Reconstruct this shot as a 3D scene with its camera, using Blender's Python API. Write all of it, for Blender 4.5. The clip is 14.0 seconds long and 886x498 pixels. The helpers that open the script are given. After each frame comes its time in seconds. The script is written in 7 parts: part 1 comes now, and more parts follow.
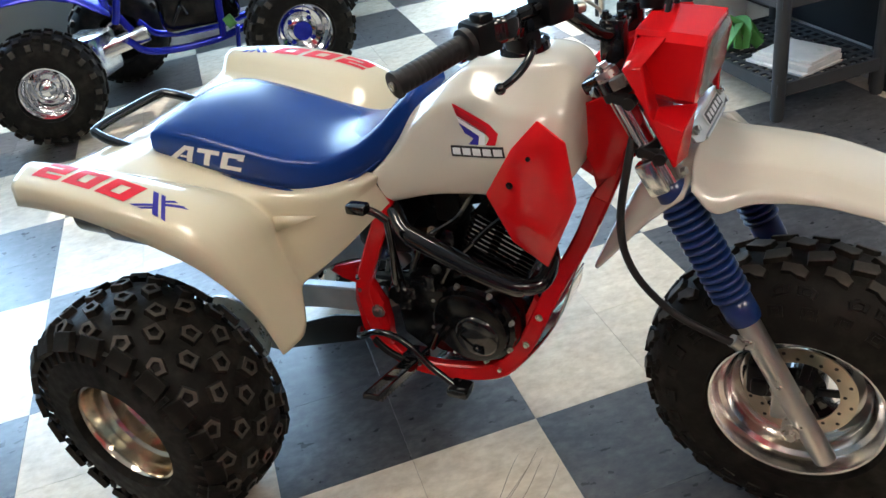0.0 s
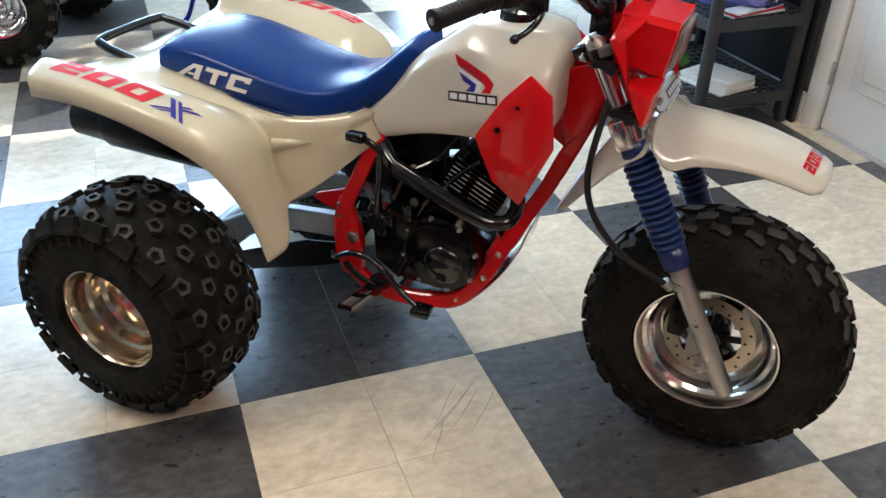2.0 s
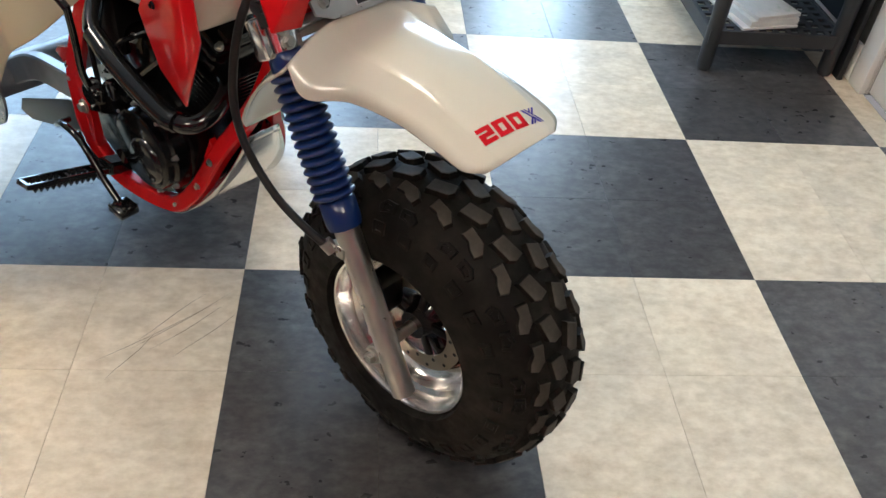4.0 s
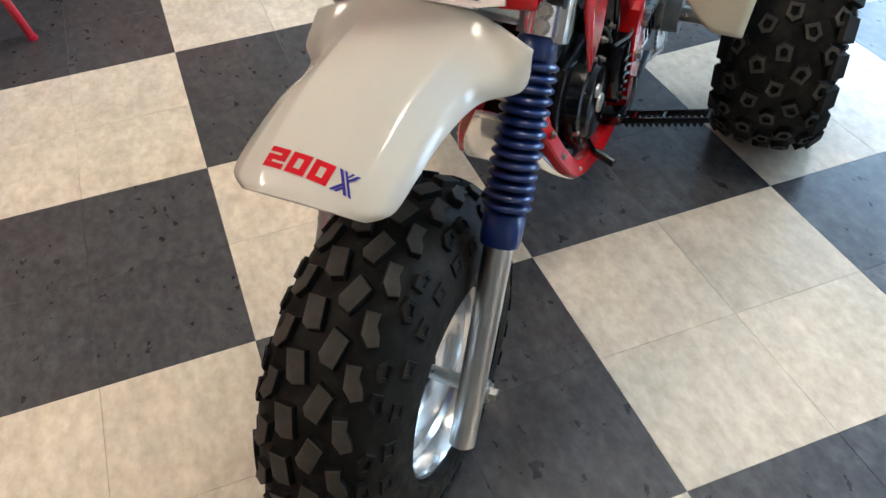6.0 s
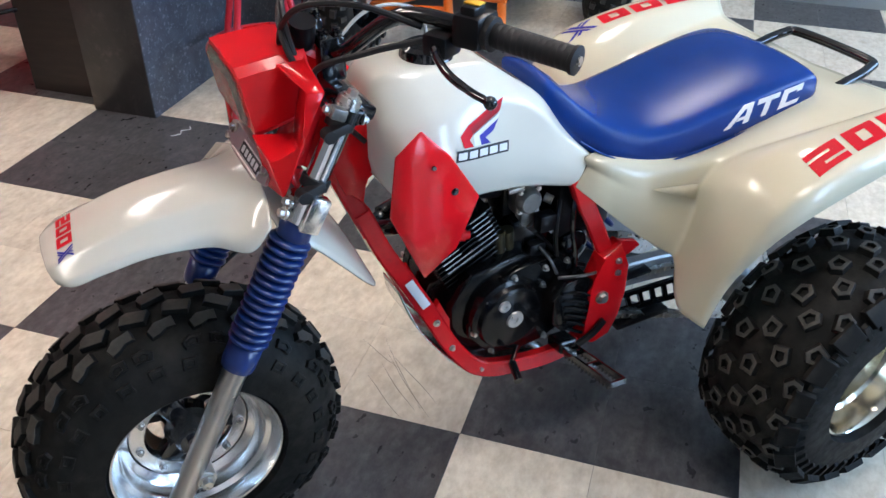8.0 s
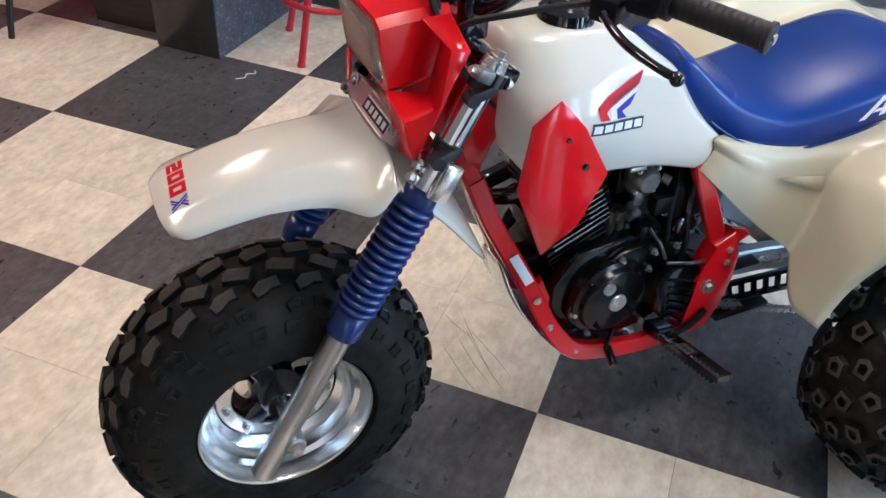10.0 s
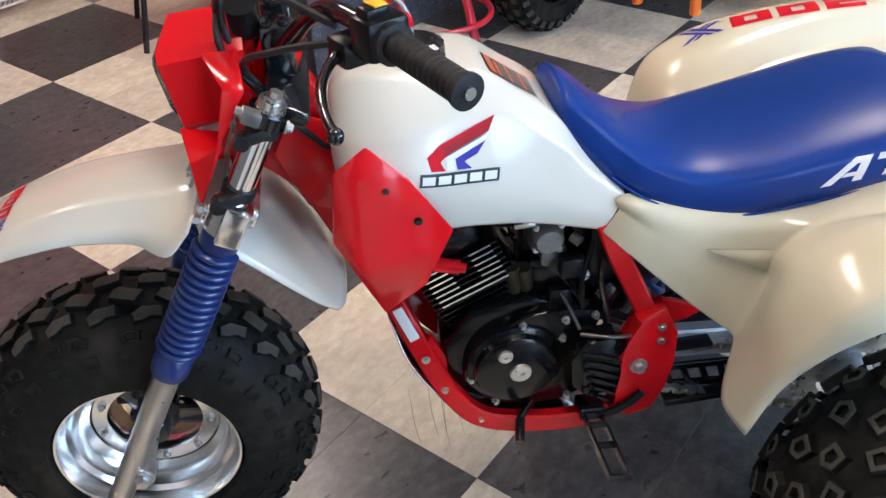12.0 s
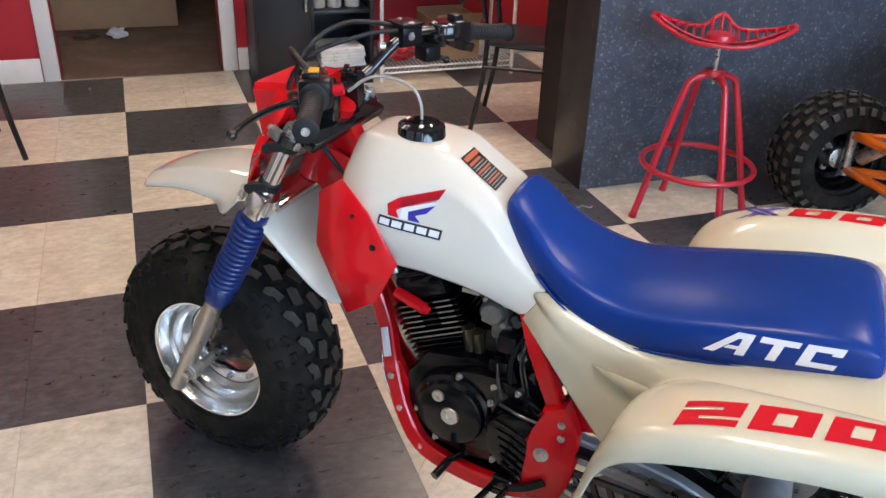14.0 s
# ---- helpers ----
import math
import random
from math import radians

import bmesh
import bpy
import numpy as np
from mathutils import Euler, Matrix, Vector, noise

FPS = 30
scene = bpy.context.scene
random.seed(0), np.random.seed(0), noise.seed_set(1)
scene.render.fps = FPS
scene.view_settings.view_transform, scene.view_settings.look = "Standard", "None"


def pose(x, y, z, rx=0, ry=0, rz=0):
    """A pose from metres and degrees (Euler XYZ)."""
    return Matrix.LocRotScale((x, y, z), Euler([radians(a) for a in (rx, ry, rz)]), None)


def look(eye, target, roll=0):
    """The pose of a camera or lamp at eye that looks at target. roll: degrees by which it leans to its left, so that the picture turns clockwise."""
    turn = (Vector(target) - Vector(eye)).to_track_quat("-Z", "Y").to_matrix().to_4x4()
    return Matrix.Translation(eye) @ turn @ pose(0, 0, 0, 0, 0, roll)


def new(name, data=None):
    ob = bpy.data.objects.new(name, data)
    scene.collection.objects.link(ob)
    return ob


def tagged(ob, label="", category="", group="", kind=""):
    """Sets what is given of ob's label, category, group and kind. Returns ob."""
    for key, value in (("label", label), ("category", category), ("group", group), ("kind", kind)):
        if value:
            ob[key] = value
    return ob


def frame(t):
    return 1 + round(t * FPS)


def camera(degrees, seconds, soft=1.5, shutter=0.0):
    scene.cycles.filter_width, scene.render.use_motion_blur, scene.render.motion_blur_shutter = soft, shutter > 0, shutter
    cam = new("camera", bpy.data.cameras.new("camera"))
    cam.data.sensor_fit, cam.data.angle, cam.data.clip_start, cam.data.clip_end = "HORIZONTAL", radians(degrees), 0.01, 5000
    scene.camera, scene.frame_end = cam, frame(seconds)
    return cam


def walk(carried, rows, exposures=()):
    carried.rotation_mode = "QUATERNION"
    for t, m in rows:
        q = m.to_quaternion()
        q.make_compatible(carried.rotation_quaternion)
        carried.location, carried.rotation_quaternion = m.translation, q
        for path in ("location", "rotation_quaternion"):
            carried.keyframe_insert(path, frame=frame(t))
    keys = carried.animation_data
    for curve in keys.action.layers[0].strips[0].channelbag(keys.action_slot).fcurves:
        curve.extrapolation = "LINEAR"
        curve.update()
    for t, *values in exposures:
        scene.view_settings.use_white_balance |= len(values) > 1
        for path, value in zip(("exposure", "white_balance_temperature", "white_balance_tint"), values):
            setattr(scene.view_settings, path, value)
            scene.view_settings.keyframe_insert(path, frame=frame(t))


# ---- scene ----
cam = camera(55.4, 14.0)
PATH = [
    (0, (-0.46, -1.406, 1.399), (-0.095, 0.262, 0.359), -9.6),
    (0.5, (-0.611, -1.513, 1.424), (-0.212, 0.197, 0.466), -3.3),
    (1, (-0.716, -1.562, 1.424), (-0.158, 0.108, 0.476), 1.6),
    (1.5, (-0.747, -1.572, 1.421), (-0.129, 0.061, 0.445), 2.8),
    (2, (-0.708, -1.599, 1.408), (-0.1, -0.013, 0.352), 1.6),
    (2.5, (-0.458, -1.694, 1.4), (0.103, -0.071, 0.376), -5.1),
    (3, (-0.244, -1.746, 1.379), (0.176, -0.098, 0.328), -4.1),
    (3.5, (0.001, -1.593, 1.328), (0.344, -0.047, 0.106), 4.0),
    (3.7, (0.101, -1.539, 1.336), (0.412, -0.016, 0.078), 5.2),
    (5.8, (1.135, -0.67, 1.273), (-0.154, -0.095, -0.145), -4.6),
    (6, (1.18, -0.592, 1.283), (-0.197, -0.138, -0.096), -3.4),
    (6.5, (1.206, -0.315, 1.312), (-0.266, -0.047, -0.015), 3.2),
    (7, (1.317, -0.022, 1.356), (-0.315, -0.174, 0.21), -0.2),
    (7.2, (1.356, 0.094, 1.395), (-0.272, -0.191, 0.269), -0.9),
    (9.3, (1.149, 0.438, 1.452), (-0.373, -0.138, 0.29), 1.1),
    (9.5, (1.18, 0.397, 1.432), (-0.324, -0.179, 0.247), 1.7),
    (10, (1.27, 0.176, 1.407), (-0.233, -0.323, 0.186), 4.1),
    (10.5, (1.283, 0.108, 1.38), (-0.229, -0.285, 0.131), 4.5),
    (11, (1.235, 0.21, 1.368), (-0.244, -0.211, 0.09), 0.2),
    (11.5, (1.096, 0.5, 1.372), (-0.299, -0.153, 0.096), -3.9),
    (12, (0.877, 0.637, 1.390), (-0.378, -0.357, 0.192), -2.9),
    (12.5, (0.661, 0.689, 1.453), (-0.298, -0.672, 0.345), 0.6),
    (12.7, (0.579, 0.738, 1.451), (-0.217, -0.715, 0.33), -0.2),
    (13, (0.506, 0.854, 1.419), (-0.146, -0.698, 0.339), 1.3),
    (13.5, (0.463, 1.031, 1.444), (-0.095, -0.598, 0.427), 0.7),
    (14, (0.509, 1.33, 1.454), (-0.111, -0.322, 0.512), 2.2),
]
walk(cam, [(t, look(eye, target, roll)) for t, eye, target, roll in PATH], [(0.0, 0.62, 6400, 11), (2.0, 0.58, 6450, 11), (3.0, 0.62, 6650, 12), (3.7, 0.66, 6600, 12), (6.0, 0.62, 6600, 14), (6.5, 0.66, 6050, 12), (7.2, 0.68, 6000, 15), (9.5, 0.62, 6250, 18), (11.2, 0.76, 6250, 18), (12.0, 0.68, 6500, 20), (14.0, 0.54, 6850, 22)])

# ---- light ----
world = bpy.data.worlds.new("sky")
scene.world = world
world.use_nodes = True
wn, wl = world.node_tree.nodes, world.node_tree.links
sky = wn.new("ShaderNodeTexSky")
sky.sky_type, sky.sun_disc = "NISHITA", False
SUN_EL, SUN_AZ = radians(45), radians(-14)      # height, and turn from north (+y) towards west (-x)
sky.sun_elevation, sky.sun_rotation = SUN_EL, -SUN_AZ
wn["Background"].inputs["Strength"].default_value = 0.15
wl.new(sky.outputs["Color"], wn["Background"].inputs["Color"])

sun_data = bpy.data.lights.new("sun", "SUN")
sun_data.energy, sun_data.angle, sun_data.color = 2.6, radians(0.5), (1.0, 0.95, 0.88)
sun = new("sun", sun_data)
toward = Vector((-math.sin(SUN_AZ) * math.cos(SUN_EL), math.cos(SUN_AZ) * math.cos(SUN_EL), math.sin(SUN_EL)))
sun.matrix_world = Matrix.Translation((0, 0, 6)) @ toward.to_track_quat("Z", "Y").to_matrix().to_4x4()


def window_lamp(name, at, facing, w, h, watts, colour):
    """The sky's light in a window's opening."""
    d = bpy.data.lights.new(name, "AREA")
    d.shape, d.size, d.size_y, d.energy, d.color = "RECTANGLE", w, h, watts, colour
    ob = new(name, d)
    ob.matrix_world = look(at, Vector(at) + Vector(facing))
    return ob


# ---- materials ----
def material(name, colour, rough=0.5, metal=0.0, vary=0.0, scale=8.0, bump=0.0, bump_scale=60.0, coat=0.0,
             second=None, mix_scale=3.0, spread=(0.45, 0.6), rough_vary=0.0, random_shift=0.0, glow=0.0, stretch=(1, 1, 1), spec=0.5):
    m = bpy.data.materials.new(name)
    m.use_nodes = True
    nt = m.node_tree
    n, l = nt.nodes, nt.links
    b = n["Principled BSDF"]
    b.inputs["Roughness"].default_value = rough
    b.inputs["Metallic"].default_value = metal
    b.inputs["Specular IOR Level"].default_value = spec
    b.inputs["Coat Weight"].default_value = coat
    b.inputs["Coat Roughness"].default_value = 0.05
    tc = n.new("ShaderNodeTexCoord")
    mp = n.new("ShaderNodeMapping")
    mp.inputs["Scale"].default_value = stretch
    l.new(tc.outputs["Object"], mp.inputs["Vector"])
    if random_shift:
        ri = n.new("ShaderNodeObjectInfo")
        sc_ = n.new("ShaderNodeVectorMath")
        sc_.operation = "SCALE"
        sc_.inputs[0].default_value = (31.0, 47.0, 19.0)
        l.new(ri.outputs["Random"], sc_.inputs["Scale"])
        l.new(sc_.outputs["Vector"], mp.inputs["Location"])
    base = n.new("ShaderNodeRGB")
    base.outputs[0].default_value = (*colour, 1)
    out = base.outputs[0]
    if second:
        nz = n.new("ShaderNodeTexNoise")
        nz.inputs["Scale"].default_value, nz.inputs["Detail"].default_value = mix_scale, 6
        nz.inputs["Roughness"].default_value = 0.65
        l.new(mp.outputs[0], nz.inputs["Vector"])
        cr = n.new("ShaderNodeValToRGB")
        cr.color_ramp.elements[0].position, cr.color_ramp.elements[1].position = spread
        l.new(nz.outputs["Fac"], cr.inputs["Fac"])
        mx = n.new("ShaderNodeMix")
        mx.data_type = "RGBA"
        mx.inputs["B"].default_value = (*second, 1)
        l.new(cr.outputs["Color"], mx.inputs["Factor"])
        l.new(out, mx.inputs["A"])
        out = mx.outputs["Result"]
    if vary or random_shift:
        hs = n.new("ShaderNodeHueSaturation")
        l.new(out, hs.inputs["Color"])
        nz = n.new("ShaderNodeTexNoise")
        nz.inputs["Scale"].default_value, nz.inputs["Detail"].default_value = scale, 5
        l.new(mp.outputs[0], nz.inputs["Vector"])
        mr = n.new("ShaderNodeMapRange")
        mr.inputs["From Min"].default_value, mr.inputs["From Max"].default_value = 0.3, 0.7
        mr.inputs["To Min"].default_value, mr.inputs["To Max"].default_value = 1 - vary, 1 + vary
        l.new(nz.outputs["Fac"], mr.inputs["Value"])
        val = mr.outputs["Result"]
        if random_shift:
            oi = n.new("ShaderNodeObjectInfo")
            rr = n.new("ShaderNodeMapRange")
            rr.inputs["To Min"].default_value, rr.inputs["To Max"].default_value = 1 - random_shift, 1 + random_shift
            l.new(oi.outputs["Random"], rr.inputs["Value"])
            mu = n.new("ShaderNodeMath")
            mu.operation = "MULTIPLY"
            l.new(val, mu.inputs[0])
            l.new(rr.outputs["Result"], mu.inputs[1])
            val = mu.outputs[0]
        l.new(val, hs.inputs["Value"])
        out = hs.outputs["Color"]
    l.new(out, b.inputs["Base Color"])
    if rough_vary:
        nz = n.new("ShaderNodeTexNoise")
        nz.inputs["Scale"].default_value, nz.inputs["Detail"].default_value = scale * 1.7, 4
        l.new(mp.outputs[0], nz.inputs["Vector"])
        mr = n.new("ShaderNodeMapRange")
        mr.inputs["From Min"].default_value, mr.inputs["From Max"].default_value = 0.3, 0.7
        mr.inputs["To Min"].default_value = max(0.02, rough - rough_vary)
        mr.inputs["To Max"].default_value = min(1, rough + rough_vary)
        l.new(nz.outputs["Fac"], mr.inputs["Value"])
        l.new(mr.outputs["Result"], b.inputs["Roughness"])
    if bump:
        nz = n.new("ShaderNodeTexNoise")
        nz.inputs["Scale"].default_value, nz.inputs["Detail"].default_value = bump_scale, 4
        l.new(mp.outputs[0], nz.inputs["Vector"])
        bp = n.new("ShaderNodeBump")
        bp.inputs["Strength"].default_value, bp.inputs["Distance"].default_value = bump, 0.002
        l.new(nz.outputs["Fac"], bp.inputs["Height"])
        l.new(bp.outputs["Normal"], b.inputs["Normal"])
    if glow:
        b.inputs["Emission Color"].default_value = (*colour, 1)
        b.inputs["Emission Strength"].default_value = glow
    return m


def glass(name, colour=(1, 1, 1), rough=0.0):
    m = bpy.data.materials.new(name)
    m.use_nodes = True
    b = m.node_tree.nodes["Principled BSDF"]
    b.inputs["Base Color"].default_value = (*colour, 1)
    b.inputs["Transmission Weight"].default_value = 1
    b.inputs["Roughness"].default_value = rough
    b.inputs["IOR"].default_value = 1.45
    return m


M = {
    "cream_tile": material("cream_tile", (0.79, 0.715, 0.58), 0.24, vary=0.10, scale=9, second=(0.56, 0.475, 0.345), mix_scale=30,
                           spread=(0.34, 0.80), stretch=(1, 1.5, 1), rough_vary=0.03, bump=0.08, bump_scale=30, random_shift=0.05),
    "dark_tile": material("dark_tile", (0.044, 0.044, 0.047), 0.30, spec=0.8, vary=0.26, scale=16, second=(0.125, 0.122, 0.12), mix_scale=30,
                          spread=(0.38, 0.76), stretch=(1, 1.5, 1), rough_vary=0.03, bump=0.04, bump_scale=30, random_shift=0.12),
    "joint": material("joint", (0.09, 0.08, 0.065), 0.8, vary=0.2),
    "plastic_cream": material("plastic_cream", (0.62, 0.575, 0.42), 0.20, vary=0.015, scale=6, coat=0.3, bump=0.02, bump_scale=15),
    "plastic_white": material("plastic_white", (0.62, 0.60, 0.515), 0.18, vary=0.015, scale=6, coat=0.4, bump=0.02, bump_scale=15),
    "plastic_red": material("plastic_red", (0.68, 0.008, 0.012), 0.15, vary=0.04, scale=9, spec=0.38, bump=0.03, bump_scale=25),
    "frame_red": material("frame_red", (0.56, 0.007, 0.010), 0.17, vary=0.08, scale=12, spec=0.4, second=(0.35, 0.01, 0.012), mix_scale=20, spread=(0.55, 0.8)),
    "decal_red": material("decal_red", (0.58, 0.010, 0.020), 0.45, spec=0.1),
    "decal_blue": material("decal_blue", (0.035, 0.030, 0.28), 0.38, spec=0.2),
    "decal_white": material("decal_white", (0.72, 0.73, 0.74), 0.3, spec=0.3),
    "decal_black": material("decal_black", (0.012, 0.012, 0.014), 0.35),
    "vinyl_blue": material("vinyl_blue", (0.004, 0.034, 0.20), 0.27, vary=0.06, scale=12, bump=0.05, bump_scale=260, spec=0.24),
    "boot_blue": material("boot_blue", (0.003, 0.022, 0.12), 0.28, spec=0.5, coat=0.2, vary=0.08, scale=20, bump=0.05),
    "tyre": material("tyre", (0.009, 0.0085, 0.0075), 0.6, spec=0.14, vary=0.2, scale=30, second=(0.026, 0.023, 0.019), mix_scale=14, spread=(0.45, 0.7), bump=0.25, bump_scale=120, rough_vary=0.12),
    # block tops: worn rubber, with the light they catch painted into the paler colour
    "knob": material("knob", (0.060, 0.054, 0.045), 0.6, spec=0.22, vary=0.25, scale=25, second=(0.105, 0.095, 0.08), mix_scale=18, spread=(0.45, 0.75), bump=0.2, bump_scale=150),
    "alu": material("alu", (0.80, 0.79, 0.77), 0.19, 1.0, vary=0.05, scale=10, rough_vary=0.05, bump=0.03, bump_scale=20),
    "alu_gold": material("alu_gold", (0.80, 0.73, 0.60), 0.16, 1.0, vary=0.06, scale=10, rough_vary=0.06, bump=0.03, bump_scale=20),
    "fork_alu": material("fork_alu", (0.60, 0.59, 0.57), 0.32, 1.0, vary=0.05, scale=30, rough_vary=0.05, bump=0.03),
    "chrome": material("chrome", (0.82, 0.82, 0.83), 0.07, 1.0, rough_vary=0.03),
    "steel": material("steel", (0.50, 0.49, 0.46), 0.33, 1.0, vary=0.15, scale=40, rough_vary=0.1),
    "steel_dark": material("steel_dark", (0.10, 0.10, 0.10), 0.35, 0.8, vary=0.3, scale=60),
    "disc": material("disc", (0.56, 0.49, 0.38), 0.3, 1.0, vary=0.1, scale=30),
    "gloss_black": material("gloss_black", (0.006, 0.006, 0.007), 0.12, coat=0.4, vary=0.2, scale=20),
    "engine_black": material("engine_black", (0.0035, 0.0035, 0.004), 0.15, spec=0.30, vary=0.25, scale=25, bump=0.06, bump_scale=200, rough_vary=0.08),
    "black_plastic": material("black_plastic", (0.006, 0.006, 0.007), 0.28, spec=0.22, vary=0.2, scale=25, bump=0.08, bump_scale=150),
    "rubber": material("rubber", (0.011, 0.011, 0.012), 0.5, spec=0.35, vary=0.2, scale=40, bump=0.15, bump_scale=200),
    "swing_grey": material("swing_grey", (0.36, 0.37, 0.38), 0.46, 0.6, vary=0.15, scale=20),
    "brass_black": material("brass_black", (0.10, 0.085, 0.05), 0.3, 0.8, vary=0.2, scale=20),
    "scuff": material("scuff", (0.20, 0.165, 0.12), 0.6),
    "carb_grey": material("carb_grey", (0.20, 0.20, 0.19), 0.38, 0.7, vary=0.3, scale=40, bump=0.2, bump_scale=90),
    "lens": glass("lens", (0.97, 0.97, 0.94), 0.22),
    "reflector": material("reflector", (0.80, 0.79, 0.75), 0.42, 0.55, vary=0.05, scale=20),
    "clear": glass("clear"),
    "pane": glass("pane"),
    "hose_clear": material("hose_clear", (0.40, 0.38, 0.34), 0.25, coat=0.5),
    "wall_grey": material("wall_grey", (0.21, 0.22, 0.21), 0.7, vary=0.05, scale=3, bump=0.1, bump_scale=90),
    "wall_red": material("wall_red", (0.48, 0.016, 0.025), 0.55, vary=0.05, scale=3, bump=0.1, bump_scale=90),
    "white_trim": material("white_trim", (0.86, 0.85, 0.82), 0.4, vary=0.03, scale=5, second=(0.66, 0.63, 0.58), mix_scale=9, spread=(0.6, 0.8)),
    "door_white": material("door_white", (0.88, 0.87, 0.85), 0.4, vary=0.02, scale=4, bump=0.05, bump_scale=40),
    "ceiling": material("ceiling", (0.72, 0.70, 0.66), 0.9, vary=0.04, scale=4, bump=0.3, bump_scale=60),
    "counter_stone": material("counter_stone", (0.060, 0.072, 0.094), 0.5, vary=0.25, scale=16, second=(0.27, 0.30, 0.35), mix_scale=75, spread=(0.56, 0.74), bump=0.3, bump_scale=70, rough_vary=0.1),
    "counter_dark": material("counter_dark", (0.030, 0.027, 0.026), 0.35, vary=0.3, scale=12, second=(0.07, 0.06, 0.055), mix_scale=30, spread=(0.55, 0.8)),
    "dark_wood": material("dark_wood", (0.020, 0.012, 0.010), 0.45, vary=0.3, scale=8, stretch=(1, 1, 6)),
    "black_lacquer": material("black_lacquer", (0.012, 0.013, 0.016), 0.35, vary=0.1, scale=10),
    "shelf_plastic": material("shelf_plastic", (0.030, 0.032, 0.036), 0.5, vary=0.15, scale=15, bump=0.08, bump_scale=80),
    "stool_red": material("stool_red", (0.55, 0.018, 0.035), 0.3, coat=0.3, vary=0.06, scale=20),
    "carpet": material("carpet", (0.15, 0.10, 0.070), 0.95, vary=0.15, scale=60, second=(0.19, 0.13, 0.095), mix_scale=4, bump=0.6, bump_scale=300),
    "cardboard": material("cardboard", (0.36, 0.235, 0.14), 0.85, vary=0.08, scale=10),
    "paper": material("paper", (0.74, 0.72, 0.68), 0.7, vary=0.1, scale=12, second=(0.35, 0.45, 0.30), mix_scale=7, spread=(0.6, 0.7)),
    "orange": material("orange", (0.80, 0.16, 0.012), 0.3, coat=0.3),
    "quad_blue": material("quad_blue", (0.012, 0.022, 0.42), 0.22, 0.55, coat=0.5, vary=0.1),
    "yellow": material("yellow", (0.75, 0.42, 0.02), 0.45, vary=0.1),
    "green": material("green", (0.10, 0.32, 0.07), 0.6, vary=0.25, scale=18),
    "purple_cloth": material("purple_cloth", (0.17, 0.17, 0.44), 0.7, vary=0.25, scale=10, bump=0.4, bump_scale=30),
    "film": glass("film", (0.95, 0.95, 1.0), 0.12),
    "lamp_panel": material("lamp_panel", (1.0, 0.90, 0.76), 0.5, glow=16.5),
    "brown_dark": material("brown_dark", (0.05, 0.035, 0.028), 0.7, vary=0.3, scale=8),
    "asphalt": material("asphalt", (0.17, 0.165, 0.155), 0.9, vary=0.15, scale=3),
    "label_orange": material("label_orange", (0.50, 0.12, 0.05), 0.4),
}


# ---- building helpers ----
def part(name, bm, mat, parent=None, label="", smooth=True, angle=38):
    """Links a bmesh as one mesh object, under a thing or a part."""
    me = bpy.data.meshes.new(name)
    bmesh.ops.recalc_face_normals(bm, faces=bm.faces[:])
    bm.to_mesh(me)
    bm.free()
    me.materials.append(M[mat])
    if smooth:
        me.shade_smooth()
        me.set_sharp_from_angle(angle=radians(angle))
    ob = new(name, me)
    if parent is not None:
        ob.parent = parent
    if label:
        ob["label"] = label
    return ob


def thing(name, m=None, label="", category="", group="", kind=""):
    ob = new(name)
    ob.empty_display_size = 0.05
    if m is not None:
        ob.matrix_world = m
    return tagged(ob, label, category, group, kind)


def box(bm, lo, hi, bevel=0.0, m=None):
    c = [(a + b) / 2 for a, b in zip(lo, hi)]
    s = [abs(b - a) for a, b in zip(lo, hi)]
    r = bmesh.ops.create_cube(bm, size=1, matrix=Matrix.LocRotScale(c, None, s))
    if bevel:
        es = list({e for v in r["verts"] for e in v.link_edges})
        g = bmesh.ops.bevel(bm, geom=es, offset=bevel, segments=2, profile=0.5, affect="EDGES")
        vs = list({v for f in g["faces"] for v in f.verts} | {v for v in r["verts"] if v.is_valid})
    else:
        vs = r["verts"]
    if m is not None:
        bmesh.ops.transform(bm, matrix=m, verts=vs)
    return bm


def catmull(keys, n):
    """n points along a smooth curve through the keys."""
    k = [Vector(p) for p in keys]
    k = [2 * k[0] - k[1]] + k + [2 * k[-1] - k[-2]]
    out = []
    segs = len(keys) - 1
    for i in range(n):
        u = i / (n - 1) * segs
        s = min(int(u), segs - 1)
        t = u - s
        a, b, c, d = k[s:s + 4]
        out.append(0.5 * ((2 * b) + (c - a) * t + (2 * a - 5 * b + 4 * c - d) * t * t + (3 * b - a - 3 * c + d) * t ** 3))
    return out


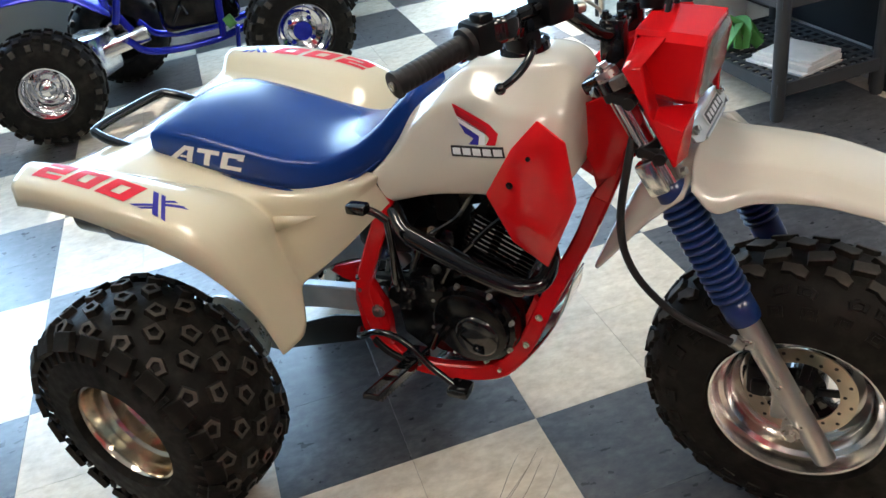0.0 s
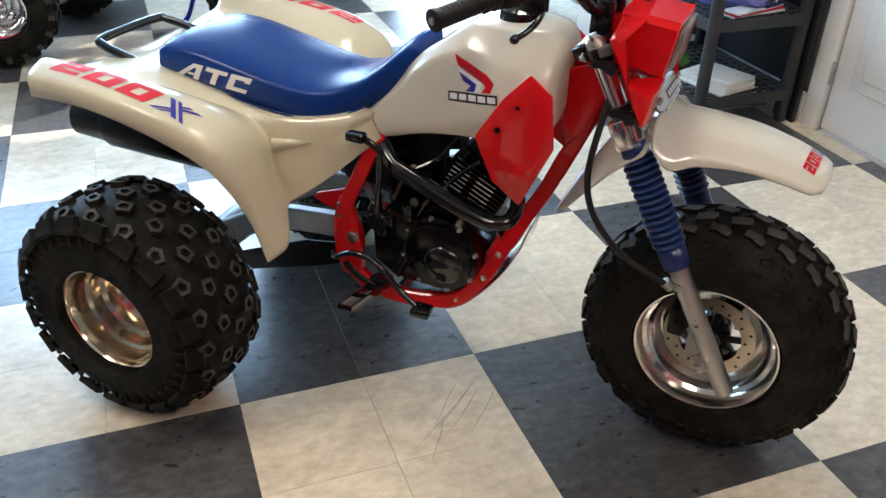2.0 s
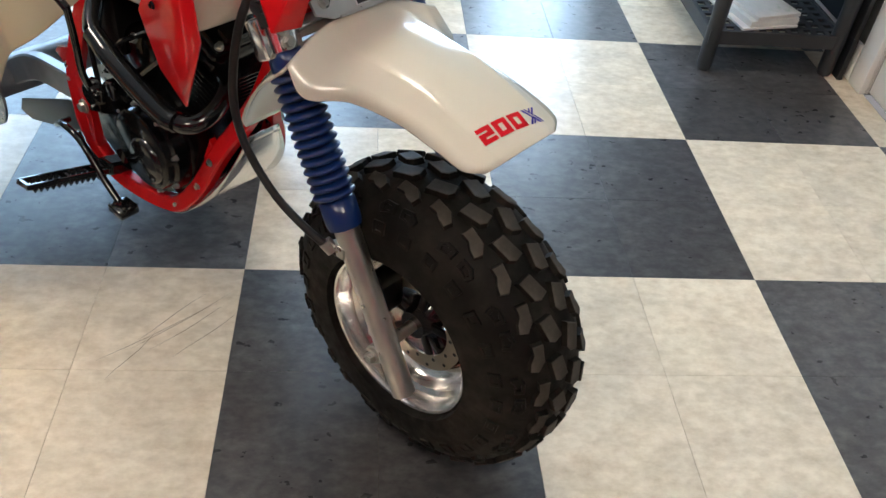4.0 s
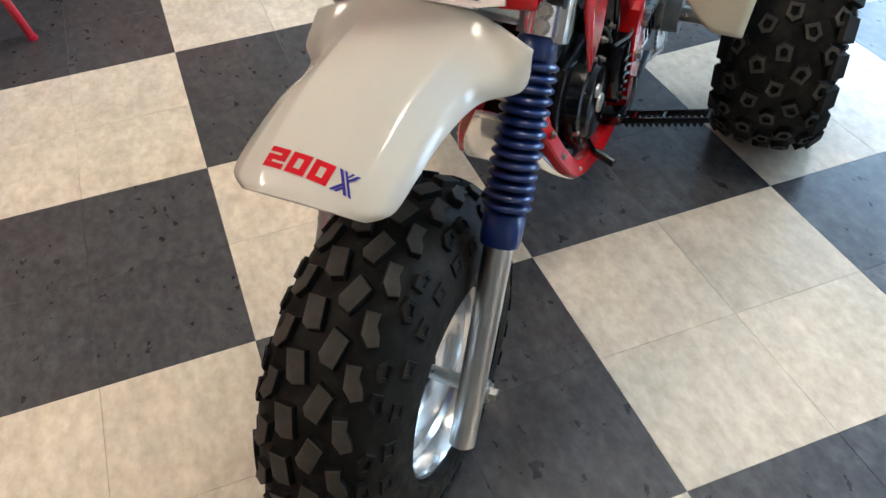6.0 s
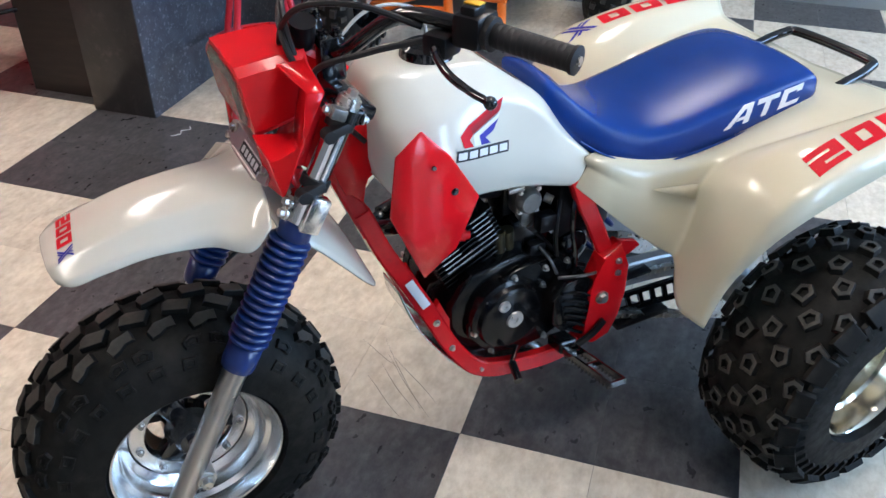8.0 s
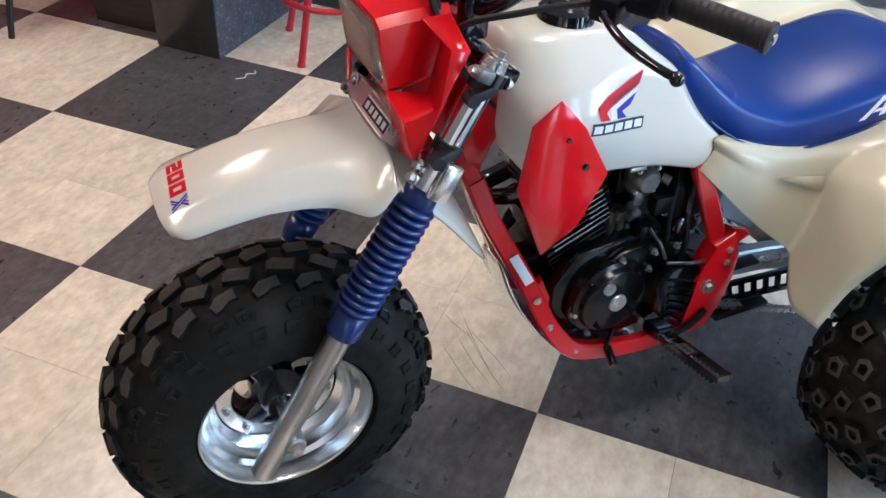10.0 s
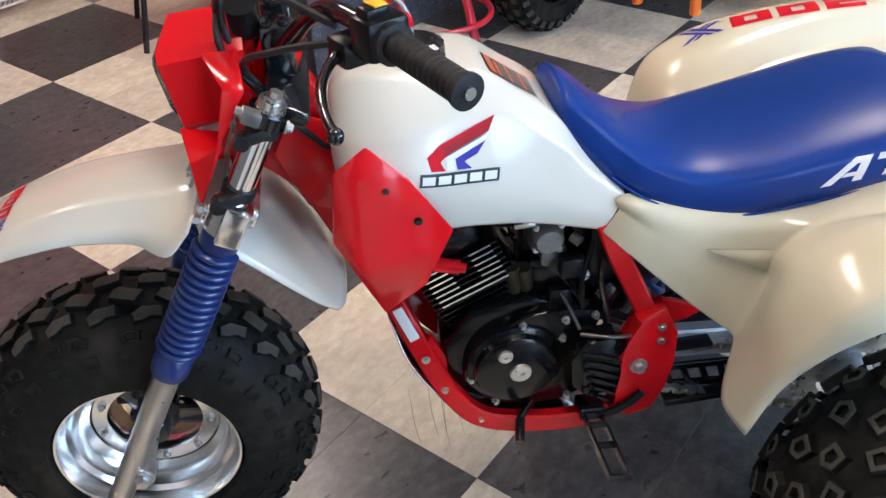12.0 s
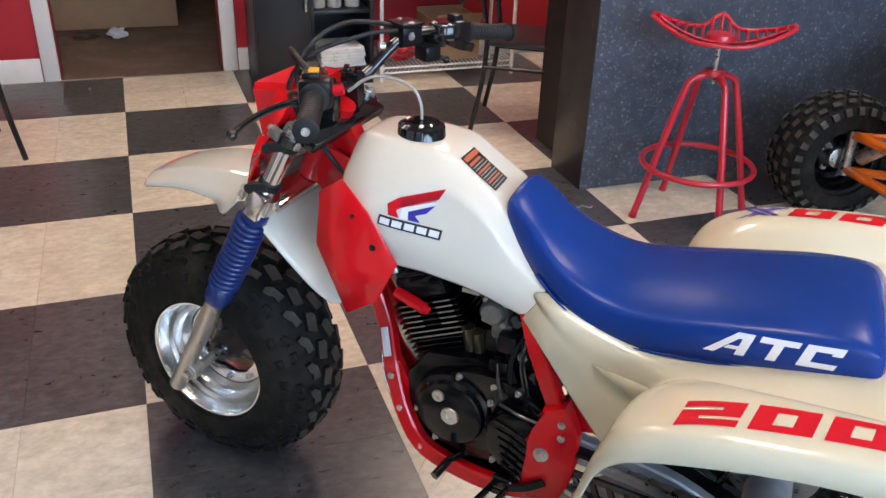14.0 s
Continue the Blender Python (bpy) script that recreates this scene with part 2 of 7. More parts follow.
def tube(bm, pts, r, sides=12, caps=True, flat=None):
    """A round (or, with flat=(w, h), boxy) tube along points; r may be a list."""
    pts = [Vector(p) for p in pts]
    rad = r if isinstance(r, (list, tuple)) else [r] * len(pts)
    rings = []
    up = None
    for i, p in enumerate(pts):
        d = (pts[min(i + 1, len(pts) - 1)] - pts[max(i - 1, 0)]).normalized()
        if up is None:
            up = d.orthogonal() if flat is None else (Vector((0, 1, 0)) - d * d.y)
        up = (up - d * up.dot(d)).normalized()
        side = d.cross(up)
        ring = []
        if flat is None:
            for k in range(sides):
                a = 2 * math.pi * k / sides
                ring.append(bm.verts.new(p + rad[i] * (math.cos(a) * up + math.sin(a) * side)))
        else:
            w, h = flat
            c = min(w, h) * 0.28
            for sx, sy in ((w - c, h), (w, h - c), (w, -h + c), (w - c, -h), (-w + c, -h), (-w, -h + c), (-w, h - c), (-w + c, h)):
                ring.append(bm.verts.new(p + rad[i] * (sx * up + sy * side)))
        rings.append(ring)
    for a, b in zip(rings, rings[1:]):
        for k in range(len(a)):
            bm.faces.new((a[k], a[(k + 1) % len(a)], b[(k + 1) % len(a)], b[k]))
    if caps:
        bm.faces.new(rings[0][::-1])
        bm.faces.new(rings[-1])
    return bm


def pipe(bm, keys, r, n=24, sides=12, **kw):
    return tube(bm, catmull(keys, n), r, sides, **kw)


def rod(bm, a, b, r, r2=None, sides=16):
    return tube(bm, [a, b], [r, r if r2 is None else r2], sides)


def lathe(bm, prof, axis_m, sides=48, closed=False):
    """Turns (radius, along) pairs round the y axis of axis_m."""
    rings = []
    for r, y in prof:
        rings.append([bm.verts.new(axis_m @ Vector((r * math.cos(2 * math.pi * k / sides), y, r * math.sin(2 * math.pi * k / sides)))) for k in range(sides)])
    pairs = list(zip(rings, rings[1:]))
    if closed:
        pairs.append((rings[-1], rings[0]))
    for a, b in pairs:
        for k in range(sides):
            bm.faces.new((a[k], a[(k + 1) % sides], b[(k + 1) % sides], b[k]))
    return bm


def plate(bm, poly, y0, y1, bevel=0.0, m=None):
    """A flat polygon in x, z with thickness from y0 to y1."""
    a = [bm.verts.new((x, y0, z)) for x, z in poly]
    b = [bm.verts.new((x, y1, z)) for x, z in poly]
    fs = [bm.faces.new(a), bm.faces.new(b[::-1])]
    n = len(a)
    for k in range(n):
        fs.append(bm.faces.new((a[k], b[k], b[(k + 1) % n], a[(k + 1) % n])))
    vs = a + b
    if bevel:
        es = list({e for f in fs[:2] for e in f.edges})
        g = bmesh.ops.bevel(bm, geom=es, offset=bevel, segments=2, profile=0.5, affect="EDGES")
        vs = list({v for f in g["faces"] for v in f.verts} | {v for v in vs if v.is_valid})
    if m is not None:
        bmesh.ops.transform(bm, matrix=m, verts=vs)
    return bm


def skin(bm, curves, nu, nv, mirror=False):
    """A smooth sheet across curves; each is a list of keys. Returns the grid of verts."""
    rows = [catmull(c, nu) for c in curves]
    grid = []
    for i in range(nu):
        col = catmull([r[i] for r in rows], nv)
        grid.append([bm.verts.new((p.x, -p.y, p.z) if mirror else p) for p in col])
    for i in range(nu - 1):
        for j in range(nv - 1):
            bm.faces.new((grid[i][j], grid[i + 1][j], grid[i + 1][j + 1], grid[i][j + 1]))
    return grid


def creased(bm, curves, nu, soft):
    """A sheet of straight spans between smooth curves; each inner curve is an edge rounded by its share of the spans beside it."""
    rows = [catmull(c, nu) for c in curves]
    grid = []
    for i in range(nu):
        p = [r[i] for r in rows]
        col = [p[0]]
        for k in range(1, len(p) - 1):
            a, b = p[k].lerp(p[k - 1], soft[k - 1]), p[k].lerp(p[k + 1], soft[k - 1])
            for j in range(6):
                t = j / 5
                col.append(a.lerp(p[k], t).lerp(p[k].lerp(b, t), t))
        col.append(p[-1])
        grid.append([bm.verts.new(q) for q in col])
    for i in range(nu - 1):
        for j in range(len(grid[0]) - 1):
            bm.faces.new((grid[i][j], grid[i + 1][j], grid[i + 1][j + 1], grid[i][j + 1]))
    return grid


def loft(bm, rings, caps=True):
    """Closed rings of equal length joined into one body."""
    vr = [[bm.verts.new(p) for p in r] for r in rings]
    n = len(vr[0])
    for a, b in zip(vr, vr[1:]):
        for k in range(n):
            bm.faces.new((a[k], a[(k + 1) % n], b[(k + 1) % n], b[k]))
    if caps:
        bm.faces.new(vr[0][::-1])
        bm.faces.new(vr[-1])
    return vr


def thicken(ob, t, bevel=0.0):
    s = ob.modifiers.new("thickness", "SOLIDIFY")
    s.thickness, s.offset = t, 0
    return ob


def bolt(bm, p, d, r=0.007, h=0.008):
    p, d = Vector(p), Vector(d).normalized()
    tube(bm, [p, p + d * h * 0.35], [r * 1.5, r * 1.5], 10)
    tube(bm, [p + d * h * 0.35, p + d * h], [r, r * 0.95], 6)


def basis(o, x, y):
    """A frame at o whose x and y axes run along x and (nearly) y."""
    x = Vector(x).normalized()
    z = x.cross(Vector(y)).normalized()
    y = z.cross(x)
    return Matrix(((x.x, y.x, z.x, o[0]), (x.y, y.y, z.y, o[1]), (x.z, y.z, z.z, o[2]), (0, 0, 0, 1)))

# ---- the room ----
S = 0.6096                       # a square of the checked floor: two tiles by two
XW, XE, YS, YN, ZC = -3.4, 1.92, -3.68, 3.98, 2.75
SILL, HEAD = 0.95, 2.45          # the north windows
WIN_X = [(-3.1, -2.05), (-1.95, -0.9), (-0.8, 0.25)]
DOOR_N = (0.98, 1.80)
T = 0.16


def wall(name, mat, boxes, label):
    bm = bmesh.new()
    for lo, hi in boxes:
        box(bm, lo, hi)
    return tagged(part(name, bm, mat, smooth=False), label, "wall", kind="structure")


north = [((XW, YN, 0), (WIN_X[0][0], YN + T, ZC))]
cuts = WIN_X + [DOOR_N]
for (a, b), nxt in zip(cuts, cuts[1:] + [(XE + T, 0)]):
    lowest = 0 if (a, b) == DOOR_N else SILL
    if lowest:
        north.append(((a, YN, 0), (b, YN + T, SILL)))
    north.append(((a, YN, HEAD), (b, YN + T, ZC)))
    north.append(((b, YN, 0), (nxt[0], YN + T, ZC)))
wall("wall_north", "wall_grey", north, "grey painted wall with shop windows and a glass door")
DE = (0.02, 0.92)                # the white door in the east wall
wall("wall_east", "wall_grey", [((XE, YS - T, 0), (XE + T, DE[0], ZC)), ((XE, DE[1], 0), (XE + T, YN, ZC)), ((XE, DE[0], 2.05), (XE + T, DE[1], ZC))],
     "grey painted wall beside a white panelled door")
DS = (0.05, 0.93)                # the open doorway in the south wall
wall("wall_south", "wall_red", [((XW, YS - T, 0), (DS[0], YS, ZC)), ((DS[1], YS - T, 0), (XE, YS, ZC)), ((DS[0], YS - T, 2.05), (DS[1], YS, ZC))],
     "red painted wall with an open doorway")
wall("wall_west", "wall_grey", [((XW - T, YS - T, 0), (XW, YN + T, ZC))], "grey painted wall")
bm = bmesh.new()
box(bm, (XW - T, YS - T, ZC), (XE + T, YN + T, ZC + 0.1))
tagged(part("ceiling", bm, "ceiling", smooth=False), "off-white textured ceiling", "ceiling", kind="structure")
bm = bmesh.new()
box(bm, (-60, -60, -0.30), (60, 60, -0.14))
tagged(part("ground", bm, "asphalt", smooth=False), "grey asphalt yard outside the shop", "ground", kind="structure")

# back room behind the doorway
bm = bmesh.new()
box(bm, (-1.2, YS - 2.6, -0.1), (2.2, YS - T, -0.006))
box(bm, (DS[0], YS - T, -0.1), (DS[1], YS - 0.02, -0.006))
tagged(part("carpet", bm, "carpet", smooth=False), "brown carpet in the back room", "carpet", kind="structure")
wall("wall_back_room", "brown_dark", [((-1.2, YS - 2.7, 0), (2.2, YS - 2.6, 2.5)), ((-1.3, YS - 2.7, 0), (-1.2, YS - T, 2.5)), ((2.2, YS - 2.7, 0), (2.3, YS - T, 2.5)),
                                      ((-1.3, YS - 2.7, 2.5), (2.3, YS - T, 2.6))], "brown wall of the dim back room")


def trim_board(name, boxes, label, mat="white_trim", category="trim"):
    bm = bmesh.new()
    for lo, hi in boxes:
        box(bm, lo, hi, 0.006)
    return tagged(part(name, bm, mat), label, category, kind="structure")


BH = 0.13
trim_board("baseboard", [((XW, YN - 0.018, 0), (DOOR_N[0] - 0.09, YN - 0.002, BH))], "white painted baseboard below the grey wall", category="baseboard")
trim_board("baseboard", [((DS[1] + 0.09, YS + 0.002, 0), (XE - 0.002, YS + 0.018, BH))], "white painted baseboard below the red wall", category="baseboard")
trim_board("baseboard", [((XW, YS + 0.002, 0), (DS[0] - 0.09, YS + 0.018, BH))], "white painted baseboard below the red wall", category="baseboard")
trim_board("baseboard", [((XE - 0.018, DE[1] + 0.09, 0), (XE - 0.002, YN - 0.02, BH))], "white painted baseboard below the grey wall", category="baseboard")
trim_board("trim", [((XE - 0.02, DE[1], 0), (XE + 0.02, DE[1] + 0.085, 2.05)), ((XE - 0.02, DE[0] - 0.085, 0), (XE + 0.02, DE[0], 2.05)),
                    ((XE - 0.02, DE[0] - 0.085, 2.051), (XE + 0.02, DE[1] + 0.085, 2.135))], "white moulded door casing", category="door casing")
trim_board("trim", [((DS[1], YS - T, 0), (DS[1] + 0.085, YS + 0.022, 2.05)), ((DS[0] - 0.085, YS - T, 0), (DS[0], YS + 0.022, 2.05)),
                    ((DS[0] - 0.085, YS - T, 2.051), (DS[1] + 0.085, YS + 0.022, 2.135))], "white painted doorway casing", category="door casing")

# white panelled door in the east wall
door = thing("door_1", pose(0, 0, 0), "closed white six-panel door with raised panels", "door", kind="structure")
bm = bmesh.new()
box(bm, (XE + 0.012, DE[0] + 0.003, 0.012), (XE + 0.05, DE[1] - 0.003, 2.045), 0.003)
part("door_leaf", bm, "door_white", door)
for z0, z1 in ((0.22, 0.80), (0.98, 1.55), (1.66, 1.93)):
    for y0, y1 in ((0.12, 0.43), (0.51, 0.82)):
        bm = bmesh.new()
        box(bm, (XE + 0.004, y0, z0), (XE + 0.012, y1, z1), 0.006)
        box(bm, (XE - 0.001, y0 + 0.05, z0 + 0.05), (XE + 0.006, y1 - 0.05, z1 - 0.05), 0.005)
        part("door_panel", bm, "door_white", door)
for z in (0.25, 1.0, 1.8):
    bm = bmesh.new()
    rod(bm, (XE - 0.004, DE[1] - 0.004, z - 0.045), (XE - 0.004, DE[1] - 0.004, z + 0.045), 0.007)
    part("hinge", bm, "steel", door)

# windows and the glass door to the street
for i, (a, b) in enumerate(WIN_X):
    w = thing(f"window_{i + 1}", pose(0, 0, 0), "shop window in a white frame, bright daylight outside", "window", kind="structure")
    bm = bmesh.new()
    for lo, hi in (((a, YN + 0.04, SILL), (a + 0.05, YN + 0.10, HEAD)), ((b - 0.05, YN + 0.04, SILL), (b, YN + 0.10, HEAD)),
                   ((a + 0.05, YN + 0.04, SILL), (b - 0.05, YN + 0.10, SILL + 0.05)), ((a + 0.05, YN + 0.04, HEAD - 0.05), (b - 0.05, YN + 0.10, HEAD))):
        box(bm, lo, hi, 0.004)
    part("window_frame", bm, "white_trim", w)
    bm = bmesh.new()
    box(bm, (a - 0.03, YN - 0.05, SILL - 0.03), (b + 0.03, YN + 0.04, SILL - 0.002), 0.005)
    part("window_sill", bm, "white_trim", w)
    bm = bmesh.new()
    box(bm, (a + 0.05, YN + 0.067, SILL + 0.05), (b - 0.05, YN + 0.072, HEAD - 0.05))
    p = part("pane", bm, "pane", w, smooth=False)
    p.visible_shadow = False
a, b = DOOR_N
w = thing("door_2", pose(0, 0, 0), "glass shop door in a white frame, sun outside", "door", kind="structure")
bm = bmesh.new()
for lo, hi in (((a, YN - 0.02, 0), (a + 0.07, YN + 0.12, HEAD)), ((b - 0.07, YN - 0.02, 0), (b, YN + 0.12, HEAD)),
               ((a + 0.07, YN + 0.02, HEAD - 0.07), (b - 0.07, YN + 0.08, HEAD)), ((a + 0.07, YN + 0.03, 0.01), (b - 0.07, YN + 0.07, 0.11))):
    box(bm, lo, hi, 0.004)
part("door_frame", bm, "white_trim", w)
bm = bmesh.new()
box(bm, (a + 0.07, YN + 0.047, 0.11), (b - 0.07, YN + 0.052, HEAD - 0.07))
p = part("pane", bm, "pane", w, smooth=False)
p.visible_shadow = False
bm = bmesh.new()
rod(bm, (a + 0.12, YN + 0.0, 0.85), (a + 0.12, YN + 0.0, 1.2), 0.012)
rod(bm, (a + 0.12, YN + 0.0, 0.88), (a + 0.12, YN + 0.045, 0.88), 0.008)
rod(bm, (a + 0.12, YN + 0.0, 1.17), (a + 0.12, YN + 0.045, 1.17), 0.008)
part("door_handle", bm, "steel", w)

for a, b in WIN_X:
    window_lamp("window_light", ((a + b) / 2, YN - 0.03, (SILL + HEAD) / 2), (0, -1, -0.25), b - a - 0.1, HEAD - SILL - 0.1, 35, (0.42, 0.70, 1.0))
window_lamp("window_light", (sum(DOOR_N) / 2, YN - 0.04, 1.25), (0, -1, -0.15), 0.66, 2.2, 29, (0.46, 0.73, 1.0))

# ceiling lights
for x, y in ((-1.0, -2.3), (0.75, -2.2), (0.25, 0.45), (-1.7, 0.3)):
    lamp = thing("ceiling_light", pose(x, y, ZC), "recessed square ceiling light with a white diffuser", "ceiling light", group="ceiling lights")
    bm = bmesh.new()
    for lo, hi in (((-0.31, -0.31, -0.02), (-0.28, 0.31, -0.002)), ((0.28, -0.31, -0.02), (0.31, 0.31, -0.002)),
                   ((-0.28, -0.31, -0.02), (0.28, -0.28, -0.002)), ((-0.28, 0.28, -0.02), (0.28, 0.31, -0.002))):
        box(bm, lo, hi)
    part("frame", bm, "white_trim", lamp)
    bm = bmesh.new()
    box(bm, (-0.28, -0.28, -0.012), (0.28, 0.28, -0.006))
    part("diffuser", bm, "lamp_panel", lamp, smooth=False)

# ---- the three-wheeler (x ahead, y to its left, from a point on the ground between the foot pegs) ----
from mathutils.bvhtree import BVHTree

BIKE = pose(-0.206, 0.157, 0, 0, 0, -44.3)
trike = thing("three_wheeler", BIKE, "white, red and blue sport three-wheeler on knobbly balloon tyres", "three-wheeler")
STEER = pose(0.6, 0.012, 0) @ pose(0, 0, 0, 0, 0, -0.9) @ pose(-0.6, 0, 0)


def steered(bm):
    bmesh.ops.transform(bm, matrix=STEER, verts=bm.verts[:])
    return bm


def flip(p):
    return (p[0], -p[1], p[2])


# --- draped markings ---
def strip(a, b, c, d, n=6, k=2):
    """A four-cornered patch cut into small quads, in the plane."""
    out = []
    a, b, c, d = (Vector((*p, 0)) for p in (a, b, c, d))
    for i in range(n):
        for j in range(k):
            q = []
            for u, v in ((i / n, j / k), ((i + 1) / n, j / k), ((i + 1) / n, (j + 1) / k), (i / n, (j + 1) / k)):
                q.append((a.lerp(b, u)).lerp(d.lerp(c, u), v))
            out.append(q)
    return out


W = 0.26                         # stroke width of the block letters, letter height 1


def bar(x0, y0, x1, y1):
    return strip((x0, y0), (x1, y0), (x1, y1), (x0, y1))


LETTERS = {
    "2": [bar(0, 1 - W, 0.95, 1), bar(0.95 - W * 1.25, 0.5 + W / 2, 0.95, 1 - W), bar(0, 0.5 - W / 2, 0.95, 0.5 + W / 2), bar(0, W, W * 1.25, 0.5 - W / 2), bar(0, 0, 0.95, W)],
    "0": [bar(0, 1 - W, 0.95, 1), bar(0, W, W * 1.25, 1 - W), bar(0.95 - W * 1.25, W, 0.95, 1 - W), bar(0, 0, 0.95, W)],
    "X": [strip(*q, 2, 14) for q in (((0, 1), (0.16, 1), (0.84, 0), (0.68, 0)), ((0.24, 1), (0.36, 1), (1.04, 0), (0.92, 0)), ((0.84, 1), (1.0, 1), (0.62, 0.56), (0.52, 0.62)),
          ((0, 0), (0.16, 0), (0.52, 0.40), (0.42, 0.46)), ((0.24, 0), (0.36, 0), (0.6, 0.30), (0.54, 0.37)), ((0.60, 1), (0.72, 1), (0.52, 0.68), (0.46, 0.75)))],
    "A": [strip((-0.12, 0), (0.18, 0), (0.62, 0.74), (0.52, 1)), strip((0.52, 1), (0.62, 0.74), (0.72, 0.74), (0.98, 1)), strip((0.72, 0.0), (0.98, 0.0), (0.98, 1.0), (0.72, 0.74)), strip((0.36, 0.24), (0.72, 0.24), (0.72, 0.40), (0.45, 0.40))],
    "T": [bar(0, 1 - W, 1, 1), bar(0.38, 0, 0.38 + W, 1 - W)],
    "C": [bar(0, 1 - W, 0.95, 1), bar(0, W, W * 1.1, 1 - W), bar(0, 0, 0.95, W), bar(0.95 - W, 0.64, 0.95, 0.75)],
}


def trees(ob):
    me = ob.data
    return BVHTree.FromPolygons([v.co[:] for v in me.vertices], [p.vertices[:] for p in me.polygons])


def drape(quads, m, targets, lift=0.0012, reach=0.35):
    """Lays flat quads, given in the plane of m, on to a surface, cast along that plane's -z."""
    bm = bmesh.new()
    tr = [trees(t) for t in targets]
    down = -(m.to_3x3() @ Vector((0, 0, 1))).normalized()
    for q in quads:
        vs = []
        for p in q:
            o = m @ Vector(p)
            best = None
            for t in tr:
                h = t.ray_cast(o - down * 0.06, down, reach)
                if h[0] is not None and (best is None or h[3] < best[3]):
                    best = h
            if best is None:
                break
            vs.append(best[0] - down * lift)
        if len(vs) == 4:
            bm.faces.new([bm.verts.new(v) for v in vs])
    bmesh.ops.remove_doubles(bm, verts=bm.verts[:], dist=0.00005)
    return bm


def word(text, height, advance, shear=0.0, wide=1.0):
    """Block letters, centred, as flat quads."""
    x, out = 0.0, []
    for ch in text:
        for patch in LETTERS[ch]:
            for q in patch:
                out.append((ch, [Vector((((p.x + x) * wide + shear * p.y) * height, p.y * height, 0)) for p in q]))
        x += advance
    total = (x - advance + 1) * height * wide
    return [(ch, [p - Vector((total / 2, height / 2, 0)) for p in q]) for ch, q in out]


# --- rear fenders and deck: one cream moulding ---
LIP = [(-0.615, 0.408, 0.714), (-0.50, 0.416, 0.720), (-0.40, 0.420, 0.713), (-0.29, 0.420, 0.690), (-0.196, 0.412, 0.654), (-0.148, 0.388, 0.595), (-0.121, 0.352, 0.500), (-0.098, 0.336, 0.398)]
BROW = [(-0.628, 0.396, 0.755), (-0.51, 0.402, 0.757), (-0.38, 0.402, 0.745), (-0.26, 0.398, 0.722), (-0.174, 0.384, 0.680), (-0.136, 0.362, 0.606), (-0.112, 0.335, 0.501), (-0.092, 0.322, 0.401)]
RIDGE = [(-0.650, 0.318, 0.774), (-0.52, 0.315, 0.769), (-0.36, 0.306, 0.753), (-0.245, 0.294, 0.724), (-0.172, 0.266, 0.664), (-0.142, 0.266, 0.590), (-0.124, 0.262, 0.503), (-0.083, 0.268, 0.406)]
FOOT = [(-0.655, 0.285, 0.722), (-0.50, 0.262, 0.716), (-0.34, 0.236, 0.700), (-0.235, 0.196, 0.664), (-0.185, 0.178, 0.614), (-0.172, 0.186, 0.563), (-0.152, 0.193, 0.508), (-0.136, 0.194, 0.464)]
PANEL = [(-0.66, 0.160, 0.708), (-0.50, 0.155, 0.722), (-0.34, 0.150, 0.692), (-0.20, 0.150, 0.663), (-0.058, 0.150, 0.657), (-0.030, 0.151, 0.622), (-0.034, 0.153, 0.580), (-0.056, 0.157, 0.522)]
JOINT = [(-0.66, 0.0, 0.700), (-0.50, 0.0, 0.715), (-0.34, 0.0, 0.690), (-0.18, 0.060, 0.665), (0.033, 0.107, 0.699), (0.048, 0.113, 0.676), (0.060, 0.114, 0.657), (0.070, 0.113, 0.641)]
bm = bmesh.new()
for side in (1, -1):
    # from the outer lip over the fender to the deck, and down the leg to the side panel that meets the tank
    creased(bm, [[(x, y * side, z) for x, y, z in c] for c in (LIP, BROW, RIDGE, FOOT, PANEL, JOINT)], 72, (0.22, 0.42, 0.16, 0.45))
    # raised wedge on the side panel
    a_, b_, d_ = (bm.verts.new((x, y * side, z)) for x, y, z in ((-0.174, 0.1795, 0.616), (-0.166, 0.1880, 0.586), (-0.074, 0.1660, 0.622)))
    bm.faces.new((a_, b_, d_))
bmesh.ops.remove_doubles(bm, verts=bm.verts[:], dist=0.0002)
bmesh.ops.recalc_face_normals(bm, faces=bm.faces[:])
fender = thicken(part("rear_fender", bm, "plastic_cream", trike, "glossy cream plastic rear fenders and deck with red and purple model number", angle=32), 0.004)

for side in (1, -1):
    bm = bmesh.new()
    bolt(bm, (-0.079, 0.160 * side, 0.527), (0.1, side, 0.1), 0.0042, 0.005)
    part("screw", bm, "gloss_black", fender)

# --- seat ---
bm = bmesh.new()
rings = []
SEAT = [  # along, half width, underside, top
    (-0.500, 0.125, 0.712, 0.738), (-0.490, 0.144, 0.708, 0.770), (-0.460, 0.151, 0.703, 0.788), (-0.38, 0.152, 0.688, 0.786), (-0.27, 0.150, 0.668, 0.766),
    (-0.16, 0.145, 0.654, 0.744), (-0.075, 0.132, 0.646, 0.740), (0.00, 0.116, 0.678, 0.762), (0.05, 0.098, 0.708, 0.797), (0.088, 0.086, 0.744, 0.832), (0.114, 0.078, 0.776, 0.850), (0.128, 0.070, 0.796, 0.850), (0.136, 0.054, 0.808, 0.838)]
keys = [Vector((a, b, c)) for a, b, c, d in SEAT]
tops = [Vector((a, b, d)) for a, b, c, d in SEAT]
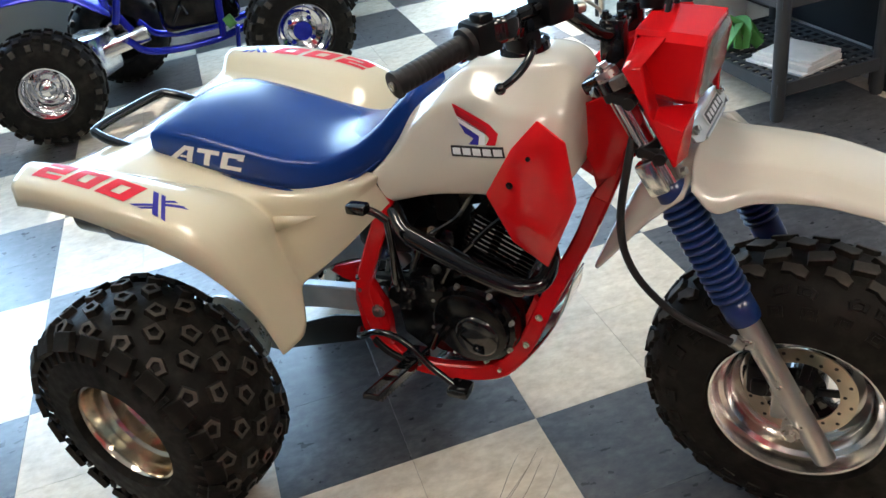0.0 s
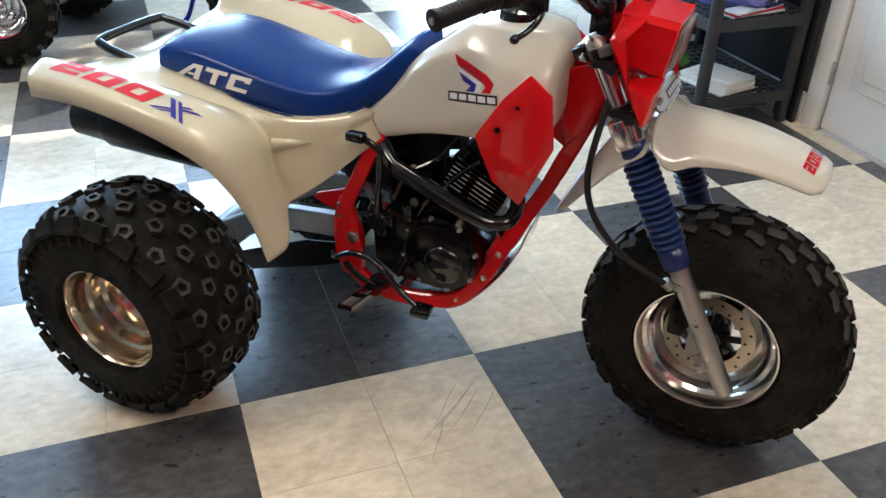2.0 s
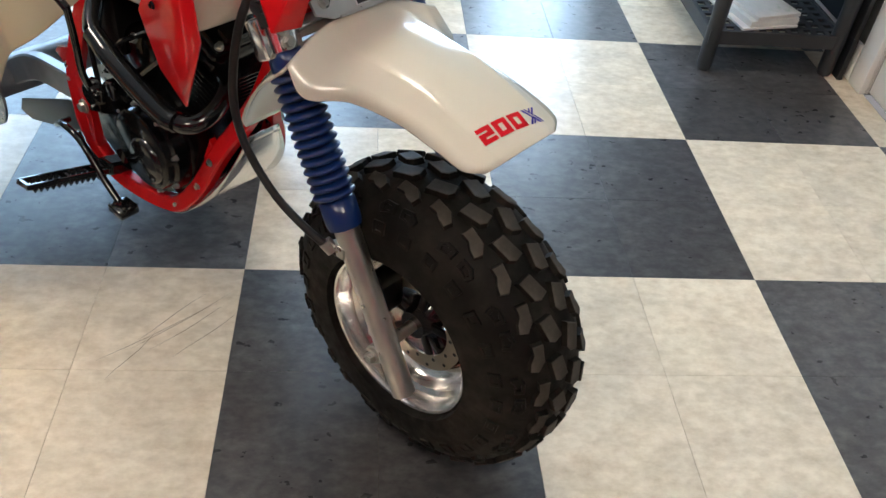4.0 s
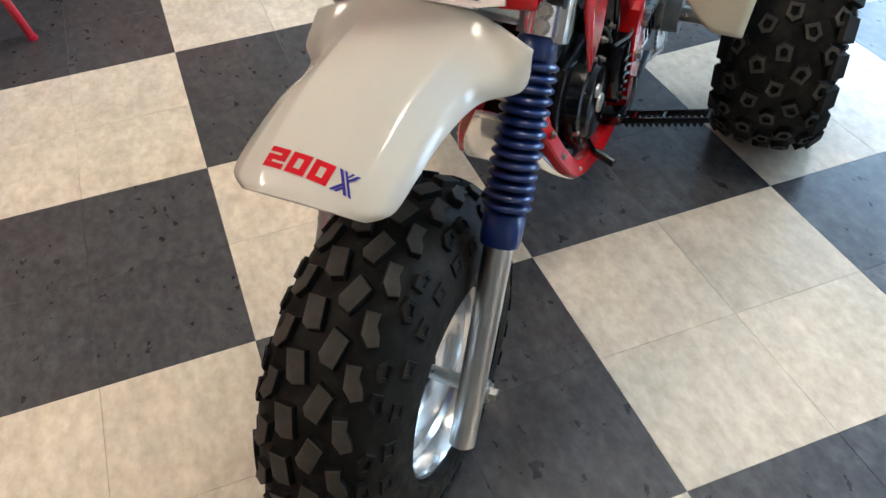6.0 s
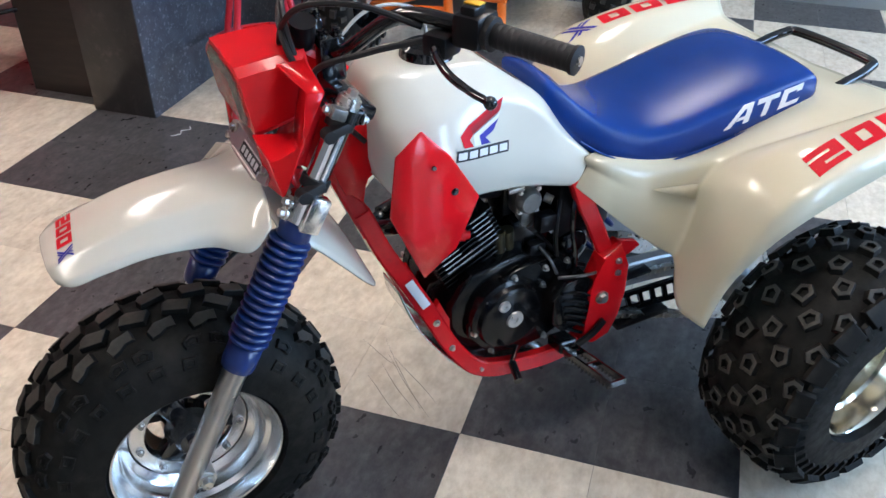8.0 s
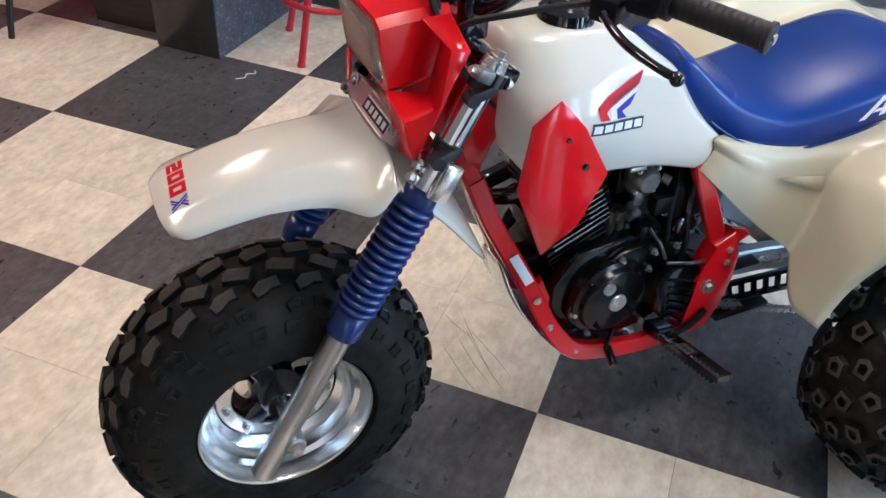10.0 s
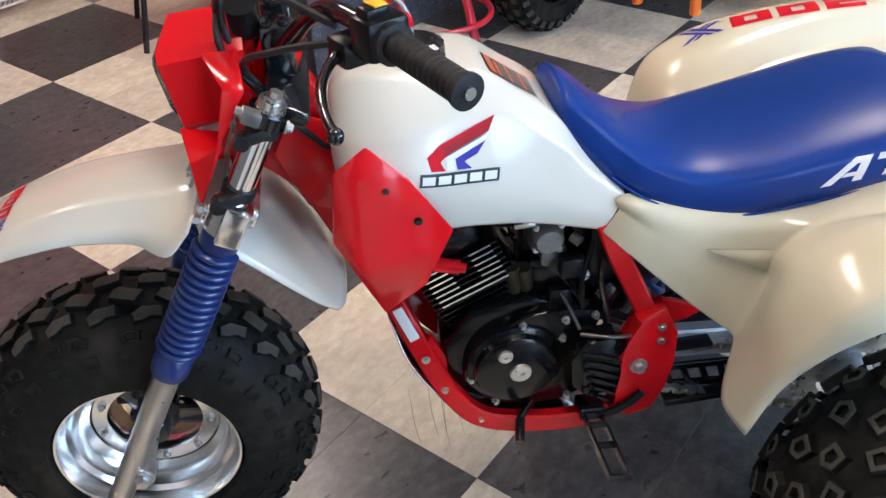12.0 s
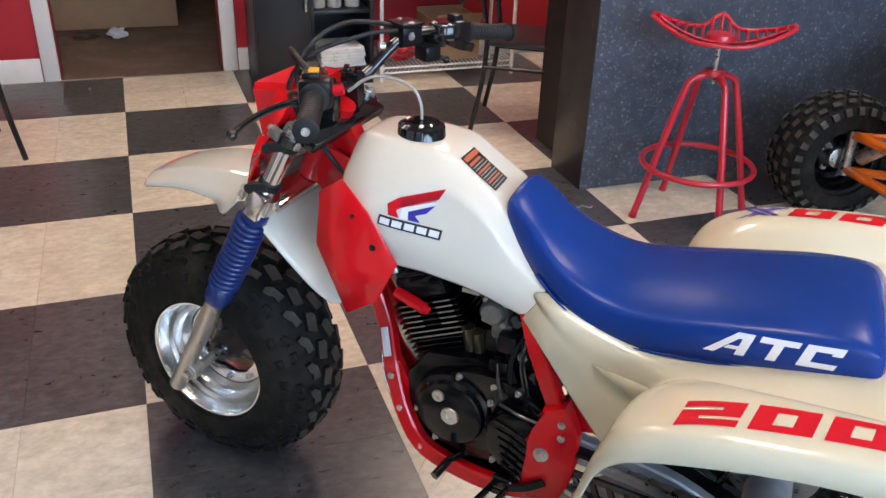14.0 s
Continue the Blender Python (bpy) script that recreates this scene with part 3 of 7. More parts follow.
for lo, hi in zip(catmull(keys, 48), catmull(tops, 48)):
    x, w, z0, z1 = lo.x, lo.y, lo.z, hi.z
    ring = []
    for yy, zz in ((-0.9, 0), (-1.0, 0.05), (-1.025, 0.36), (-1.005, 0.68), (-0.98, 0.76), (-0.93, 0.815), (-0.84, 0.865), (-0.62, 0.935), (-0.32, 0.985), (0, 1.0), (0.32, 0.985), (0.62, 0.935), (0.84, 0.865), (0.93, 0.815), (0.98, 0.76), (1.005, 0.68), (1.025, 0.36), (1.0, 0.05), (0.9, 0)):
        ring.append((x, yy * w, z0 + (z1 - z0) * zz))
    rings.append(ring)
loft(bm, rings)
seat = part("seat", bm, "vinyl_blue", trike, "royal blue vinyl saddle with pale lettering", angle=70)
for side in (1, -1):
    bm = bmesh.new()
    pts = [Vector((lo.x, lo.y * side * 1.03, lo.z + (hi.z - lo.z) * 0.12)) for lo, hi in list(zip(catmull(keys, 48), catmull(tops, 48)))[1:33]]
    tube(bm, pts, 0.0022, 6)
    part("piping", bm, "vinyl_blue", seat)

# --- fuel tank ---
bm = bmesh.new()
TANK = [  # along, bottom z, bottom half width, waist z, waist half width, shoulder z, shoulder half width, top z, top half width
    (0.037, 0.640, 0.112, 0.666, 0.114, 0.697, 0.106, 0.716, 0.050), (0.095, 0.651, 0.113, 0.690, 0.116, 0.744, 0.104, 0.772, 0.072), (0.142, 0.663, 0.116, 0.712, 0.119, 0.797, 0.106, 0.827, 0.075),
    (0.190, 0.675, 0.120, 0.735, 0.124, 0.838, 0.105, 0.862, 0.068), (0.235, 0.683, 0.125, 0.755, 0.130, 0.855, 0.104, 0.894, 0.066), (0.270, 0.688, 0.128, 0.765, 0.138, 0.862, 0.108, 0.904, 0.068),
    (0.330, 0.690, 0.132, 0.780, 0.151, 0.850, 0.124, 0.908, 0.070), (0.380, 0.692, 0.134, 0.786, 0.152, 0.846, 0.126, 0.910, 0.064), (0.422, 0.704, 0.120, 0.790, 0.138, 0.840, 0.114, 0.906, 0.050),
    (0.446, 0.732, 0.088, 0.798, 0.112, 0.838, 0.092, 0.886, 0.038), (0.456, 0.768, 0.055, 0.806, 0.080, 0.832, 0.064, 0.850, 0.026)]
cols = [catmull([Vector((r[0], r[2 * k + 1], r[2 * k + 2])) for r in TANK], 56) for k in range(4)]


def mixp(a_, b_, t_):
    return (a_[0] + (b_[0] - a_[0]) * t_, a_[1] + (b_[1] - a_[1]) * t_)


rings = []
for low_, waist_, shoulder_, top_ in zip(*cols):
    x = low_.x
    pb, pw, ps, pt = ((p.z, p.y) for p in (low_, waist_, shoulder_, top_))
    half = [(pb[0] * 0.72, pb[1]), (pb[0] * 0.975, pb[1] + 0.001), (pb[0] * 0.998, pb[1] + 0.006), mixp(pb, pw, 0.5), mixp(pb, pw, 0.85), mixp(pw, ps, 0.15), mixp(pw, ps, 0.5), mixp(pw, ps, 0.86),
            mixp(mixp(pw, ps, 0.96), mixp(ps, pt, 0.06), 0.5), mixp(ps, pt, 0.16), mixp(ps, pt, 0.5), mixp(ps, pt, 0.88), mixp(mixp(ps, pt, 0.97), (pt[0] * 0.98, pt[1]), 0.5), (pt[0] * 0.84, pt[1] + 0.001)]
    lean = 0.6 * max(0.0, 1 - (x - 0.037) / 0.12)        # the rear end follows the slanting joint with the side panel
    ring = [(x + lean * max(0.0, 0.697 - z), y, z) for y, z in half] + [(x + lean * max(0.0, 0.697 - z), -y, z) for y, z in half[::-1]]
    rings.append(ring)
loft(bm, rings)
tank = part("fuel_tank", bm, "plastic_white", trike, "glossy white fuel tank with winged emblem", angle=75)
cap = bmesh.new()
CAP = pose(0.328, 0.012, 0.901, 90, 0, 0)
lathe(cap, [(0.0, 0.033), (0.026, 0.033), (0.030, 0.029), (0.034, 0.030), (0.043, 0.025), (0.045, 0.006), (0.047, 0.003), (0.047, -0.008), (0.0, -0.008)], CAP, 108)
for v in cap.verts:
    dx, dy = v.co.x - 0.328, v.co.y - 0.012
    if math.hypot(dx, dy) > 0.036 and v.co.z > 0.915:
        g_ = 1 + 0.022 * math.cos(18 * math.atan2(dy, dx))
        v.co.x, v.co.y = 0.328 + dx * g_, 0.012 + dy * g_
cap = part("filler_cap", cap, "gloss_black", trike, "black screw filler cap with a vent hose")
bm = bmesh.new()
pipe(bm, [(0.328, 0.012, 0.936), (0.330, 0.012, 0.962), (0.348, 0.010, 0.990), (0.395, 0.010, 1.003), (0.440, 0.012, 0.995), (0.480, 0.015, 0.965)], 0.0031, 30, 8)
part("vent_hose", bm, "hose_clear", cap)
# caution label on the slope behind the cap
LABEL = basis((0.172, 0.021, 0.900), (0.03, -1, 0.01), (0.79, 0, 0.61)) @ Matrix.Diagonal((0.064, 0.084, 1, 1))
bm = drape([q for q in bar(-0.5, -0.5, 0.5, 0.5)], LABEL, [tank])
sticker = part("caution_label", bm, "decal_black", tank, "small dark caution label with orange and pale print")
for mat, rows in (("label_orange", [(0.34, 0.46, 0.46), (0.22, 0.29, 0.30), (-0.02, 0.03, 0.44), (-0.31, -0.26, 0.40)]), ("hose_clear", [(0.30 - 0.075 * k, 0.325 - 0.075 * k, 0.44 - 0.06 * (k % 3)) for k in (2, 3, 5, 6, 7, 9, 10)])):
    qs = []
    for z0, z1, w in rows:
        qs += bar(-0.44, z0, w, z1)
    part("print", drape(qs, LABEL, [tank], 0.0018), mat, sticker)

# winged emblem and name plate, as plain shapes
for side in (1, -1):
    m = basis((0.284, 0.25 * side, 0.803), (-side, 0, 0), (0, 0, 1)) @ pose(0, 0, 0, 0, 0, -8.5 * side)
    f = lambda quads: [[Vector((p.x * 0.1 * -side, p.y * 0.1, 0)) for p in q] for q in quads]
    wing_red = strip((-0.43, 0.57), (-0.36, 0.36), (0.22, 0.08), (0.32, 0.22), 10, 2) + strip((0.32, 0.22), (0.22, 0.08), (0.30, 0.0), (0.49, 0.07), 5, 2) + strip((0.49, 0.07), (0.30, 0.0), (0.22, -0.11), (0.42, -0.11), 5, 2)
    wing_white = strip((-0.36, 0.35), (-0.33, 0.25), (0.08, 0.04), (0.22, 0.07), 8, 2) + strip((0.22, 0.07), (0.10, 0.04), (0.06, -0.11), (0.20, -0.11), 5, 2)
    wing_blue = strip((-0.33, 0.24), (-0.22, 0.07), (-0.02, -0.02), (0.09, 0.03), 8, 2) + strip((0.09, 0.03), (-0.04, -0.01), (-0.16, -0.11), (0.05, -0.11), 5, 2)
    for quads, mat in ((wing_red, "decal_red"), (wing_white, "decal_white"), (wing_blue, "decal_blue")):
        part("emblem", drape(f(quads), m, [tank]), mat, tank)
    part("name_plate", drape(f(strip((-0.575, -0.325), (0.575, -0.325), (0.575, -0.135), (-0.575, -0.135), 12, 3)), m, [tank]), "decal_black", tank)
    for k in range(5):
        x = -0.555 + k * 0.224
        part("name_bar", drape(f(bar(x + 0.018, -0.290, x + 0.196, -0.170)), m, [tank], 0.0018), "decal_white", tank)
    feathers = []
    for k in range(4):
        feathers += strip((-0.40 + 0.022 * k, 0.50 - 0.055 * k), (-0.395 + 0.022 * k, 0.488 - 0.055 * k), (0.27 - 0.012 * k, 0.155 - 0.03 * k), (0.27 - 0.012 * k, 0.167 - 0.03 * k), 10, 1)
    part("emblem", drape(f(feathers), m, [tank], 0.0018), "decal_black", tank)

# --- model number and seat lettering ---
for side in (1, -1):
    m = basis((-0.414, 0.352 * side, 0.90), (-side, -0.045, 0.0), (0, -side, 0.0))
    for ch, mat in (("20", "decal_red"), ("X", "decal_blue")):
        qs = [q for c, q in word("200X", 0.051, 1.12, 0.25, 1.60) if c in ch]
        part("model_number", drape(qs, m, [fender], 0.0032), mat, fender)
    m = basis((-0.338, 0.28 * side, 0.7225 if side < 0 else 0.730), (-side, 0, -0.085 if side < 0 else 0.115), (0, 0, 1))
    part("lettering", drape([q for c, q in word("ATC", 0.038, 1.15, 0.42, 1.48)], m, [seat]), "decal_white", seat)

# --- red shrouds beside the tank ---
for side in (1, -1):
    bm = bmesh.new()
    rim_ = [(0.412, 0.158, 0.856), (0.458, 0.160, 0.822), (0.470, 0.160, 0.716), (0.408, 0.158, 0.576), (0.345, 0.156, 0.618), (0.302, 0.154, 0.708), (0.360, 0.156, 0.800)]
    vo = [bm.verts.new((x, side * y, z)) for x, y, z in rim_]
    c0 = bm.verts.new((0.425, side * 0.158, 0.800))
    c1 = bm.verts.new((0.425, side * 0.158, 0.665))
    for tri in ((0, 1, c0), (1, 2, c1, c0), (2, 3, c1), (3, 4, 5, c1), (5, 6, c0, c1), (6, 0, c0)):
        bm.faces.new([vo[k] if isinstance(k, int) else k for k in tri])
    shroud = thicken(part("tank_shroud", bm, "plastic_red", trike, "glossy red plastic shroud with two screws", angle=22), 0.005)
    shroud.modifiers.new("round", "BEVEL").width = 0.003
    for x, z in ((0.391, 0.787), (0.351, 0.732)):
        bm = bmesh.new()
        bolt(bm, (x, side * 0.157, z), (0, side, 0), 0.0045, 0.006)
        part("screw", bm, "gloss_black", shroud)

# --- frame ---
bm = bmesh.new()
for side in (1, -1):
    down = [(0.458, 0.006, 0.640), (0.424, 0.014, 0.555), (0.388, 0.030, 0.485), (0.362, 0.058, 0.432), (0.344, 0.074, 0.392), (0.314, 0.092, 0.330), (0.262, 0.108, 0.270), (0.172, 0.117, 0.248), (0.072, 0.120, 0.246),
            (0.000, 0.120, 0.281), (-0.020, 0.121, 0.350), (-0.028, 0.121, 0.432), (0.010, 0.118, 0.527), (0.041, 0.112, 0.595), (0.060, 0.102, 0.650)]
    tube(bm, [(x, y * side, z) for x, y, z in catmull(down, 60)], 1.0, flat=(0.013, 0.017))
    if side > 0:
        plate(bm, [(-0.036, 0.500), (-0.064, 0.440), (-0.066, 0.375), (-0.056, 0.315), (-0.036, 0.268), (0.006, 0.256), (0.040, 0.278), (0.026, 0.325), (0.022, 0.360), (0.036, 0.400), (0.016, 0.428), (0.008, 0.478)], 0.112 * side, 0.148 * side, 0.007)
    else:
        plate(bm, [(-0.040, 0.475), (-0.058, 0.392), (-0.050, 0.325), (-0.034, 0.272), (0.004, 0.262), (0.022, 0.300), (0.014, 0.355), (0.020, 0.400), (-0.008, 0.458)], -0.110, -0.131, 0.006)
    plate(bm, [(-0.030, 0.490), (-0.105, 0.463), (-0.118, 0.448), (-0.090, 0.436), (-0.050, 0.425)], 0.100 * side, 0.112 * side, 0.003)
    # upper rails under the seat
    tube(bm, [(x, y * side, z) for x, y, z in catmull([(0.05, 0.10, 0.635), (-0.1, 0.095, 0.62), (-0.3, 0.09, 0.64), (-0.55, 0.085, 0.66)], 16)], 0.011, 10)
    plate(bm, [(0.335, 0.44), (0.352, 0.41), (0.325, 0.345), (0.285, 0.30), (0.27, 0.32), (0.30, 0.36)], 0.060 * side, 0.075 * side, 0.002)
tube(bm, catmull([(0.52, 0, 0.86), (0.40, 0, 0.82), (0.25, 0, 0.76), (0.05, 0, 0.66)], 16), 0.024, 14)
plate(bm, [(0.530, 0.90), (0.475, 0.90), (0.430, 0.80), (0.455, 0.66), (0.485, 0.70), (0.575, 0.78)], -0.020, 0.020, 0.004)
plate(bm, [(0.505, 0.86), (0.45, 0.84), (0.435, 0.78), (0.47, 0.70), (0.50, 0.71), (0.535, 0.80)], -0.052, -0.044, 0.002)
plate(bm, [(0.505, 0.86), (0.45, 0.84), (0.435, 0.78), (0.47, 0.70), (0.50, 0.71), (0.535, 0.80)], 0.044, 0.052, 0.002)
rod(bm, (0.505, 0, 0.935), (0.575, 0, 0.775), 0.030, sides=20)
tube(bm, [(0.535, 0, 0.82), (0.490, 0, 0.71), (0.440, 0, 0.59)], 1.0, flat=(0.016, 0.017))
frame_part = part("frame", bm, "frame_red", trike, "red painted box-section steel cradle frame")
for side in (1, -1):
    for x, z, r in ((0.0, 0.380, 0.010), (0.262, 0.272, 0.0045), (0.348, 0.402, 0.005), (0.320, 0.338, 0.005), (-0.032, 0.46, 0.005), (-0.034, 0.43, 0.005)):
        bm = bmesh.new()
        bolt(bm, (x, side * ((0.148 if side > 0 else 0.131) if x < 0.2 else 0.088 if x > 0.33 else 0.101 if x > 0.3 else 0.118), z), (0, side, 0), r, r * 1.2)
        part("bolt", bm, "steel", frame_part)
    bm = bmesh.new()
    box(bm, (-0.030, -0.002, -0.009), (0.030, 0.002, 0.009), 0.001, basis((0.374, 0.062 * side, 0.462), (0.50, 0.60 * -side, 1), (0.3, side, 0.4)))
    if side > 0:
        part("sticker", bm, "decal_white", frame_part, "small pale blue sticker")
    else:
        bm.free()

# skid plate under the cradle
bm = bmesh.new()
skin(bm, [[(0.400, 0.035 * s, 0.46), (0.372, 0.07 * s, 0.375), (0.312, 0.095 * s, 0.290), (0.25, 0.11 * s, 0.238), (0.17, 0.11 * s, 0.222), (0.08, 0.11 * s, 0.222)] for s in (-1, 0, 1)], 20, 5)
thicken(part("skid_plate", bm, "alu", trike, "thin bare aluminium skid plate"), 0.003)

# --- engine ---
bm = bmesh.new()
case = [(0.06, 0.30), (0.12, 0.275), (0.26, 0.28), (0.31, 0.33), (0.315, 0.42), (0.27, 0.485), (0.16, 0.50), (0.07, 0.46), (0.04, 0.38)]
plate(bm, case, -0.105, 0.085, 0.012)
box(bm, (0.05, -0.06, 0.44), (0.17, 0.06, 0.56), 0.02)
engine = part("engine", bm, "engine_black", trike, "black air-cooled single-cylinder engine with silver-edged fins")
bm = bmesh.new()
lathe(bm, [(0.0, -0.046), (0.074, -0.046), (0.080, -0.042), (0.083, -0.030), (0.092, -0.026), (0.094, 0.0)], pose(0.222, -0.105, 0.392), 48)
plate(bm, [(0.06, 0.34), (0.12, 0.30), (0.16, 0.40), (0.18, 0.47), (0.10, 0.48), (0.055, 0.42)], -0.138, -0.10, 0.008)
part("clutch_cover", bm, "engine_black", engine)
bm = bmesh.new()
lathe(bm, [(0.0, 0.044), (0.062, 0.044), (0.069, 0.040), (0.073, 0.030), (0.082, 0.026), (0.086, 0.0)], pose(0.200, 0.085, 0.384), 56)
plate(bm, [(0.189, 0.478), (0.150, 0.490), (0.110, 0.480), (0.064, 0.482), (0.052, 0.464), (0.075, 0.430), (0.088, 0.330), (0.060, 0.312), (0.072, 0.298), (0.110, 0.280), (0.160, 0.276), (0.236, 0.292), (0.286, 0.352), (0.288, 0.376), (0.258, 0.444)], 0.080, 0.106, 0.006)
part("alternator_cover", bm, "engine_black", engine)
for x, z, r in ((0.196, 0.383, 0.019), (0.222, 0.424, 0.013)):
    bm = bmesh.new()
    lathe(bm, [(0.0, 0.001), (r * 0.30, 0.001), (r * 0.34, 0.0045), (r * 0.92, 0.0045), (r, 0.0)], pose(x, 0.1285, z), 28)
    part("cover_plug", bm, "fork_alu", engine, "flat bare metal plug")
for x, z in ((0.189, 0.467), (0.250, 0.432), (0.276, 0.362), (0.234, 0.302), (0.108, 0.292), (0.121, 0.428), (0.117, 0.467), (0.067, 0.469), (0.071, 0.314)):
    bm = bmesh.new()
    bolt(bm, (x, 0.106, z), (0, 1, 0), 0.0046, 0.010)
    part("cover_bolt", bm, "steel", engine)
for k in range(8):
    a = 2 * math.pi * (k + 0.3) / 8
    bm = bmesh.new()
    bolt(bm, (0.222 + 0.090 * math.cos(a), -0.130, 0.392 + 0.090 * math.sin(a)), (0, -1, 0), 0.0040, 0.010)
    part("cover_bolt", bm, "steel", engine)
# barrel and head lean forward
LEAN = pose(0.222, 0.0, 0.440, 0, 25, 0)
bm = bmesh.new()
box(bm, (-0.045, -0.05, 0), (0.045, 0.05, 0.20), 0.01, LEAN)
box(bm, (-0.055, -0.06, 0.16), (0.055, 0.06, 0.215), 0.012, LEAN)
part("cylinder", bm, "engine_black", engine)
for k in range(13):
    z = 0.012 + k * 0.0118
    w = 0.066 if k > 5 else 0.060
    bm = bmesh.new()
    box(bm, (-0.072, -w, z), (0.075, w, z + 0.0042), 0.0012, LEAN)
    fin = part("fin", bm, "engine_black", engine)
    if k > 5:
        for side in (1, -1):
            for x0, x1 in ((-0.062, -0.018), (0.0, 0.045)) if side < 0 else ((-0.060, 0.060),) if k < 8 else ((-0.060, -0.022), (0.018, 0.060)):
                bm = bmesh.new()
                box(bm, (x0, side * (w - 0.001), z + 0.0006), (x1, side * (w + 0.0012), z + 0.0036), 0, LEAN)
                part("fin_edge", bm, "alu", fin)
# carburettor and airbox
bm = bmesh.new()
rod(bm, (0.22, 0.0, 0.625), (0.10, 0.0, 0.60), 0.026)
box(bm, (0.115, -0.032, 0.555), (0.175, 0.032, 0.655), 0.010)
lathe(bm, [(0.0, 0.03), (0.026, 0.03), (0.030, 0.02), (0.030, -0.03), (0.0, -0.03)], pose(0.145, 0.0, 0.545, 90, 0, 0), 24)
rod(bm, (0.145, 0.03, 0.60), (0.145, 0.062, 0.60), 0.014)
part("carburettor", bm, "black_plastic", engine, "dull black carburettor")
bm = bmesh.new()
box(bm, (-0.06, -0.075, 0.49), (0.075, 0.075, 0.640), 0.02)
part("airbox", bm, "black_plastic", trike)
bm = bmesh.new()
rod(bm, (0.165, 0.060, 0.660), (0.180, 0.085, 0.652), 0.008)
box(bm, (0.165, 0.084, 0.646), (0.200, 0.090, 0.655), 0.002)
part("fuel_tap", bm, "steel", engine)
bm = bmesh.new()
rod(bm, (0.350, 0.060, 0.588), (0.283, 0.074, 0.576), 0.012)
rod(bm, (0.283, 0.074, 0.576), (0.274, 0.076, 0.574), 0.008)
part("spark_plug_cap", bm, "plastic_red", engine, "red spark plug cap")
bm = bmesh.new()
plate(bm, [(0.028, 0.318), (0.084, 0.312), (0.112, 0.345), (0.116, 0.405), (0.088, 0.440), (0.040, 0.446), (0.014, 0.420), (0.010, 0.350)], 0.100, 0.144, 0.010)
cover = part("sprocket_cover", bm, "engine_black", engine, "black ribbed sprocket cover")
for k in range(6):
    bm = bmesh.new()
    z = 0.432 - 0.019 * k
    tube(bm, [(0.098 - 0.004 * k, 0.1445, z - 0.012), (0.066, 0.1455, z - 0.020), (0.026 + 0.002 * k, 0.1445, z - 0.040)], 1.0, flat=(0.003, 0.0032))
    part("rib", bm, "engine_black", cover)
for keys_ in ([(0.096, 0.125, 0.446), (0.050, 0.142, 0.447), (-0.005, 0.135, 0.436)], [(0.120, 0.085, 0.505), (0.108, 0.110, 0.482), (0.096, 0.118, 0.452)]):
    bm = bmesh.new()
    pipe(bm, keys_, 0.0032, 16, 8)
    part("clutch_rod", bm, "steel_dark", engine)
bm = bmesh.new()
lathe(bm, [(0.0, 0.030), (0.026, 0.030), (0.032, 0.026), (0.034, 0.018), (0.034, -0.060), (0.0, -0.060)], pose(0.032, 0.055, 0.478), 36)
part("breather_cap", bm, "gloss_black", engine, "round glossy black cap")
# the carburettor's cast body, seen below the tank on the left
bm = bmesh.new()
box(bm, (0.112, 0.030, 0.575), (0.168, 0.066, 0.636), 0.012)
box(bm, (0.104, 0.030, 0.536), (0.150, 0.060, 0.580), 0.010)
lathe(bm, [(0.0, 0.018), (0.020, 0.018), (0.025, 0.012), (0.027, 0.0), (0.0, 0.0)], pose(0.142, 0.064, 0.607), 28)
rod(bm, (0.100, 0.062, 0.600), (0.090, 0.074, 0.596), 0.009)
rod(bm, (0.112, 0.052, 0.528), (0.130, 0.056, 0.548), 0.012)
part("carburettor_body", bm, "carb_grey", engine, "dull grey cast carburettor body")
for p in ((0.160, 0.068, 0.628), (0.120, 0.068, 0.628), (0.160, 0.068, 0.586), (0.122, 0.068, 0.582), (0.108, 0.062, 0.545)):
    bm = bmesh.new()
    bolt(bm, p, (0, 1, 0.1), 0.0036, 0.005)
    part("carburettor_screw", bm, "steel", engine)
bm = bmesh.new()
for x, z in ((0.165, 0.50), (0.185, 0.505)):
    rod(bm, (x, 0.045, z - 0.04), (x + 0.012, 0.055, z + 0.045), 0.013)
part("crankcase_ribs", bm, "brass_black", engine)
bm = bmesh.new()
box(bm, (0.085, 0.062, 0.535), (0.125, 0.092, 0.575), 0.008)
part("ignition_coil", bm, "black_plastic", engine)
bm = bmesh.new()
box(bm, (0.10, 0.060, 0.47), (0.14, 0.085, 0.51), 0.008)
rod(bm, (0.105, 0.075, 0.47), (0.105, 0.098, 0.47), 0.016)
part("wiring_block", bm, "black_plastic", engine)
# cables and hoses round the engine
CABLES = [[(0.36, 0.07, 0.625), (0.40, 0.04, 0.68), (0.38, 0.0, 0.70)], [(0.05, -0.10, 0.63), (0.065, -0.125, 0.56), (0.075, -0.13, 0.47), (0.09, -0.13, 0.41)],
          [(0.19, 0.02, 0.64), (0.26, 0.07, 0.665), (0.36, 0.06, 0.70), (0.44, 0.05, 0.78)], [(0.06, 0.06, 0.60), (0.09, 0.095, 0.53), (0.08, 0.10, 0.44)],
          [(0.12, 0.05, 0.53), (0.07, 0.10, 0.47), (0.02, 0.105, 0.44)]]
for keys_ in CABLES:
    bm = bmesh.new()
    pipe(bm, keys_, 0.005, 18, 8)
    part("cable", bm, "black_plastic", engine)
bm = bmesh.new()
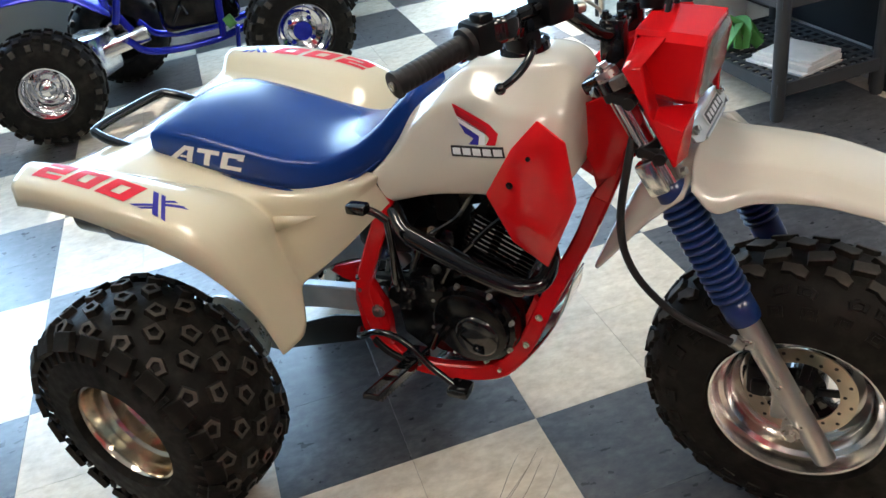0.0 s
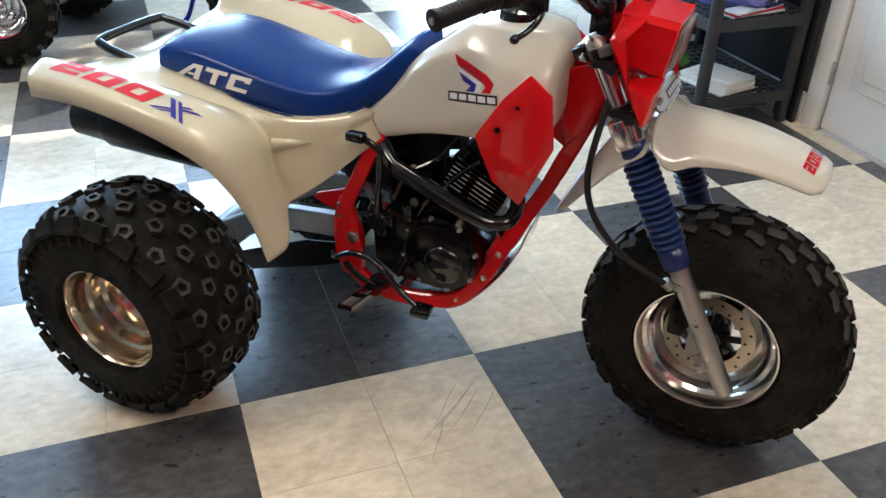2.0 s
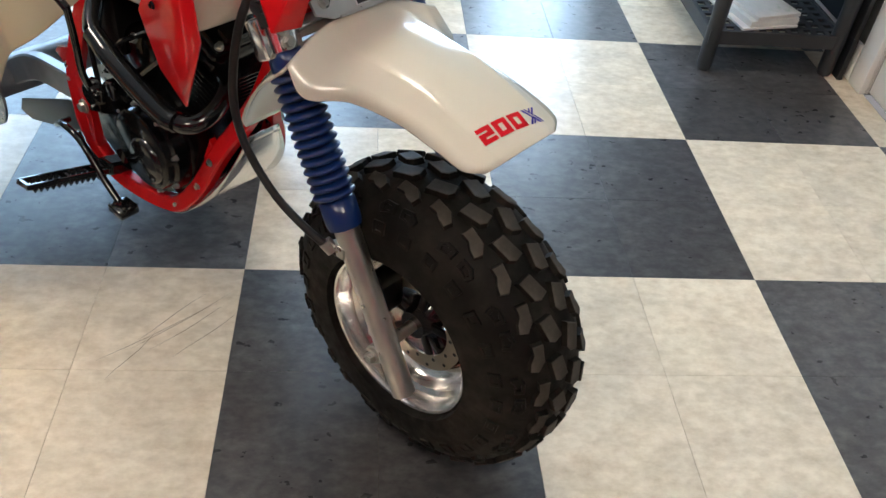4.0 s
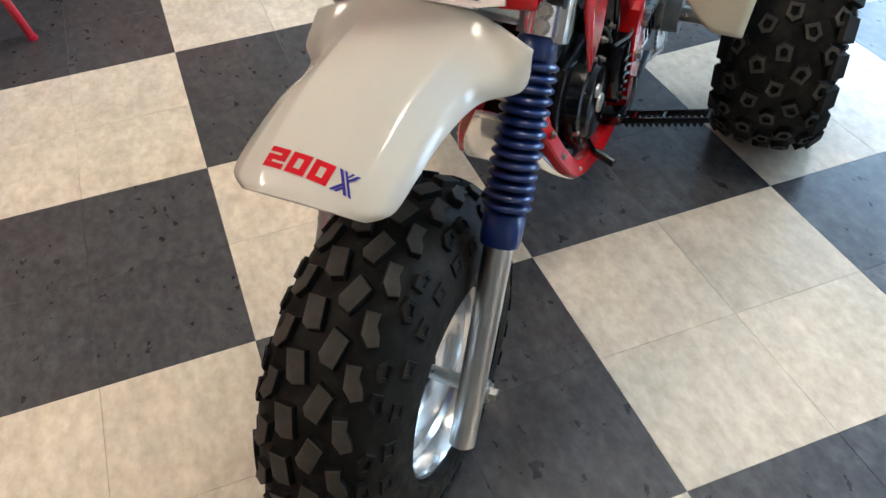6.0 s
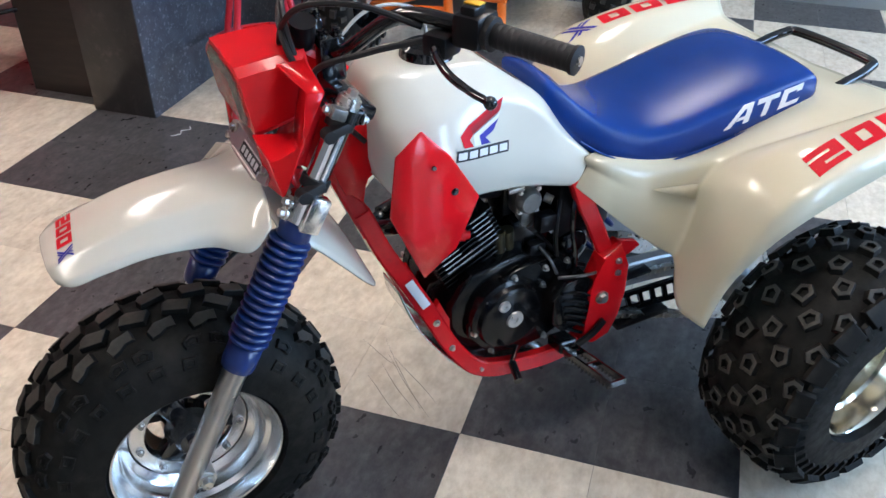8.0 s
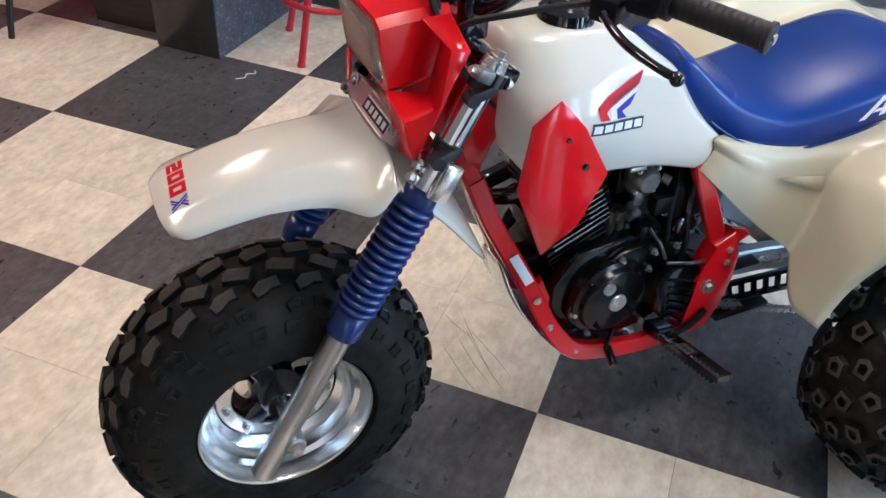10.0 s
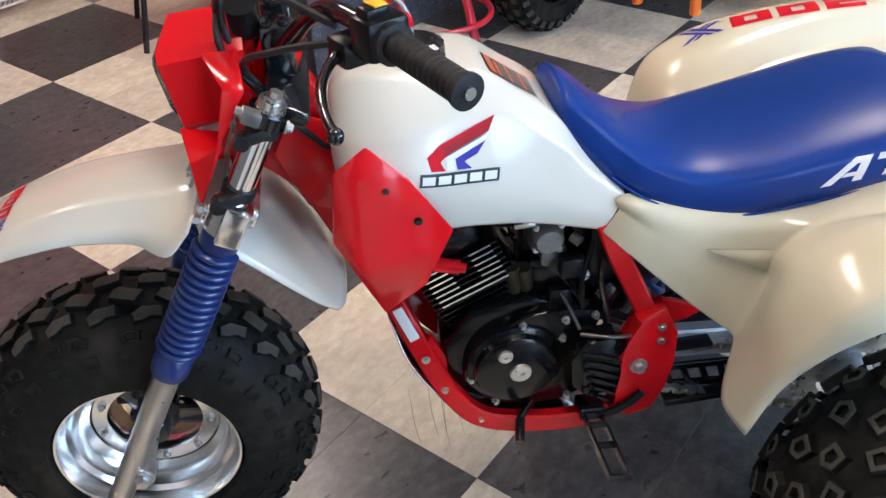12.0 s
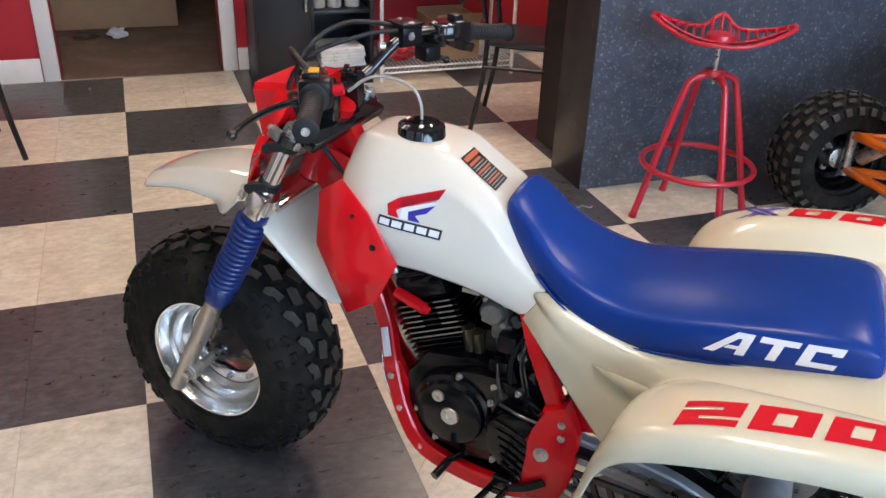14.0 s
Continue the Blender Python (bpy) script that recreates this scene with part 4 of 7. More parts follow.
for x, z in ((0.10, 0.455), (0.085, 0.425)):
    box(bm, (x - 0.012, -0.150, z - 0.012), (x + 0.012, -0.138, z + 0.012), 0.003)
    bolt(bm, (x, -0.150, z), (0, -1, 0), 0.006, 0.01)
box(bm, (0.135, -0.150, 0.468), (0.16, -0.135, 0.505), 0.004)
part("linkage", bm, "gloss_black", engine)

# head cover, oil pipe, starter boss, wiring
bm = bmesh.new()
box(bm, (-0.050, -0.056, 0.205), (0.050, 0.056, 0.232), 0.010, LEAN)
for x in (-0.034, 0.034):
    box(bm, (x - 0.016, -0.040, 0.228), (x + 0.016, 0.040, 0.246), 0.007, LEAN)
head = part("head_cover", bm, "engine_black", engine)
for x in (-0.045, 0.045):
    for y in (-0.050, 0.050):
        bm = bmesh.new()
        bolt(bm, LEAN @ Vector((x, y, 0.226)), LEAN.to_3x3() @ Vector((0, 0, 1)), 0.0055, 0.012)
        part("head_bolt", bm, "steel", head)
bm = bmesh.new()
lathe(bm, [(0.0, -0.010), (0.040, -0.010), (0.046, -0.006), (0.048, 0.0)], pose(0.240, -0.150, 0.380), 36)
part("filter_cover", bm, "gloss_black", engine)
bm = bmesh.new()
lathe(bm, [(0.0, -0.020), (0.022, -0.020), (0.026, -0.014), (0.030, 0.0)], pose(0.075, -0.135, 0.448), 24)
part("starter_boss", bm, "engine_black", engine)
for keys_ in ([(0.160, -0.118, 0.335), (0.150, -0.128, 0.42), (0.175, -0.112, 0.50), (0.245, -0.078, 0.575), (0.285, -0.066, 0.61)],
              [(0.105, -0.125, 0.50), (0.130, -0.105, 0.56), (0.190, -0.075, 0.60), (0.225, -0.06, 0.65)],
              [(0.055, 0.100, 0.62), (0.065, 0.112, 0.55), (0.05, 0.112, 0.47), (0.055, 0.11, 0.40)]):
    bm = bmesh.new()
    pipe(bm, keys_, 0.0055, 26, 8)
    part("hose", bm, "gloss_black", engine)
for p, d in (((0.078, 0.066, 0.523), (0, 1, 0.2)), ((0.128, -0.070, 0.56), (0, -1, 0.2)), ((0.150, -0.112, 0.50), (0, -1, 0))):
    bm = bmesh.new()
    bolt(bm, p, d, 0.0065, 0.012)
    part("banjo_bolt", bm, "steel", engine)

# --- exhaust ---
bm = bmesh.new()
pipe(bm, [(0.330, -0.03, 0.56), (0.366, -0.050, 0.548), (0.382, -0.090, 0.528), (0.374, -0.130, 0.514), (0.335, -0.148, 0.517), (0.268, -0.150, 0.539), (0.187, -0.150, 0.572), (0.112, -0.140, 0.595), (0.04, -0.085, 0.63), (-0.10, -0.06, 0.625), (-0.22, -0.11, 0.59), (-0.33, -0.17, 0.565)], 0.0165, 48, 14)
exhaust = part("exhaust", bm, "gloss_black", trike, "gloss black exhaust pipe and silencer")
bm = bmesh.new()
pipe(bm, [(0.352, -0.147, 0.516), (0.330, -0.152, 0.519), (0.268, -0.154, 0.539), (0.187, -0.154, 0.572), (0.125, -0.146, 0.592)], 0.0195, 24, 14)
part("heat_shield", bm, "gloss_black", exhaust)
bm = bmesh.new()
ax = [(-0.30, -0.185, 0.560), (-0.33, -0.187, 0.562), (-0.345, -0.188, 0.563), (-0.60, -0.200, 0.575), (-0.612, -0.2005, 0.5755), (-0.625, -0.201, 0.576), (-0.70, -0.204, 0.580), (-0.705, -0.204, 0.580)]
tube(bm, ax, [0.022, 0.048, 0.055, 0.057, 0.052, 0.049, 0.049, 0.044], 28)
part("silencer", bm, "black_plastic", exhaust, "matt black silencer")

# --- swingarm, axle, chain ---
bm = bmesh.new()
for s in (1, -1):
    tube(bm, [(x, y * s, z) for x, y, z in catmull([(0.0, 0.102, 0.386), (-0.10, 0.106, 0.382), (-0.24, 0.102, 0.358), (-0.38, 0.095, 0.285)], 16)], 1.0, flat=(0.014, 0.030))
rod(bm, (-0.405, -0.17, 0.265), (-0.405, 0.17, 0.265), 0.045, sides=24)
part("swingarm", bm, "swing_grey", trike, "silver painted swingarm")
bm = bmesh.new()
rod(bm, (-0.398, -0.42, 0.2725), (-0.398, 0.42, 0.2725), 0.019)
part("rear_axle", bm, "steel", trike)
for y, r, n, mat, nm in ((0.132, 0.092, 36, "steel", "sprocket"), (-0.165, 0.098, 0, "steel", "rear_brake_disc")):
    bm = bmesh.new()
    prof = [(0.055, -0.003), (r, -0.003), (r, 0.003), (0.055, 0.003)]
    lathe(bm, prof, pose(-0.405, y, 0.265), 64, True)
    for k in range(5):
        a = 2 * math.pi * k / 5
        tube(bm, [(-0.405 + 0.02 * math.cos(a), y, 0.265 + 0.02 * math.sin(a)), (-0.405 + 0.058 * math.cos(a), y, 0.265 + 0.058 * math.sin(a))], 1.0, flat=(0.003, 0.012))
    for k in range(n):
        a = 2 * math.pi * k / n
        box(bm, (-0.004, -0.002, r - 0.001), (0.004, 0.002, r + 0.008), 0, pose(-0.405, y, 0.265) @ pose(0, 0, 0, 0, math.degrees(a), 0))
    part(nm, bm, mat, trike)
bm = bmesh.new()
cx0, cz0, r0, cx1, cz1, r1 = 0.055, 0.375, 0.032, -0.405, 0.265, 0.096
path = []
for k in range(9):
    a = math.pi / 2 - math.pi * k / 8
    path.append((cx0 + r0 * math.cos(a), 0.132, cz0 + r0 * math.sin(a)))
for k in range(17):
    a = -math.pi / 2 - math.pi * k / 16
    path.append((cx1 + r1 * math.cos(a), 0.132, cz1 + r1 * math.sin(a)))
path.append(path[0])
dense = []
for a, b in zip(path, path[1:]):
    va, vb = Vector(a), Vector(b)
    steps = max(1, int((vb - va).length / 0.0127))
    dense += [va.lerp(vb, i / steps) for i in range(steps)]
for i in range(0, len(dense) - 1):
    a, b = dense[i], dense[i + 1]
    d = b - a
    m = Matrix.Translation((a + b) / 2) @ d.to_track_quat("X", "Z").to_matrix().to_4x4()
    w = 0.008 if i % 2 else 0.005
    box(bm, (-0.0075, -w, -0.0052), (0.0075, w, 0.0052), 0, m)
part("chain", bm, "steel", trike, "oily steel drive chain", smooth=False)
bm = bmesh.new()
box(bm, (-0.13, 0.118, 0.392), (0.00, 0.146, 0.400), 0.003, pose(0, 0, 0.003))
part("chain_guide", bm, "black_plastic", trike)
bm = bmesh.new()
box(bm, (-0.20, 0.118, 0.262), (-0.06, 0.146, 0.276), 0.004)
part("chain_guide", bm, "black_plastic", trike)
bm = bmesh.new()
for z0, z1 in ((0.336, 0.322), (0.296, 0.270)):
    tube(bm, [(-0.05, 0.120, z0), (-0.31, 0.120, z1)], 1.0, flat=(0.004, 0.007))
for k in range(8):
    x = -0.06 - 0.034 * k
    tube(bm, [(x, 0.120, 0.334 - 0.002 * k), (x - 0.016, 0.120, 0.296 - 0.004 * k)], 1.0, flat=(0.004, 0.006))
part("chain_guard", bm, "gloss_black", trike, "gloss black chain guard with openings")
bm = bmesh.new()
plate(bm, [(-0.02, 0.33), (-0.16, 0.305), (-0.40, 0.20), (-0.42, 0.16), (-0.37, 0.155), (-0.12, 0.24), (0.0, 0.29)], -0.09, -0.085, 0.001)
part("chain_guard", bm, "black_plastic", trike)
# rear shock spring
bm = bmesh.new()
hel = []
for k in range(121):
    a = 2 * math.pi * 7 * k / 120
    t = k / 120
    hel.append((-0.03 - 0.14 * t + 0.034 * math.cos(a) * 0.6, 0.02 + 0.034 * math.sin(a), 0.43 + 0.17 * t + 0.034 * math.cos(a) * 0.8))
tube(bm, hel, 0.006, 8)
part("shock_spring", bm, "boot_blue", trike, "blue coil spring")
bm = bmesh.new()
rod(bm, (-0.01, 0.02, 0.40), (-0.18, 0.02, 0.62), 0.018)
part("shock_body", bm, "steel", trike)

# --- foot pegs, pedal, lever ---
for s in (1, -1):
    bm = bmesh.new()
    a, b = Vector((0.072, 0.15, 0.272)), Vector((0.084, 0.325, 0.324))
    along = (b - a).normalized()
    m = basis(a, along, (1, -0.1, 0))
    length = (b - a).length
    for yy in (-0.015, 0.015):
        box(bm, (0, yy - 0.0025, -0.008), (length, yy + 0.0025, 0.004), 0.001, m)
        for k in range(13):
            x = 0.01 + k * (length - 0.02) / 13
            t0 = [bm.verts.new(m @ Vector((x + dx, yy + dy, dz))) for dx, dy, dz in ((0, -0.0025, 0.004), (0.011, -0.0025, 0.004), (0.011, 0.0025, 0.004), (0, 0.0025, 0.004), (0.0055, -0.0025, 0.013), (0.0055, 0.0025, 0.013))]
            for f in ((0, 1, 4), (2, 3, 5), (1, 2, 5, 4), (3, 0, 4, 5)):
                bm.faces.new([t0[i] for i in f])
    for x in (0.03, length * 0.5, length - 0.004):
        box(bm, (x - 0.003, -0.015, -0.007), (x + 0.003, 0.015, 0.003), 0, m)
    box(bm, (-0.05, -0.022, -0.020), (0.006, 0.022, 0.008), 0.006, m)
    if s < 0:
        bmesh.ops.transform(bm, matrix=Matrix.Diagonal((1, -1, 1, 1)), verts=bm.verts[:])
    part("foot_peg", bm, "gloss_black", trike, "black toothed steel foot peg", smooth=False)
    bm = bmesh.new()
    tube(bm, [(x, y * s, z) for x, y, z in catmull([(-0.012, 0.152, 0.318), (0.014, 0.156, 0.298), (0.042, 0.154, 0.282), (0.072, 0.150, 0.270)], 12)], 1.0, flat=(0.004, 0.008))
    part("peg_bracket", bm, "black_plastic", trike)
bm = bmesh.new()
pipe(bm, [(-0.045, -0.150, 0.335), (-0.02, -0.185, 0.350), (0.036, -0.198, 0.381), (0.094, -0.200, 0.374), (0.152, -0.200, 0.319), (0.196, -0.200, 0.285)], 0.0070, 26, 10)
box(bm, (0.190, -0.222, 0.268), (0.235, -0.180, 0.288), 0.005)
part("brake_pedal", bm, "gloss_black", trike)
bm = bmesh.new()
rod(bm, (0.195, 0.13, 0.268), (0.206, 0.172, 0.258), 0.009)
tube(bm, catmull([(0.12, 0.090, 0.30), (0.16, 0.098, 0.284), (0.197, 0.130, 0.268)], 10), 1.0, flat=(0.004, 0.006))
part("gear_lever", bm, "gloss_black", trike)
# kick starter on the right
bm = bmesh.new()
pipe(bm, [(0.075, -0.145, 0.45), (0.080, -0.160, 0.50), (0.091, -0.166, 0.57), (0.095, -0.170, 0.640)], 0.007, 14, 10)
pipe(bm, [(0.096, -0.170, 0.636), (0.075, -0.176, 0.655), (0.050, -0.186, 0.668)], 0.008, 10, 10)
box(bm, (0.030, -0.205, 0.660), (0.072, -0.178, 0.680), 0.005)
part("kick_starter", bm, "gloss_black", trike)

# --- grab bar ---
bm = bmesh.new()
pipe(bm, [(-0.52, -0.122, 0.69), (-0.60, -0.125, 0.712), (-0.680, -0.120, 0.730), (-0.706, -0.090, 0.736), (-0.706, 0.090, 0.736), (-0.680, 0.120, 0.730), (-0.60, 0.125, 0.712), (-0.52, 0.122, 0.69)], 0.011, 60, 12)
part("grab_bar", bm, "gloss_black", trike, "black tubular grab bar")

# --- wheels ---
BLOCKS = {}


def knob(wheel, m, poly, h, taper=0.82, ring=True, top="knob"):
    """A raised tread block on a wheel, with or without a recessed middle; alike blocks share their mesh. The top takes
    a paler colour that paints in caught light.
    """
    key = (tuple(poly), h, taper, ring, top)
    if key not in BLOCKS:
        bm = bmesh.new()
        n = len(poly)
        lo = [bm.verts.new((x, y, -0.006)) for x, y in poly]
        hi = [bm.verts.new((x * taper, y * taper, h * 0.86)) for x, y in poly]
        a = [bm.verts.new((x * taper * 0.94, y * taper * 0.94, h)) for x, y in poly]
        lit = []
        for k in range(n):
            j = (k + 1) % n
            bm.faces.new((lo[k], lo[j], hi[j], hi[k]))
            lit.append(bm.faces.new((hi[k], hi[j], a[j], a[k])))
        if ring:
            b = [bm.verts.new((x * taper * 0.54, y * taper * 0.54, h)) for x, y in poly]
            d = [bm.verts.new((x * taper * 0.46, y * taper * 0.46, h * 0.45)) for x, y in poly]
            for k in range(n):
                j = (k + 1) % n
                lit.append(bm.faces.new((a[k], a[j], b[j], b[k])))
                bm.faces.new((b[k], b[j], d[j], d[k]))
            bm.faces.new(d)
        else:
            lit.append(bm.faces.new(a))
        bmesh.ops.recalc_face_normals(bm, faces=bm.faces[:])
        # upper faces get the top colour, highlight included; sides and hollow stay dark
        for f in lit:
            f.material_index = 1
        me = bpy.data.meshes.new("tread_block")
        bm.to_mesh(me)
        bm.free()
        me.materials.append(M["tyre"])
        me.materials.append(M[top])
        BLOCKS[key] = me
    ob = new("tread_block", BLOCKS[key])
    ob.parent = wheel
    ob.matrix_local = m


def on_tyre(a, y, r, tilt):
    """A frame on the tread: x round the wheel, y across, z outwards; tilt leans it over the shoulder."""
    return pose(0, 0, 0, 0, math.degrees(a), 0) @ pose(0, y, r) @ pose(0, 0, 0, tilt, 0, 0)


def tyre_profile(R, w, lip, e=0.62):
    """Carcass from bead to bead: (radius, across); a higher e rounds the crown."""
    prof = [(lip, -w * 0.80), (lip + 0.010, -w * 0.86)]
    bottom = lip + 0.012
    for k in range(25):
        a = (-1 + k / 12) * math.pi * 0.5
        s, c = math.sin(a), max(0.0, math.cos(a))
        prof.append((bottom + (R - bottom) * c ** e, w * math.copysign(abs(s) ** e, s)))
    prof += [(lip + 0.010, w * 0.86), (lip, w * 0.80)]
    return prof


def crown(R, w, lip, e, y):
    """Radius of the carcass at y across, and the lean of its surface there, in degrees."""
    def radius(q):
        s = min(1.0, abs(q) / w) ** (1 / e)
        return lip + 0.012 + (R - lip - 0.012) * max(0.0, 1 - s * s) ** (e / 2)
    return radius(y), math.degrees(math.atan2(radius(y + 0.001) - radius(y - 0.001), 0.002))


PENTA = [(-0.020, -0.016), (0.012, -0.018), (0.024, 0.0), (0.012, 0.018), (-0.020, 0.016)]


def rear_wheel(side):
    w = thing("rear_wheel", None)
    w.parent = trike
    w.location = (-0.398, 0.421 * side - 0.004, 0.2725)
    w.rotation_euler = (0, radians(17 * side), 0 if side > 0 else 0)
    sg = side
    R, half, lip = 0.260, 0.122, 0.122
    base = bmesh.new()
    lathe(base, tyre_profile(R, half, lip), Matrix.Identity(4), 72)
    for y, ph in ((-0.084, 0.0), (-0.040, 0.5), (0.004, 0.0), (0.046, 0.5), (0.088, 0.0)):
        for k in range(20):
            a = 2 * math.pi * (k + ph) / 20 + 0.02 * math.sin(k * 7 + y * 90)
            r, tl = crown(R, half, lip, 0.62, y)
            spin = 180 if k % 2 else 0
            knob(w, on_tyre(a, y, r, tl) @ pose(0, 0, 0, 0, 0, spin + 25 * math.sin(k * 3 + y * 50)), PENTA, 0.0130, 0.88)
    # ribs over the shoulders
    for s2 in (1, -1):
        for k in range(40):
            a = 2 * math.pi * (k + 0.5) / 40
            m = on_tyre(a, s2 * (half - 0.004), R - 0.045, -s2 * 78)
            knob(w, m, [(-0.006, -0.022), (0.006, -0.022), (0.006, 0.022), (-0.006, 0.022)], 0.0015, 0.8, False, "tyre")
            if k % 2 == 0:
                m = on_tyre(a, s2 * (half - 0.010), R - 0.022, -s2 * 50)
                knob(w, m, [(-0.029, -0.020), (0.029, -0.020), (0.026, 0.020), (-0.026, 0.020)], 0.0065, 0.93, False, "tyre")
    part("tyre", base, "tyre", w, "black knobbly balloon tyre")
    bm = bmesh.new()
    o = sg
    lathe(bm, [(0.122, 0.082 * o), (0.128, 0.090 * o), (0.126, 0.096 * o), (0.121, 0.096 * o), (0.117, 0.088 * o), (0.115, 0.064 * o), (0.111, 0.050 * o), (0.104, 0.044 * o), (0.102, 0.018 * o), (0.094, 0.011 * o), (0.092, -0.012 * o), (0.083, -0.020 * o), (0.062, -0.022 * o), (0.059, -0.017 * o), (0.030, -0.016 * o), (0.0, -0.014 * o)], Matrix.Identity(4), 64)
    lathe(bm, [(0.122, 0.082 * o), (0.114, 0.05 * o), (0.108, 0.0), (0.120, -0.085 * o), (0.127, -0.094 * o), (0.118, -0.094 * o), (0.105, -0.04 * o), (0.09, -0.03 * o)], Matrix.Identity(4), 64)
    bmesh.ops.scale(bm, vec=(1.010, 1.12, 1.010), verts=bm.verts[:])
    rim = part("rim", bm, "alu_gold", w, "polished aluminium dished rim", angle=24)
    bm = bmesh.new()
    rod(bm, (0.070, 0.010 * o, -0.055), (0.055, 0.052 * o, -0.050), 0.0045)
    part("valve", bm, "rubber", w)
    for k in range(4):
        a = math.pi / 4 + k * math.pi / 2
        bm = bmesh.new()
        bolt(bm, (0.045 * math.cos(a), -0.016 * o, 0.045 * math.sin(a)), (0, o, 0), 0.008, 0.012)
        part("wheel_nut", bm, "steel", w)
    bm = bmesh.new()
    lathe(bm, [(0.020, -0.016 * o), (0.020, 0.006 * o), (0.012, 0.012 * o), (0.0, 0.012 * o)], Matrix.Identity(4), 20)
    part("hub_cap", bm, "steel", w)
    return w


rear_wheel(1)
rear_wheel(-1)

# front wheel
fw = thing("front_wheel", None)
fw.parent = trike
fw.matrix_local = STEER @ pose(0.8224, 0, 0.2885, 0, 9, 0)
R, half, lip, ROUND = 0.279, 0.102, 0.146, 0.78
base = bmesh.new()
lathe(base, tyre_profile(R, half, lip, ROUND), Matrix.Identity(4), 80)
SLAB = [(-0.024, -0.013), (0.016, -0.015), (0.025, -0.006), (0.025, 0.013), (-0.018, 0.014)]
CHEV = [(-0.022, -0.016), (0.010, -0.012), (0.024, 0.002), (0.018, 0.016), (0.004, 0.012), (-0.008, 0.004), (-0.024, 0.004)]
WING = [(-0.017, -0.011), (0.004, -0.013), (0.017, -0.002), (0.012, 0.011), (-0.004, 0.006), (-0.016, 0.006)]
for s2 in (1, -1):
    for k in range(26):
        ph = 0.0 if s2 > 0 else 0.5
        a = 2 * math.pi * (k + ph) / 26
        r, tl = crown(R, half, lip, ROUND, 0.0195 * s2)
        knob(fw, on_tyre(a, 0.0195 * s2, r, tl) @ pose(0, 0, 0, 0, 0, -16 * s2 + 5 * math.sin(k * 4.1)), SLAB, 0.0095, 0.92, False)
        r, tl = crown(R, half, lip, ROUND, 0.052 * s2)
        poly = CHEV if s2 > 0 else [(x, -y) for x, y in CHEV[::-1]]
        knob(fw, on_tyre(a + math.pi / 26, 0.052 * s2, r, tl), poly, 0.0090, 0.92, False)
        # paired wings on the shoulder, a mark below each
        r, tl = crown(R, half, lip, ROUND, 0.0785 * s2)
        twin = 1 if k % 2 else -1
        poly = [(x * twin, y * s2) for x, y in WING]
        knob(fw, on_tyre(2 * math.pi * (k + ph - 0.14 * twin) / 26, 0.0785 * s2, r, tl), poly if twin * s2 > 0 else poly[::-1], 0.0055, 0.92, True, "tyre")
        r, tl = crown(R, half, lip, ROUND, 0.0945 * s2)
        knob(fw, on_tyre(a, 0.0945 * s2, r, tl), [(-0.013, -0.011), (0.013, -0.011), (0.013, 0.011), (-0.013, 0.011)], 0.0028, 0.92, True, "tyre")
part("tyre", base, "tyre", fw, "black knobbly balloon tyre")
bm = bmesh.new()
for s2 in (1, -1):
    lathe(bm, [(0.152, 0.078 * s2), (0.153, 0.084 * s2), (0.150, 0.088 * s2), (0.146, 0.087 * s2), (0.142, 0.078 * s2), (0.138, 0.057 * s2), (0.130, 0.050 * s2), (0.126, 0.030 * s2), (0.118, 0.022 * s2), (0.108, 0.014 * s2)], Matrix.Identity(4), 64)
lathe(bm, [(0.152, 0.078), (0.140, 0.05), (0.122, 0.0), (0.140, -0.05), (0.152, -0.078)], Matrix.Identity(4), 64)
lathe(bm, [(0.110, 0.010), (0.104, 0.014), (0.080, 0.014), (0.076, 0.008), (0.076, -0.004), (0.110, -0.010)], Matrix.Identity(4), 64)
bmesh.ops.scale(bm, vec=(1.006, 1.035, 1.006), verts=bm.verts[:])
part("rim", bm, "alu", fw, "polished aluminium split rim", angle=34)
bm = bmesh.new()
for k in range(3):
    a = 2 * math.pi * k / 3 + 0.25
    m = pose(0, 0, 0, 0, math.degrees(a), 0)
    box(bm, (-0.020, -0.020, 0.025), (0.020, 0.012, 0.104), 0.006, m)
lathe(bm, [(0.0, 0.050), (0.024, 0.050), (0.030, 0.044), (0.036, 0.015), (0.044, 0.006), (0.044, -0.02), (0.034, -0.03), (0.026, -0.050), (0.0, -0.050)], Matrix.Identity(4), 32)
part("hub", bm, "gloss_black", fw, "black three-spoke hub")
for k in range(9):
    a = 2 * math.pi * k / 9
    bm = bmesh.new()
    bolt(bm, (0.092 * math.cos(a), 0.014, 0.092 * math.sin(a)), (0, 1, 0), 0.005, 0.010)
    part("rim_bolt", bm, "steel", fw)
bm = bmesh.new()
lathe(bm, [(0.068, -0.034), (0.098, -0.034), (0.098, -0.038), (0.068, -0.038)], Matrix.Identity(4), 64, True)
disc = part("brake_disc", bm, "disc", fw, "drilled steel brake disc")
for k in range(24):
    a = 2 * math.pi * k / 24
    rr = 0.076 if k % 2 else 0.089
    bm = bmesh.new()
    lathe(bm, [(0.0, -0.0386), (0.0036, -0.0386), (0.0036, -0.0383)], pose(rr * math.cos(a), 0, rr * math.sin(a)), 10)
    part("disc_hole", bm, "decal_black", disc)
bm = bmesh.new()
for k in range(5):
    a = 2 * math.pi * k / 5
    box(bm, (-0.008, -0.037, 0.02), (0.008, -0.030, 0.072), 0.002, pose(0, 0, 0, 0, math.degrees(a), 0))
part("disc_carrier", bm, "black_plastic", fw)
bm = bmesh.new()
rod(bm, (0, -0.135, 0), (0, 0.135, 0), 0.011)
part("axle", bm, "steel", fw)

